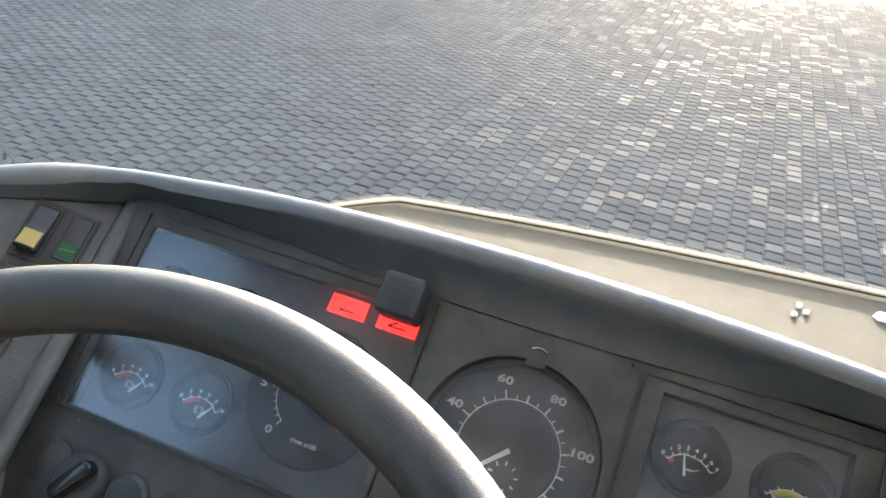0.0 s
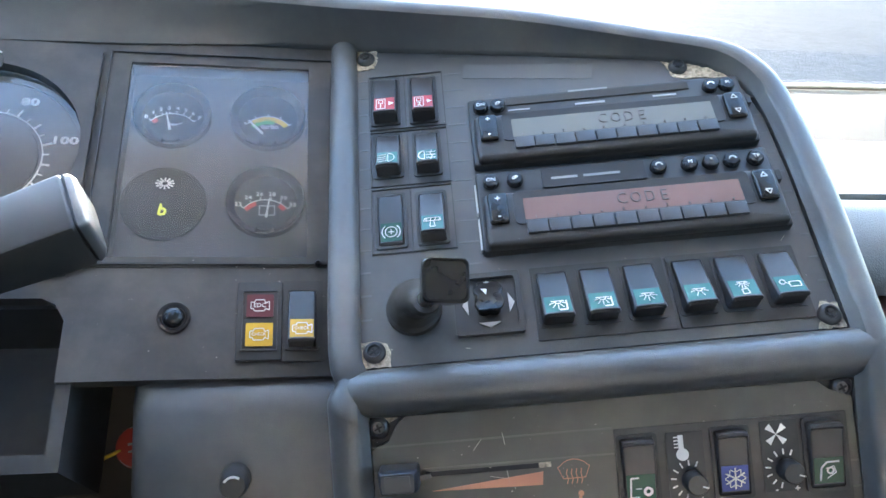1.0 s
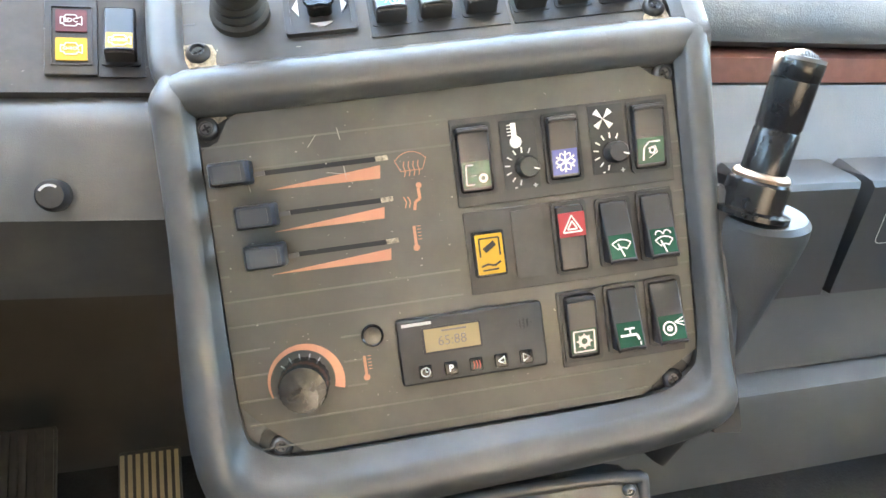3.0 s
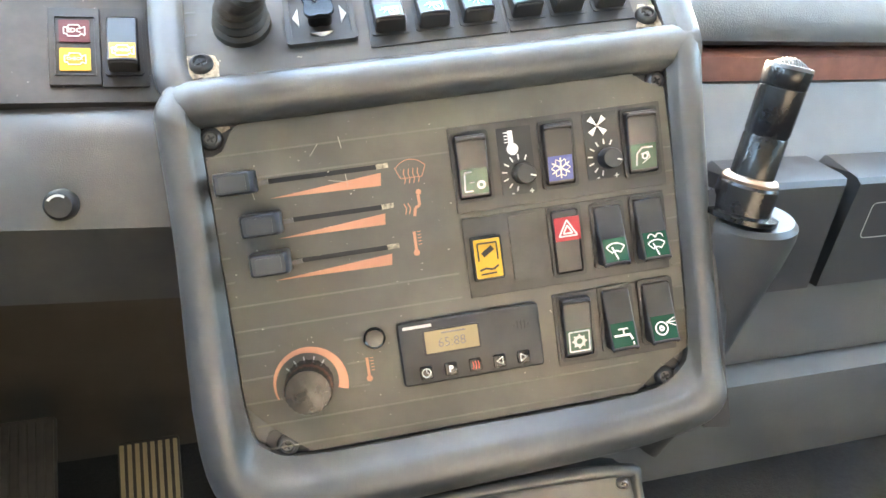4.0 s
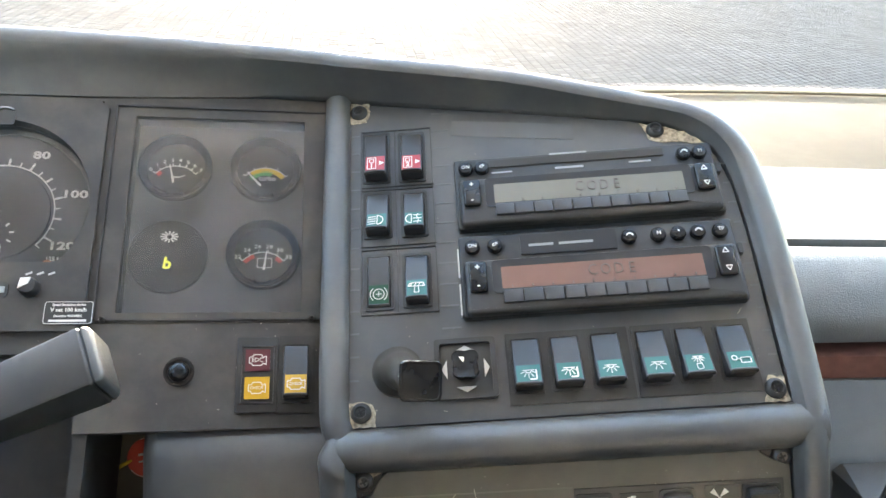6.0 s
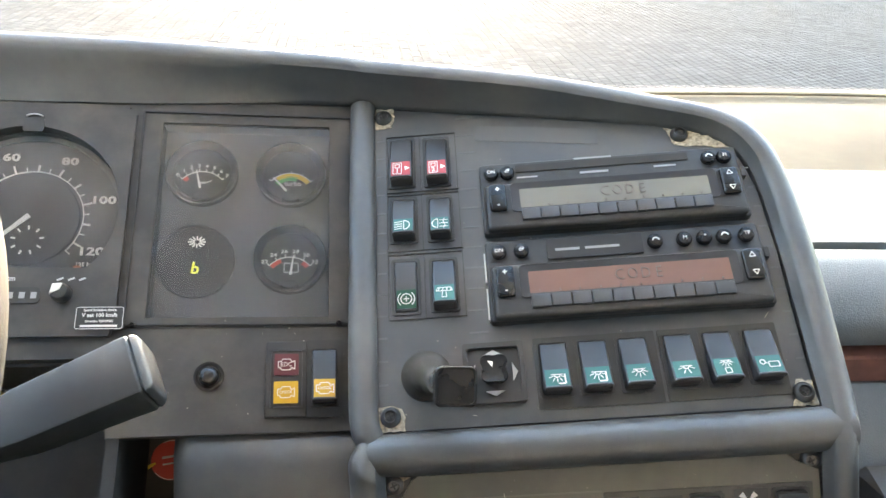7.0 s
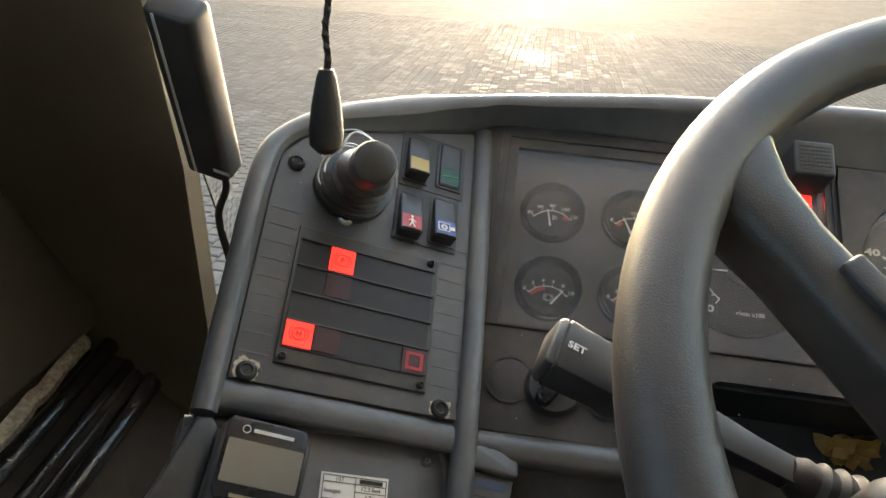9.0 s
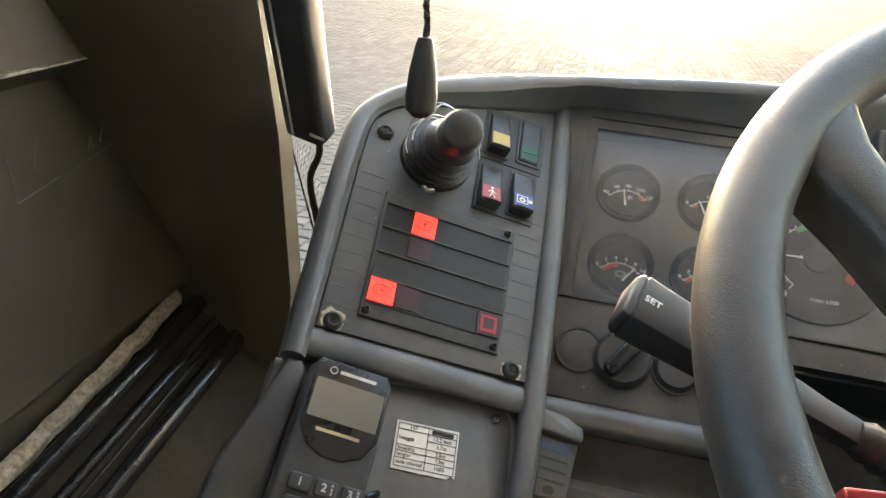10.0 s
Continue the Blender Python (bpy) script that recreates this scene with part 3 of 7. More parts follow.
# ---- lining left of the dashboard ----
lin = thing("side_lining", Matrix(), "dark moulded side lining with scratched panels", "lining")
b = B(); loops(b, [[(LEFT + 0.012, y, BASE - 0.86), (LEFT + 0.012, y, BASE - 0.14), (LEFT + 0.03, y, BASE - 0.12), (LEFT + 0.012, y, BASE + 0.105), (LEFT + 0.05, y, BASE + 0.125), (LEFT + 0.05, y, BASE + 0.3), (LEFT - 0.002, y, BASE + 0.3), (LEFT - 0.002, y, BASE - 0.86)] for y in (-1.6, 0.14)])
part("panel", b, "dark", lin)
b = B()
loops(b, [[(LEFT - 0.002, y0 + 0.06 + dy, z), (LEFT - 0.002, y0 + g + dy, z), (LEFT + 0.055, y0 + g + dy, z), (LEFT + 0.1, y0 + g * 0.6 - 0.01 + dy, z), (x1, y0 - 0.005 + dy, z), (x1 + 0.004, y0 + 0.012 + dy, z), (x1 - 0.03, y0 + 0.03 + dy, z)] for z, dy, x1, y0, g in ((BASE - 0.86, 0.0, -0.6, 0.06, 0.02), (BASE - 0.1, 0.0, -0.592, 0.06, 0.01), (BASE + 0.06, -0.03, -0.588, 0.06, -0.05), (BASE + 0.2, -0.105, -0.57, 0.06, -0.08), (BASE + 1.0, -0.82, -0.54, 0.06, -0.09))])
part("pillar_cover", b, "dark", lin, "dark windscreen pillar cover")

# ---- the driver's dashboard: shell ----
def loc(m, u, v, h=0.0):
    return m @ Vector((u, v, h))


def crest_v(u):
    return 0.2075 - 0.0285 * u - 0.155 * u * u - 0.16 * u ** 4


def lip(a, c, n, depth=0.05, high=0.009):
    """Section of a rounded rim from the panel's edge a over its outer line c, n the panel's normal."""
    a, c, n = Vector(a), Vector(c), Vector(n).normalized()
    t = c - a
    t = t - n * t.dot(n)
    w = t.length
    t.normalize()
    hc = (c - a).dot(n)
    out = []
    wide = min(0.0175, 0.52 * w)
    g = min(max((hc - 0.005) / 0.009, 0.0), 1.0)
    r = wide + (min(0.0115, wide) - wide) * g
    cx, k = w - wide + 0.93 * (wide - r), hc - 0.18 * wide + 0.36 * (wide - r)
    foot = -0.7 * max(w - 0.032, 0.0) * g
    q0 = Vector((foot, 0.0015))
    q1 = Vector((cx + r * math.cos(radians(122)), k + r * math.sin(radians(122))))
    sec = [(foot, -0.006), tuple(q0)]
    sec += [tuple(q0.lerp(q1, f) - Vector((0, 0.1 * (q1.y - q0.y) * math.sin(math.pi * f)))) for f in (0.12, 0.35, 0.6, 0.82)]
    sec += [(cx + r * math.cos(radians(q)), k + r * math.sin(radians(q))) for q in (122, 108, 94, 78, 62, 46, 30, 14, -4, -25, -55)]
    for x, h in sec + [(0.9 * w, hc - depth)]:
        out.append(tuple(a + t * x + n * h))
    out.append(tuple(a + t * foot + n * (min(hc, 0.0) - depth)))
    return out


def lip_mesh(stations, depth=0.05, high=0.009, smooth=4):
    """Skins a rim through stations of (a, c, normal), smoothed between them."""
    A = curve_points([s[0] for s in stations], smooth)
    C = curve_points([s[1] for s in stations], smooth)
    N = curve_points([s[2] for s in stations], smooth)
    bm = B()
    loops(bm, [lip(a, c, n, depth, high) for a, c, n in zip(A, C, N)])
    return bm


N_UP, N_LO, N_LE, N_IN = (m.to_3x3() @ Vector((0, 0, 1)) for m in (F_UP, F_LO, F_LE, F_IN))
dash = thing("dashboard", I4, "grey-blue soft plastic driver's dashboard shell, worn and dusty", "dashboard")


def dpart(name, bm, mat, label=""):
    ob = part(name, bm, mat, dash, label)
    ob.matrix_parent_inverse = dash.matrix_world.inverted()
    return ob


def cr(u, n=0.017, dv=0.0):
    return loc(F_IN, u, crest_v(u) + dv, n)


hood = [
    (loc(F_LE, -0.0115, -0.03), loc(F_LE, -0.027, -0.03), N_LE),
    (loc(F_LE, -0.0115, 0.06), loc(F_LE, -0.028, 0.06), N_LE),
    (loc(F_LE, -0.0114, 0.135), loc(F_LE, -0.0285, 0.14), N_LE),
    (loc(F_LE, -0.0085, 0.168), loc(F_LE, -0.0222, 0.1765), N_LE),
    (loc(F_LE, 0.004, 0.186), loc(F_LE, -0.0015, 0.2045), N_LE),
    (loc(F_LE, 0.0227, 0.1986), loc(F_LE, 0.0225, 0.2235), N_LE),
    (loc(F_LE, 0.045, 0.2073), loc(F_LE, 0.0400, 0.2345, 0.001), N_LE),
    (loc(F_LE, 0.085, 0.2225), loc(F_LE, 0.0796, 0.2540, 0.004), N_LE),
    (loc(F_LE, 0.137, 0.2425, 0.0035), cr(-0.464, 0.0182), (N_LE + N_IN)),
    (loc(F_IN, -0.425, 0.168), cr(-0.42), N_IN),
    (loc(F_IN, -0.3, 0.168), cr(-0.3), N_IN),
    (loc(F_IN, -0.15, 0.168), cr(-0.15), N_IN),
    (loc(F_IN, 0.0, 0.169), cr(0.0), N_IN),
    (loc(F_IN, 0.125, 0.17), cr(0.12, 0.021, -0.002), N_IN),
    (loc(F_UP, 0.0, 0.243), loc(F_IN, 0.172, 0.190, 0.029), (N_IN + N_UP)),
    (loc(F_UP, 0.1023, 0.2256), loc(F_IN, 0.264, 0.176, 0.042), N_UP),
    (loc(F_UP, 0.2, 0.208), loc(F_UP, 0.2, 0.2300, 0.006), N_UP),
    (loc(F_UP, 0.238, 0.195), loc(F_UP, 0.2507, 0.2115, 0.005), N_UP),
    (loc(F_UP, 0.257, 0.173), loc(F_UP, 0.2755, 0.1860, 0.003), N_UP),
    (loc(F_UP, 0.263, 0.145), loc(F_UP, 0.2852, 0.153), N_UP),
    (loc(F_UP, 0.2645, 0.0985), loc(F_UP, 0.288, 0.0985), N_UP),
    (loc(F_UP, 0.264, 0.03), loc(F_UP, 0.286, 0.03), N_UP),
    (loc(F_UP, 0.263, -0.012), loc(F_UP, 0.283, -0.02), (N_UP * 2 + N_LO)),
    (loc(F_LO, 0.259, 0.003), loc(F_LO, 0.281, 0.006), (N_UP + N_LO * 3)),
    (loc(F_LO, 0.258, -0.06), loc(F_LO, 0.2785, -0.06), N_LO),
    (loc(F_LO, 0.257, -0.15), loc(F_LO, 0.2765, -0.16), N_LO),
    (loc(F_LO, 0.248, -0.172), loc(F_LO, 0.2735, -0.2), N_LO),
    (loc(F_LO, 0.22, -0.1815), loc(F_LO, 0.225, -0.214), N_LO),
    (loc(F_LO, 0.12, -0.183), loc(F_LO, 0.12, -0.219), N_LO),
    (loc(F_LO, 0.03, -0.183), loc(F_LO, 0.02, -0.221), N_LO),
    (loc(F_LO, 0.004, -0.176), loc(F_LO, -0.02, -0.21), N_LO),
    (loc(F_LO, -0.0045, -0.155), loc(F_LO, -0.0335, -0.17), N_LO),
    (loc(F_LO, -0.004, -0.06), loc(F_LO, -0.0275, -0.06), N_LO),
    (loc(F_LO, -0.0037, -0.006), loc(F_LO, -0.0262, 0.001), N_LO),
    (loc(F_LO, -0.0035, 0.004), loc(F_LO, -0.0256, 0.0175), N_LO * 2 + N_UP),
    (loc(F_UP, -0.0065, -0.0135, -0.005), loc(F_UP, -0.0207, -0.0125, -0.001), N_UP),
    (loc(F_UP, -0.0100, -0.003, -0.006), loc(F_UP, -0.0200, 0.006, -0.005), N_UP),
]
dpart("hood", lip_mesh(hood), "shell")
# bars between the panels
b = B(); tube(b, curve_points([loc(F_UP, -0.0175, 0.245, -0.001), loc(F_UP, -0.0175, 0.12, -0.0005), loc(F_UP, -0.0168, 0.01, -0.001), loc(F_UP, -0.0125, -0.014, -0.004)], 8), 0.0098, 14, up=N_UP)
dpart("upright_bar", b, "shell")
b = B()
pts_ = curve_points([loc(F_UP, -0.0125, -0.0195, -0.007), loc(F_UP, 0.001, -0.0215, -0.0045), loc(F_UP, 0.1, -0.022, -0.004), loc(F_UP, 0.2, -0.022, -0.004), loc(F_UP, 0.278, -0.022, -0.004)], 8)
tube(b, pts_, 0.0135, 16, up=N_UP, radii=[0.0085 + 0.005 * min(k / 9, 1) ** 0.5 for k in range(len(pts_))])
dpart("cross_bar", b, "shell")
b = B(); tube(b, curve_points([loc(F_LE, 0.149, 0.245, -0.002), loc(F_LE, 0.1485, 0.1, -0.002), loc(F_LE, 0.1465, -0.02, -0.003), loc(F_LE, 0.146, -0.11, -0.012)], 8), 0.0085, 14, up=N_LE)
dpart("upright_bar", b, "shell")
b = B(); tube(b, curve_points([loc(F_LE, -0.024, -0.0155, -0.005), loc(F_LE, 0.06, -0.0155, -0.005), loc(F_LE, 0.1475, -0.0155, -0.006)], 8), 0.0105, 18, up=N_LE, squash=0.55)
dpart("cross_bar", b, "shell")
# backing bodies behind the panels
for m, pts in ((F_UP, [(-0.02, -0.015), (0.272, -0.015), (0.274, 0.15), (0.262, 0.18), (0.22, 0.212), (-0.02, 0.25)]), (F_LO, [(-0.02, -0.2), (0.265, -0.2), (0.268, 0.012), (-0.02, 0.012)]), (F_LE, [(-0.02, -0.02), (0.148, -0.02), (0.148, 0.245), (0.0227, 0.21), (-0.018, 0.178)])):
    b = B(); slab(b, pts, -0.09, -0.0045); b.transform(m); dpart("body", b, "shell")

b = B(); slab(b, [(0.125, -0.012), (0.165, -0.012), (0.19, 0.1), (0.2, 0.255), (0.125, 0.235)], -0.075, -0.026); b.transform(F_LE); dpart("body", b, "shell")
b = B(); slab(b, [(-0.435, -0.09), (-0.045, -0.09), (-0.045, 0.0), (0.17, 0.0), (0.17, 0.165), (-0.435, 0.165)], -0.16, -0.132); b.transform(F_IN); dpart("body", b, "shell")
b = B(); slab(b, [(-0.435, 0.15), (0.17, 0.15), (0.17, 0.172), (-0.435, 0.172)], -0.13, -0.02); b.transform(F_IN); dpart("body", b, "shell")
# facia of the instruments, with its openings
def hole_plate(bm, cx, cy, r, x0, x1, y0, y1, z0, z1, seg=64, flat=None):
    """A rectangular plate with a round hole, which may be cut off flat below."""
    inner, outer = [], []
    for k in range(seg):
        a = 2 * math.pi * (k + 0.5) / seg
        c, s = math.cos(a), math.sin(a)
        q = (cx + r * c, cy + r * s)
        if flat is not None and q[1] < flat:
            q = (cx + (flat - cy) * c / s if abs(s) > 1e-6 else q[0], flat)
        inner.append(q)
        t = min((x1 - cx) / c if c > 1e-9 else (x0 - cx) / c if c < -1e-9 else 1e9, (y1 - cy) / s if s > 1e-9 else (y0 - cy) / s if s < -1e-9 else 1e9)
        outer.append((cx + t * c, cy + t * s))
    loops(bm, [[(*p, z0) for p in inner], [(*p, z1) for p in inner], [(*p, z1) for p in outer], [(*p, z0) for p in outer]], cap0=False, cap1=False)


facia = thing("instrument_panel", F_IN, "charcoal instrument panel with three glazed dial windows", "instrument panel")
b = B()
Y0, Y1 = -0.008, 0.168
for x0, x1, y0, y1 in ((-0.4327, -0.4189, Y0, Y1), (-0.4189, -0.1745, 0.1471, Y1), (-0.4189, -0.1745, Y0, -0.0055), (-0.1745, -0.158, Y0, Y1), (-0.158, -0.0235, 0.1602, Y1), (-0.0235, 0.0, Y0, Y1), (0.0, 0.1214, 0.149, Y1), (0.0, 0.1214, Y0, -0.001), (0.1214, 0.1445, Y0, Y1)):
    b = B()
    box(b, x0, x1, y0, y1, -0.014, 0.0)
    part("surround", b, "facia", facia)
b = B(); box(b, -0.456, -0.4329, -0.085, 0.172, -0.014, -0.0006); part("surround", b, "facia", facia)
b = B(); box(b, -0.4327, -0.272, -0.085, -0.0082, -0.012, -0.0005); part("lower_panel", b, "facia", facia)
b = B(); box(b, -0.018, 0.1445, -0.079, -0.0082, -0.012, -0.0005); part("lower_panel", b, "facia", facia)
b = B(); box(b, -0.272, -0.018, -0.028, -0.0082, -0.012, -0.0005); part("lower_panel", b, "facia", facia)
for q in ((-0.28, -0.01, -0.12, -0.02, -0.092, -0.088), (-0.28, -0.272, -0.12, -0.022, -0.09, -0.004), (-0.018, -0.01, -0.12, -0.022, -0.09, -0.004), (-0.28, -0.01, -0.128, -0.118, -0.09, -0.004), (-0.28, -0.01, -0.03, -0.022, -0.09, -0.0125)):
    b = B(); box(b, *q); part("cubby_wall", b, "black", facia, "dark wall of the open cubby")
b = B()
slab(b, [(-0.272, -0.028), (-0.258, -0.028), (-0.266, -0.032), (-0.272, -0.042)], -0.006, -0.0006)
part("corner_fillet", b, "facia", facia)
b = B()
slab(b, [(-0.018, -0.042), (-0.024, -0.032), (-0.032, -0.028), (-0.018, -0.028)], -0.006, -0.0006)
part("corner_fillet", b, "facia", facia)
# frame ridges round the modules
for x0, x1, y0, y1 in ((-0.0145, 0.1385, -0.0065, 0.158), (-0.427, -0.168, -0.0075, 0.158)):
    b = B()
    for q in ((x0, x1, y0, y0 + 0.0012), (x0, x1, y1 - 0.0012, y1), (x0, x0 + 0.0012, y0, y1), (x1 - 0.0012, x1, y0, y1)):
        box(b, *q, 0.0, 0.0014)
    part("module_ridge", b, "black", facia)


def window(x0, x1, y0, y1, z):
    bm = B(); box(bm, x0 - 0.002, x1 + 0.002, y0 - 0.002, y1 + 0.002, z - 0.003, z); w = part("dial_carrier", bm, "dial", facia, "grey dial carrier")
    bm = B()
    for q in ((x0, x1, y0 - 0.003, y0), (x0, x1, y1, y1 + 0.003), (x0 - 0.003, x0, y0, y1), (x1, x1 + 0.003, y0, y1)):
        box(bm, *q, z, -0.0145)
    part("window_reveal", bm, "black", facia)
    bm = B(); box(bm, x0 + 0.0003, x1 - 0.0003, y0 + 0.0003, y1 - 0.0003, -0.003, -0.0012)
    g = part("pane", bm, "lens", facia, "dusty clear dial window")
    g.visible_shadow = False
    return w


DZ = -0.014
window(-0.4189, -0.1745, -0.0055, 0.1471, DZ - 0.001)
window(0.0, 0.1214, -0.001, 0.149, DZ - 0.001)


def needle(parent, cx, cy, ang, r0, r1, w, z, mat="print"):
    bm = B()
    a = radians(ang)
    d, s = Vector((math.cos(a), math.sin(a))), Vector((-math.sin(a), math.cos(a)))
    c = Vector((cx, cy))
    slab(bm, [tuple(c + d * r0 - s * w), tuple(c + d * r1 - s * w * 0.4), tuple(c + d * r1 + s * w * 0.4), tuple(c + d * r0 + s * w)], z, z + 0.0006)
    return part("needle", bm, mat, parent, "white needle")


def small_gauge(cx, cy, numbers, a0, a1, point, zones, icon, label, r=0.0245, numr=0.0238, scale=0.0188, drop=-0.0168, zone=1.0):
    """A round gauge with a fan-shaped scale; zones: (from, to, material)."""
    t = thing("gauge", F_IN @ pose(cx, cy, DZ), label, "gauge", "small dashboard gauges")
    bm = B(); slab(bm, disc(0, 0, r, 40), -0.001, 0.0012, 0.0006); part("face", bm, "dial_dark", t)
    bm = B(); loops(bm, [[(*p, z) for p in disc(0, 0, r * k, 48)] for k, z in ((1.07, -0.0004), (1.06, 0.0052), (1.03, 0.0056), (0.93, 0.0028), (0.84, 0.0013))], cap0=False, cap1=False); part("cup", bm, "bezel", t, "bevelled surround")
    bm = B()
    arc(bm, 0, drop, scale - 0.0004, scale + 0.0002, a0, a1, 0.0012, 0.0016, 24)
    k = len(numbers)
    for i, s in enumerate(numbers):
        a = radians(a0 + (a1 - a0) * i / (k - 1))
        c, q = math.cos(a), math.sin(a)
        bar(bm, (scale * c, drop + scale * q), ((scale + 0.002) * c, drop + (scale + 0.002) * q), 0.0006, 0.0012, 0.0016)
        if s:
            words(bm, s, (numr - 0.0005) * c, drop + (numr - 0.0005) * q, 0.0040, 0.0014, thick=0.0001, stretch=1.3, bold=0.004)
    part("scale", bm, "print", t, "white printed scale")
    for z0, z1, mt in zones:
        r1 = scale - (0.0028 if mt == "green" else 0.0004)
        bm = B(); arc(bm, 0, drop, r1 - 0.003 * zone, r1, z0, z1, 0.0012, 0.0015, 16); part("coloured_zone", bm, mt, t)
    needle(t, 0, drop, point, 0.005, scale + 0.0012, 0.0009, 0.0018)
    if icon:
        bm = B(); icon(bm, 0.001, drop + 0.0105, 0.0016); part("sign", bm, "print_dim", t)
    bm = B(); slab(bm, disc(0, drop - 0.002, 0.006, 20, squash=0.5), 0.0012, 0.0026, 0.0008); part("hub_cover", bm, "dial_dark", t)
    return t


def ic_box(bm, x, y, z, w=0.005, h=0.0035):
    for p, q in (((x - w, y - h), (x + w, y - h)), ((x - w, y + h), (x + w, y + h)), ((x - w, y - h), (x - w, y + h)), ((x + w, y - h), (x + w, y + h))):
        bar(bm, p, q, 0.0006, z - 0.0004, z)


def ic_oil(bm, x, y, z):
    bar(bm, (x - 0.003, y - 0.001), (x + 0.002, y - 0.001), 0.0014, z - 0.0004, z)
    bar(bm, (x + 0.002, y - 0.001), (x + 0.006, y + 0.001), 0.0006, z - 0.0004, z)


def ic_ring(bm, x, y, z):
    arc(bm, x, y - 0.001, 0.0022, 0.0028, 0, 360, z - 0.0004, z, 20)
    arc(bm, x, y - 0.001, 0.0036, 0.0041, 130, 230, z - 0.0004, z, 8)
    arc(bm, x, y - 0.001, 0.0036, 0.0041, -50, 50, z - 0.0004, z, 8)


def ic_thermo(bm, x, y, z):
    bar(bm, (x, y), (x, y + 0.004), 0.0012, z - 0.0004, z)
    for k in range(3):
        bar(bm, (x + 0.001, y + 0.001 + 0.0012 * k), (x + 0.003, y + 0.001 + 0.0012 * k), 0.0004, z - 0.0004, z)


def ic_pump(bm, x, y, z):
    box(bm, x - 0.0012, x + 0.0014, y - 0.0018, y + 0.002, z - 0.0004, z)


small_gauge(0.0282, 0.1135, list("01234567"), 139, 41, 103, [(139, 127, "red")], ic_oil, "black oil pressure gauge with white numbers")
small_gauge(0.0930, 0.1136, ["", "", "", "", ""], 141, 39, 132, [(138, 72, "green"), (128, 40, "yellow")], None, "black turbo pressure gauge with green and yellow zones", zone=1.2)
t = small_gauge(0.0935, 0.0457, ["22", "24", "26", "28", "30", "32"], 140, 40, 83, [(140, 112, "red"), (58, 42, "red")], ic_box, "black battery voltage gauge with red end zones")
small_gauge(-0.3860, 0.0970, ["40", "60", "80", "100", "120"], 140, 40, 101, [(58, 42, "red")], ic_thermo, "black water temperature gauge, needle upright")
small_gauge(-0.3205, 0.0985, ["E", "", "1/2", "", "1"], 139, 41, 115, [(139, 124, "red")], ic_pump, "black fuel gauge reading a quarter")
small_gauge(-0.3840, 0.0310, ["0", "2", "4", "6", "8", "10"], 140, 40, 54, [(140, 96, "red")], ic_ring, "black brake air pressure gauge with a red zone")
small_gauge(-0.3200, 0.0325, ["0", "2", "4", "6", "8", "10"], 140, 40, 54, [(140, 96, "red")], ic_ring, "black brake air pressure gauge with a red zone")
b = B(); words(b, "turbo", 0.0944, 0.1062, 0.0055, DZ + 0.0024); part("lettering", b, "print_dim", facia)
# gear display: a dark disc with a sun-like sign and a lit digit
t = thing("gear_display", F_IN @ pose(0.0276, 0.0444, DZ), "dark round gear display with a lit green digit", "display")
b = B(); slab(b, disc(0, 0, 0.0275, 40), -0.001, 0.0012, 0.0006); part("face", b, "dial_dark", t)
b = B()
for k in range(12):
    a = radians(30 * k)
    bar(b, (0.0018 * math.cos(a), 0.0145 + 0.0016 * math.sin(a)), (0.0062 * math.cos(a), 0.0145 + 0.0044 * math.sin(a)), 0.0009, 0.0011, 0.0016)
part("sign", b, "print", t)
M["lit_digit"] = glowing("lit_yellow_green", (0.4, 0.42, 0.05), 0.1)
b = B(); words(b, "b", 0.0, -0.006, 0.012, 0.0016, turn=-8); part("digit", b, "lit_digit", t)

# tachometer
t = thing("tachometer", F_IN @ pose(-0.2366, 0.0645, DZ), "engine speed dial with green, blue and red arcs", "gauge")
b = B(); slab(b, disc(0, 0, 0.053, 56), -0.001, 0.0012, 0.0008); part("face", b, "dial_dark", t)
b = B()
arc(b, 0, 0, 0.0290, 0.0298, -28, 236, 0.0012, 0.0016, 60)
for k in range(26):
    a = radians(235 - 10.2 * k)
    c, s = math.cos(a), math.sin(a)
    l = 0.0052 if k % 5 == 0 else 0.003
    bar(b, (0.0292 * c, 0.0292 * s), ((0.0292 + l) * c, (0.0292 + l) * s), 0.0009 if k % 5 == 0 else 0.0006, 0.0012, 0.0016)
for s, a in (("0", 235), ("5", 184), ("10", 133), ("15", 82), ("20", 31), ("25", -20)):
    words(b, s, 0.0415 * math.cos(radians(a)), 0.0405 * math.sin(radians(a)), 0.0082, 0.0014, stretch=1.4, bold=0.03)
words(b, "r/min x100", 0.006, -0.034, 0.0048, 0.0014)
part("scale", b, "print", t, "white printed scale")
for a0, a1, mt in ((125, 68, "green"), (68, 0, "blue"), (2, -34, "red")):
    r0, r1 = (0.0258, 0.0315) if mt == "red" else (0.0256, 0.0300)
    b = B(); arc(b, 0, 0, r0 - (0.002 if mt == "red" else 0), r1, a0, a1, 0.0013, 0.0018, 24); part("coloured_zone", b, mt, t)
needle(t, 0, 0, 182, 0.002, 0.028, 0.0009, 0.0024)
b = B(); lathe(b, 0, 0, [(0.011, 0.0012), (0.011, 0.0035), (0.009, 0.0045), (0.0, 0.0046)][:3], 24); part("hub_cover", b, "dial_dark", t)

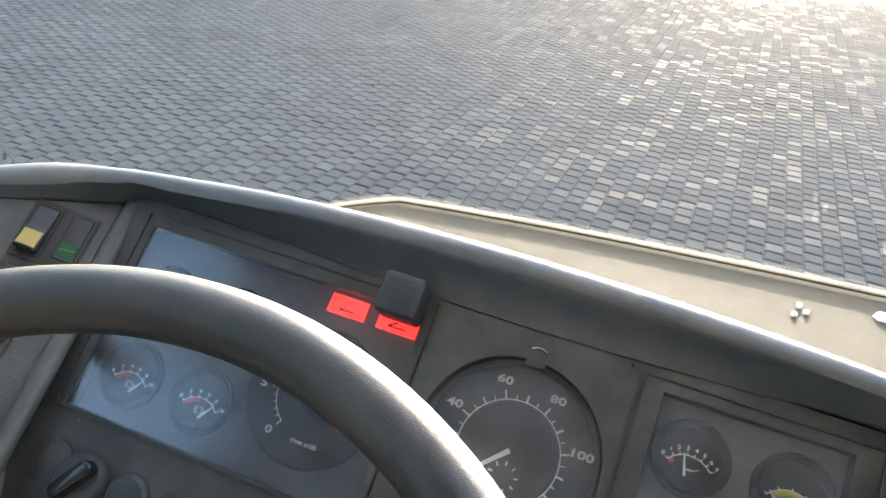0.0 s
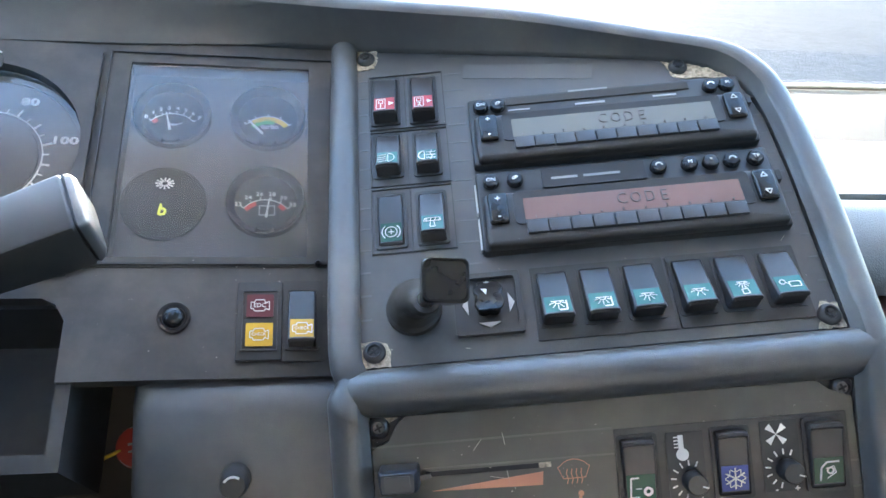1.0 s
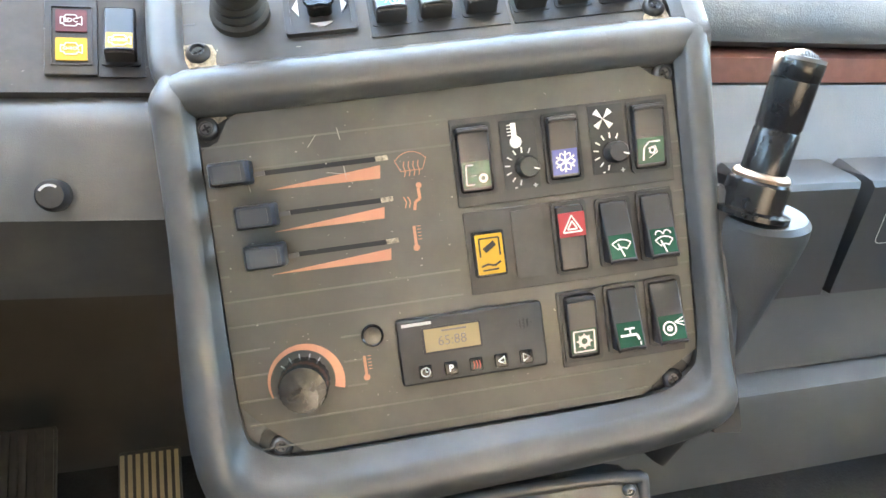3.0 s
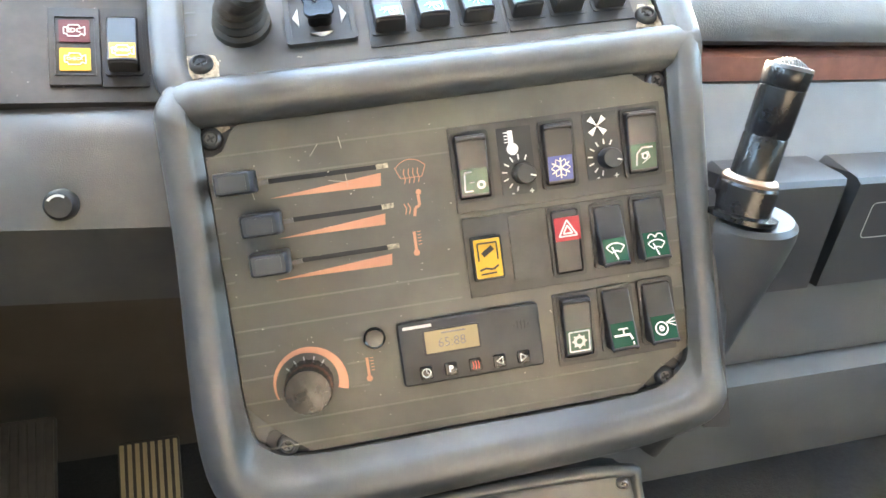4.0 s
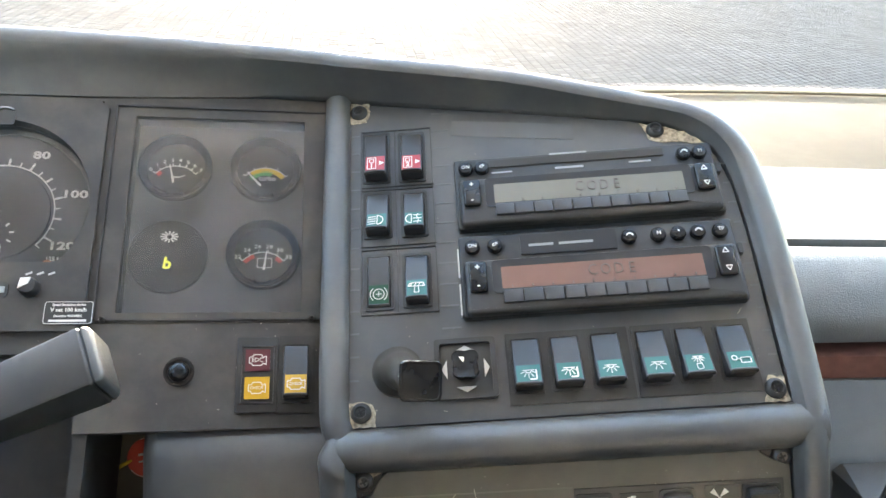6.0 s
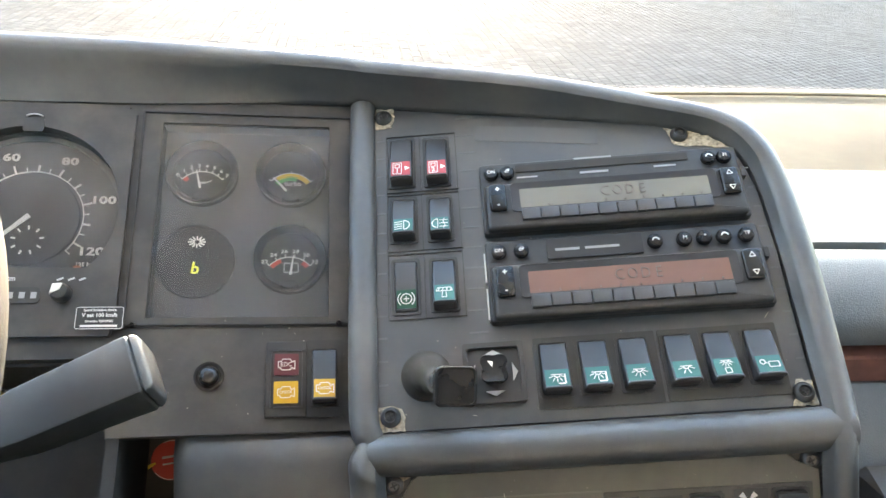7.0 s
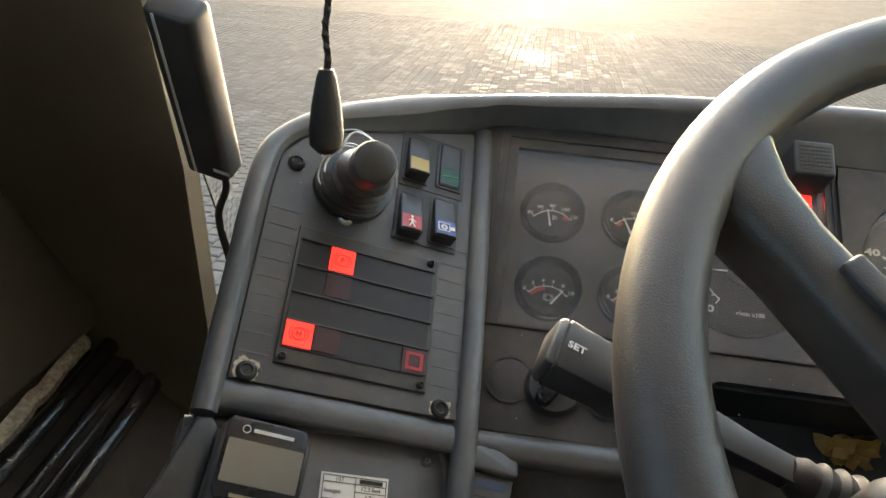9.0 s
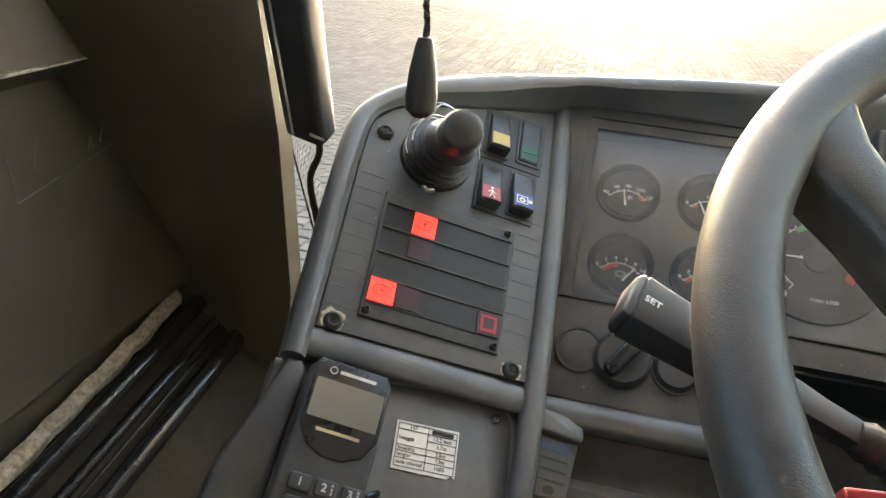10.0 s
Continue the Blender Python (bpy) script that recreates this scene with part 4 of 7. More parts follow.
# tachograph
t = thing("tachograph", F_IN, "round speed recorder with a white scale and a black case", "tachograph")
CX, CY = -0.0882, 0.0762
b = B(); hole_plate(b, CX, CY, 0.0645, -0.1655, -0.0185, -0.0138, 0.160, -0.014, 0.0035, 64, flat=0.0335); part("case", b, "facia", t)
b = B(); hole_plate(b, CX, CY, 0.0605, CX - 0.068, CX + 0.068, CY - 0.0436, CY + 0.068, -0.013, -0.0112, 64, flat=0.0365); part("rim", b, "shell", t)
b = B(); slab(b, disc(CX, CY, 0.067, 56), -0.018, -0.014); part("face", b, "dial_mid", t)
b = B(); slab(b, disc(CX, CY - 0.001, 0.0345, 48), -0.014, -0.0125, 0.0006); part("inner_disc", b, "dial_dark", t)
b = B()
arc(b, CX, CY, 0.0362, 0.0370, -42, 250, -0.0140, -0.0134, 64)
for k in range(26):
    a = radians(250 - 11.65 * k)
    c, s = math.cos(a), math.sin(a)
    l, w = (0.0065, 0.0013) if k % 4 == 0 else ((0.0055, 0.0014) if k % 2 == 0 else (0.0038, 0.0007))
    bar(b, (CX + 0.0365 * c, CY + 0.0365 * s), (CX + (0.0365 + l) * c, CY + (0.0365 + l) * s), w, -0.0140, -0.0134)
for s in (20, 40, 60, 80, 100, 120):
    a = radians(250 - 2.33 * s)
    words(b, str(s), CX + 0.0508 * math.cos(a), CY + 0.0505 * math.sin(a), 0.0082, -0.0136, stretch=1.45, bold=0.03)
words(b, "125 km/h", CX + 0.043, CY - 0.0345, 0.0042, -0.0136)
for k in range(9):
    a = radians(90 - 40 * k)
    bar(b, (CX + 0.002 + 0.008 * math.cos(a), CY - 0.017 + 0.008 * math.sin(a)), (CX + 0.002 + 0.011 * math.cos(a), CY - 0.017 + 0.011 * math.sin(a)), 0.0011, -0.0125, -0.0119)
part("scale", b, "print", t, "white printed scale")
needle(t, CX, CY, 224, -0.002, 0.036, 0.0019, -0.0112)
b = B(); slab(b, disc(CX, CY, 0.0635, 56), -0.0048, -0.0036); g = part("pane", b, "lens", t, "clear dial glass"); g.visible_shadow = False
b = B(); lathe(b, CX + 0.037, CY - 0.0385, [(0.003, -0.0132), (0.003, -0.0118), (0.0022, -0.0114)], 16); part("warning_lamp", b, "orange", t)
for x in (-0.1255, -0.0530):
    b = B(); lathe(b, x, 0.0150, [(0.0062, 0.0035), (0.0062, 0.009), (0.005, 0.0115), (0.002, 0.012)], 20); k = part("setting_knob", b, "black", t)
    b = B(); slab(b, [(x - 0.0052, 0.0125), (x + 0.001, 0.0158), (x + 0.002, 0.02), (x - 0.004, 0.0196)], 0.0115, 0.0126, 0.0004); part("pointer", b, "print", k, "white pointer mark")
b = B(); box(b, -0.1125, -0.0665, 0.0085, 0.0195, 0.0035, 0.0042, 0.003); part("counter_window", b, "black", t)
b = B()
for k in range(6):
    bar(b, (-0.108 + 0.0072 * k, 0.0140), (-0.1045 + 0.0072 * k, 0.0140), 0.0042, 0.0042, 0.0046)
part("counter_figures", b, "mark", t)
b = B()
for k in range(3):
    bar(b, (-0.134 + 0.007 * k, 0.0245), (-0.130 + 0.007 * k, 0.0262), 0.0012, 0.0035, 0.0039)
    bar(b, (-0.0575 + 0.007 * k, 0.0245), (-0.0535 + 0.007 * k, 0.0262), 0.0012, 0.0035, 0.0039)
words(b, "km", CX + 0.002, 0.0258, 0.005, 0.0037)
part("print", b, "print_dim", t)
b = B(); arc(b, CX + 0.001, 0.142, 0.0075, 0.009, 55, 125, 0.0035, 0.0048, 10); box(b, CX - 0.006, CX + 0.008, 0.136, 0.147, 0.0035, 0.0042, 0.002); part("lock", b, "black", t)
b = B(); arc(b, CX + 0.001, 0.140, 0.0092, 0.0102, 55, 125, 0.0042, 0.0052, 10); part("lock_edge", b, "steel", t)
# label of the speed limiter
t = thing("label_plate", F_IN @ pose(-0.0278, -0.0018, 0.0036), "black sticker with white print about the speed limit", "sticker")
b = B(); slab(b, rrect(-0.0152, 0.0152, -0.0078, 0.0078, 0.0015), 0.0, 0.0006); part("plate", b, "black", t)
b = B()
pts = rrect(-0.0149, 0.0149, -0.0075, 0.0075, 0.0015)
inn = shrink(pts, 0.0004)
loops(b, [[(*p, 0.0008) for p in pts], [(*p, 0.0008) for p in inn]], cap0=False, cap1=False)
words(b, "Speed limitation device", 0, 0.0053, 0.0022, 0.0008)
words(b, "V set 100 km/h", 0, 0.0018, 0.0036, 0.0008)
words(b, "Directive 92/24/EEC", 0, -0.0023, 0.0021, 0.0008)
bar(b, (-0.0115, -0.0054), (0.0115, -0.0054), 0.0014, 0.0006, 0.0009)
part("print", b, "print", t)

# warning lamps and buzzer at the top of the left dial window
for x0, x1, y0, y1, s in ((-0.2540, -0.2228, 0.1290, 0.1440, 0), (-0.2123, -0.1799, 0.1290, 0.1400, 1)):
    t = thing("warning_lamp", F_IN @ pose(0, 0, DZ + 0.001), "lit red warning lamp in the dial window", "warning lamp", "lit warning lamps")
    b = B(); box(b, x0, x1, y0, y1, 0.0, 0.0012); part("lens", b, "lamp_red", t)
    b = B(); bar(b, (x0 + 0.009, y0 + 0.004), (x1 - 0.009, y0 + 0.004), 0.0012, 0.0012, 0.0015); bar(b, (x0 + 0.009, y0 + 0.004), ((x0 + x1) / 2, y0 + 0.008), 0.0012, 0.0012, 0.0015); part("sign", b, "lens_maroon", t)
t = thing("buzzer", F_IN @ pose(-0.192, 0.1505, 0.0), "small black box with a slotted grille on the hood", "buzzer")
b = B(); box(b, -0.0155, 0.0155, -0.0145, 0.0165, 0.0, 0.026, 0.003, 0.0025); part("case", b, "black", t)
b = B()
for k in range(7):
    for j in range(8):
        box(b, -0.0115 + 0.003 * j, -0.0095 + 0.003 * j, -0.010 + 0.0034 * k, -0.0088 + 0.0034 * k, 0.0258, 0.0264)
part("grille", b, "rubber", t)

# lower row: blanks, rotary light switch, plug, twin indicator and check switch
def round_plug(m, r, label, proud=0.004, mat="black", cat="cap"):
    q = thing("cap", m, label, cat)
    bm = B(); arc(bm, 0, 0, r * 0.94, r * 1.05, 0, 360, 0.0, 0.0012, 36); part("ring", bm, "black", q)
    bm = B(); lathe(bm, 0, 0, [(r * 0.94, -0.002), (r * 0.94, proud * 0.4), (r * 0.8, proud * 0.9), (r * 0.45, proud), (0.0005, proud)], 32); part("cap", bm, mat, q)
    return q


round_plug(F_IN @ pose(-0.4060, -0.0474, 0), 0.0165, "round blank cover in the charcoal panel", 0.0012, "facia")
round_plug(F_IN @ pose(-0.3350, -0.0490, 0), 0.0175, "round black dished cap in the lower panel", 0.006)
round_plug(F_IN @ pose(-0.2960, -0.0488, 0), 0.0175, "round black dished cap in the lower panel", 0.006)
q = thing("push_button", F_IN @ pose(0.0434, -0.0412, 0), "small round black button sunk in a dished ring", "button")
b = B(); loops(b, [[(*p, z) for p in disc(0, 0, k, 36)] for k, z in ((0.0098, 0.0), (0.0097, 0.0008), (0.0090, 0.0010), (0.0070, 0.0003))], cap0=False, cap1=False); part("ring", b, "gloss", q)
b = B(); lathe(b, 0, 0, [(0.0064, 0.0), (0.0063, 0.0022), (0.0052, 0.0042), (0.0030, 0.0054), (0.0003, 0.0058)], 32); part("dome", b, "gloss", q)
t = thing("light_switch", F_IN @ pose(-0.3745, -0.0500, 0), "black rotary light switch knob", "switch")
b = B(); lathe(b, 0, 0, [(0.021, 0.0), (0.0205, 0.006), (0.018, 0.009), (0.0005, 0.009)], 36); part("collar", b, "black", t)
b = B(); slab(b, rrect(-0.006, 0.006, -0.018, 0.018, 0.005), 0.009, 0.019, 0.003); b.transform(Matrix.Rotation(radians(-35), 4, "Z")); part("grip", b, "gloss", t)

# ---- switches ----
def drape(bm, f):
    for v in bm.verts:
        v.co.z += f(v.co.y)


def switch(m, w, h, lens, icon, label, high="low", lens_share=0.42, group="rocker switches", ink="print", well=0.0012):
    """A rocker switch: sunk frame, tilted rocker, coloured lens with a printed sign. high: which end stands proud."""
    t = thing("rocker_switch", m, label, "switch", group)
    bm = B()
    pts, inn = rrect(-w / 2 - 0.0022, w / 2 + 0.0022, -h / 2 - 0.0022, h / 2 + 0.0022, 0.0022), rrect(-w / 2 - 0.0002, w / 2 + 0.0002, -h / 2 - 0.0002, h / 2 + 0.0002, 0.0016)
    loops(bm, [[(*p, 0.0) for p in pts], [(*p, well) for p in pts], [(*p, well) for p in inn], [(*p, -0.002) for p in inn]], cap0=False, cap1=False)
    part("frame", bm, "black", t)
    lo, hi = (0.0112, 0.002) if high == "low" else (0.0016, 0.0064)
    if high == "flat":
        lo = hi = 0.0022
    f = lambda y: lo + (hi - lo) * min(max((y + h / 2) / h, 0), 1)
    bm = B()
    slab(bm, rrect(-w / 2, w / 2, -h / 2, h / 2, 0.0016), -0.012, 0.0, 0.0013)
    for v in bm.verts:
        if v.co.z > -0.006:
            v.co.z += f(v.co.y)
    part("rocker", bm, "rocker", t)
    if high != "flat":
        y = (h / 2 - 0.0022) if high == "up" else (-h / 2 + 0.0014)
        bm = B(); tube(bm, curve_points([(-w / 2 + 0.0012, y - 0.0012, f(y) - 0.0012), (-w / 2 + 0.0022, y, f(y) + 0.0004), (w / 2 - 0.0022, y, f(y) + 0.0004), (w / 2 - 0.0012, y - 0.0012, f(y) - 0.0012)], 4), 0.0010, 8); part("finger_ridge", bm, "rocker", t)
    if lens:
        y0 = -h / 2 + h * 0.055 if high != "up" else -h / 2 + h * 0.07
        y1 = y0 + h * lens_share
        bm = B(); box(bm, -w / 2 + 0.0013, w / 2 - 0.0013, y0, y1, 0.0, 0.0004); drape(bm, f); L = part("lens", bm, lens, t)
        bm = B(); bar(bm, (-w / 2 + 0.0012, y0 - 0.0003), (w / 2 - 0.0012, y0 - 0.0003), 0.0004, 0.0, 0.00045); drape(bm, f); part("lens_edge", bm, "line_blue", t)
        if icon:
            bm = B(); icon(bm, 0, (y0 + y1) / 2, min(w, (y1 - y0)) * 0.42); drape(bm, lambda y: f(y) + 0.0007); part("sign", bm, ink, L)
    elif icon:
        bm = B(); icon(bm, 0, -h * 0.22, w * 0.3); drape(bm, lambda y: f(y) + 0.0005); part("sign", bm, ink, t)
    return t


def seg(bm, pts, w=0.00047):
    for p, q in zip(pts, pts[1:]):
        bar(bm, p, q, w, 0.0, 0.0003)


def i_door(n):
    def f(bm, x, y, s):
        ic = [(x - s * 0.9, y - s * 0.9), (x + s * 0.1, y - s * 0.9), (x + s * 0.1, y + s * 0.9), (x - s * 0.9, y + s * 0.9), (x - s * 0.9, y - s * 0.9)]
        seg(bm, ic)
        seg(bm, [(x - s * 0.65, y + s * 0.1), (x - s * 0.15, y + s * 0.1), (x - s * 0.15, y + s * 0.65), (x - s * 0.65, y + s * 0.65), (x - s * 0.65, y + s * 0.1)])
        words(bm, n, x - s * 0.4, y - s * 0.4, s * 0.9, 0.0)
        slab(bm, [(x + s * 0.5, y - s * 0.35), (x + s * 1.1, y), (x + s * 0.5, y + s * 0.35)], 0, 0.0003)
    return f


def i_beam(bm, x, y, s):
    arc(bm, x + s * 0.1, y, s * 0.75, s * 0.75 + 0.0006, -90, 90, 0, 0.0003, 12)
    seg(bm, [(x + s * 0.1, y - s * 0.75), (x + s * 0.1, y + s * 0.75)])
    for k in range(4):
        seg(bm, [(x - s * 1.2, y - s * 0.75 + s * 0.42 * k), (x - s * 0.1, y - s * 0.6 + s * 0.42 * k)])


def i_fog(bm, x, y, s):
    arc(bm, x - s * 0.3, y, s * 0.75, s * 0.75 + 0.0006, 90, 270, 0, 0.0003, 12)
    seg(bm, [(x - s * 0.3, y - s * 0.75), (x - s * 0.3, y + s * 0.75)])
    for k in range(3):
        seg(bm, [(x - s * 0.05, y - s * 0.6 + s * 0.6 * k), (x + s * 1.1, y - s * 0.6 + s * 0.6 * k)])
    seg(bm, [(x + s * 0.5, y - s * 0.9), (x + s * 0.7, y - s * 0.3), (x + s * 0.45, y + s * 0.3), (x + s * 0.6, y + s * 0.9)])


def i_circleplus(bm, x, y, s):
    arc(bm, x, y, s * 0.6, s * 0.6 + 0.0006, 0, 360, 0, 0.0003, 20)
    for a in (130, -50):
        arc(bm, x, y, s * 0.95, s * 0.95 + 0.0006, a, a + 100, 0, 0.0003, 10)
    seg(bm, [(x - s * 0.35, y), (x + s * 0.35, y)])
    seg(bm, [(x, y - s * 0.35), (x, y + s * 0.35)])


def i_mist(bm, x, y, s):
    seg(bm, [(x - s, y + s * 0.2), (x - s * 0.8, y + s * 0.7), (x + s * 0.8, y + s * 0.7), (x + s, y + s * 0.2), (x - s, y + s * 0.2)])
    for k in range(4):
        seg(bm, [(x - s * 0.75 + s * 0.5 * k, y + s * 0.25), (x - s * 0.6 + s * 0.5 * k, y + s * 0.65)])
    seg(bm, [(x - s * 0.2, y + s * 0.1), (x - s * 0.3, y - s * 0.7), (x + s * 0.3, y - s * 0.7), (x + s * 0.2, y + s * 0.1)])


def i_lamp(rays=5, box_side=False):
    def f(bm, x, y, s):
        arc(bm, x, y + s * 0.45, s * 0.32, s * 0.32 + 0.0006, 180, 360, 0, 0.0003, 10)
        seg(bm, [(x - s * 0.75, y + s * 0.45), (x + s * 0.75, y + s * 0.45)])
        for k in range(rays):
            a = radians(200 + 140 * k / (rays - 1))
            seg(bm, [(x + s * 0.5 * math.cos(a), y + s * 0.4 + s * 0.5 * math.sin(a)), (x + s * 1.05 * math.cos(a), y + s * 0.4 + s * 1.05 * math.sin(a))])
        if box_side:
            seg(bm, [(x + s * 0.95, y + s * 0.5), (x + s * 0.95, y - s * 0.8), (x + s * 0.1, y - s * 0.8)], 0.0009)
    return f


def i_work(bm, x, y, s):
    arc(bm, x - s * 0.8, y + s * 0.3, s * 0.25, s * 0.25 + 0.0006, 0, 360, 0, 0.0003, 12)
    seg(bm, [(x - s * 0.5, y + s * 0.2), (x - s * 0.1, y)])
    seg(bm, [(x - s * 0.1, y - s * 0.4), (x + s * 1.1, y - s * 0.4), (x + s * 1.1, y + s * 0.3), (x - s * 0.1, y + s * 0.3), (x - s * 0.1, y - s * 0.4)])


def i_read(bm, x, y, s):
    i_lamp(6)(bm, x, y + s * 0.5, s * 0.8)
    seg(bm, [(x - s * 0.3, y - s * 0.9), (x + s * 0.4, y - s * 0.8), (x + s * 0.3, y - s * 0.1), (x - s * 0.35, y - s * 0.2), (x - s * 0.3, y - s * 0.9)])


def i_engine(txt):
    def f(bm, x, y, s):
        seg(bm, [(x - s, y - s * 0.4), (x - s, y + s * 0.4), (x - s * 0.6, y + s * 0.4), (x - s * 0.5, y + s * 0.7), (x + s * 0.5, y + s * 0.7), (x + s * 0.7, y + s * 0.3), (x + s * 1.1, y + s * 0.5), (x + s * 1.1, y - s * 0.6), (x + s * 0.7, y - s * 0.4), (x + s * 0.5, y - s * 0.7), (x - s * 0.6, y - s * 0.7), (x - s * 0.7, y - s * 0.4), (x - s, y - s * 0.4)], 0.00055)
        words(bm, txt, x, y, s * (0.75 if len(txt) < 4 else 0.5), 0.0002, bold=0.0)
    return f


def i_snow(bm, x, y, s):
    for k in range(6):
        a = radians(30 + 60 * k)
        c, q = math.cos(a), math.sin(a)
        seg(bm, [(x, y), (x + s * c, y + s * q)], 0.0008)
        for d in (-0.5, 0.5):
            seg(bm, [(x + s * 0.6 * c, y + s * 0.6 * q), (x + s * 0.95 * math.cos(a + d), y + s * 0.95 * math.sin(a + d))])


def i_cool(bm, x, y, s):
    seg(bm, [(x - s * 0.2, y + s * 0.9), (x - s * 0.9, y + s * 0.9), (x - s, y - s * 0.9), (x - s * 0.2, y - s * 0.9)], 0.0009)
    arc(bm, x + s * 0.6, y - s * 0.4, s * 0.2, s * 0.45, 0, 360, 0, 0.0003, 10)
    seg(bm, [(x - s * 0.5, y - s * 0.1), (x, y - s * 0.1)])


def i_head(bm, x, y, s):
    seg(bm, [(x - s * 0.8, y - s * 0.9), (x - s * 0.7, y + s * 0.3), (x - s * 0.2, y + s * 0.8), (x + s * 0.9, y + s * 0.8)], 0.0009)
    seg(bm, [(x - s * 0.2, y - s * 0.7), (x + s * 0.6, y - s * 0.2), (x + s * 0.4, y + s * 0.4), (x - s * 0.3, y + s * 0.2)])
    arc(bm, x + s * 0.1, y, s * 0.2, s * 0.35, 0, 360, 0, 0.0003, 10)


def i_wiper(bm, x, y, s):
    arc(bm, x, y - s * 0.7, s * 1.35, s * 1.35 + 0.0007, 48, 132, 0, 0.0003, 12)
    arc(bm, x, y - s * 0.7, s * 0.6, s * 0.6 + 0.0007, 48, 132, 0, 0.0003, 8)
    for a in (48, 132):
        c, q = math.cos(radians(a)), math.sin(radians(a))
        seg(bm, [(x + s * 0.6 * c, y - s * 0.7 + s * 0.6 * q), (x + s * 1.38 * c, y - s * 0.7 + s * 1.38 * q)])
    seg(bm, [(x + s * 0.1, y - s * 0.9), (x - s * 0.35, y + s * 0.35)], 0.0008)


def i_wash(bm, x, y, s):
    i_wiper(bm, x, y - s * 0.2, s * 0.9)
    for d in (-1, 1):
        arc(bm, x + d * s * 0.4, y + s * 0.65, s * 0.3, s * 0.3 + 0.0006, 0, 180, 0, 0.0003, 8)


def i_gear(bm, x, y, s):
    seg(bm, [(x - s, y - s), (x + s, y - s), (x + s, y + s), (x - s, y + s), (x - s, y - s)], 0.0009)
    arc(bm, x, y, s * 0.3, s * 0.6, 0, 360, 0, 0.0003, 16)
    for k in range(8):
        a = radians(45 * k)
        seg(bm, [(x + s * 0.55 * math.cos(a), y + s * 0.55 * math.sin(a)), (x + s * 0.75 * math.cos(a), y + s * 0.75 * math.sin(a))], 0.001)


def i_tap(bm, x, y, s):
    seg(bm, [(x - s, y), (x + s * 0.6, y), (x + s * 0.8, y - s * 0.5)], 0.0012)
    seg(bm, [(x, y), (x, y + s * 0.55)], 0.0008)
    seg(bm, [(x - s * 0.5, y + s * 0.6), (x + s * 0.5, y + s * 0.6)], 0.0009)
    seg(bm, [(x + s * 0.85, y - s * 0.7), (x + s * 0.85, y - s)], 0.0008)


def i_pumpfan(bm, x, y, s):
    arc(bm, x - s * 0.3, y, s * 0.55, s * 0.55 + 0.0008, 0, 360, 0, 0.0003, 16)
    arc(bm, x - s * 0.3, y, s * 0.1, s * 0.28, 0, 360, 0, 0.0003, 10)
    for k in range(3):
        seg(bm, [(x + s * 0.3, y + s * 0.5), (x + s * 1.2, y + s * (0.1 + 0.4 * k))])


def i_person(bm, x, y, s):
    arc(bm, x, y + s * 0.8, 0.0, s * 0.2, 0, 360, 0, 0.0003, 10)
    seg(bm, [(x, y + s * 0.5), (x, y - s * 0.1)], 0.0016)
    seg(bm, [(x - s * 0.35, y - s * 0.9), (x, y - s * 0.1), (x + s * 0.4, y - s * 0.9)], 0.0009)
    seg(bm, [(x - s * 0.5, y), (x, y + s * 0.4), (x + s * 0.5, y - s * 0.1)], 0.0008)


def i_screen(bm, x, y, s):
    seg(bm, [(x - s, y - s * 0.6), (x + s * 0.5, y - s * 0.6), (x + s * 0.5, y + s * 0.7), (x - s, y + s * 0.7), (x - s, y - s * 0.6)], 0.0008)
    arc(bm, x - s * 0.25, y, s * 0.2, s * 0.45, 0, 360, 0, 0.0003, 12)
    slab(bm, [(x + s * 0.6, y - s * 0.3), (x + s * 1.2, y - s * 0.3), (x + s * 1.2, y + s * 0.3), (x + s * 0.6, y + s * 0.3)], 0, 0.0003)


def i_tick(bm, x, y, s):
    seg(bm, [(x - s, y - s * 0.1), (x + s, y + s * 0.1)], 0.0007)


def i_triangle(bm, x, y, s):
    for k in (1.0, 0.5):
        p = [(x + k * s * math.cos(radians(90 + 120 * j)), y - 0.1 * s + k * s * math.sin(radians(90 + 120 * j))) for j in range(4)]
        seg(bm, p, 0.0009)


def screw(m, r=0.0052, label="dusty black cross-head panel screw", mat="black"):
    t = thing("screw", m, label, "screw", "panel screws")
    bm = B(); lathe(bm, 0, 0, [(r * 1.25, 0.0), (r * 1.25, 0.0012), (r, 0.003), (r * 0.75, 0.0036), (r * 0.6, 0.0022), (0.0003, 0.0018)], 20); part("head", bm, mat, t)
    bm = B(); bar(bm, (-r * 0.45, 0), (r * 0.45, 0), r * 0.2, 0.0016, 0.0027); bar(bm, (0, -r * 0.45), (0, r * 0.45), r * 0.2, 0.0016, 0.0027); bm.transform(Matrix.Rotation(0.4, 4, "Z")); part("cross_slot", bm, "dial_dark", t)
    return t


def scab(m, pts, seed, h=0.0006):
    """A torn patch where the panel's film has come off round a screw."""
    rnd = random.Random(seed)
    bm = B()
    fine = []
    for p, q in zip(pts, pts[1:] + pts[:1]):
        for k in range(5):
            f = k / 5
            fine.append((p[0] + (q[0] - p[0]) * f + rnd.uniform(-1, 1) * 0.0009, p[1] + (q[1] - p[1]) * f + rnd.uniform(-1, 1) * 0.0009))
    slab(bm, fine, 0.0, h)
    return bm


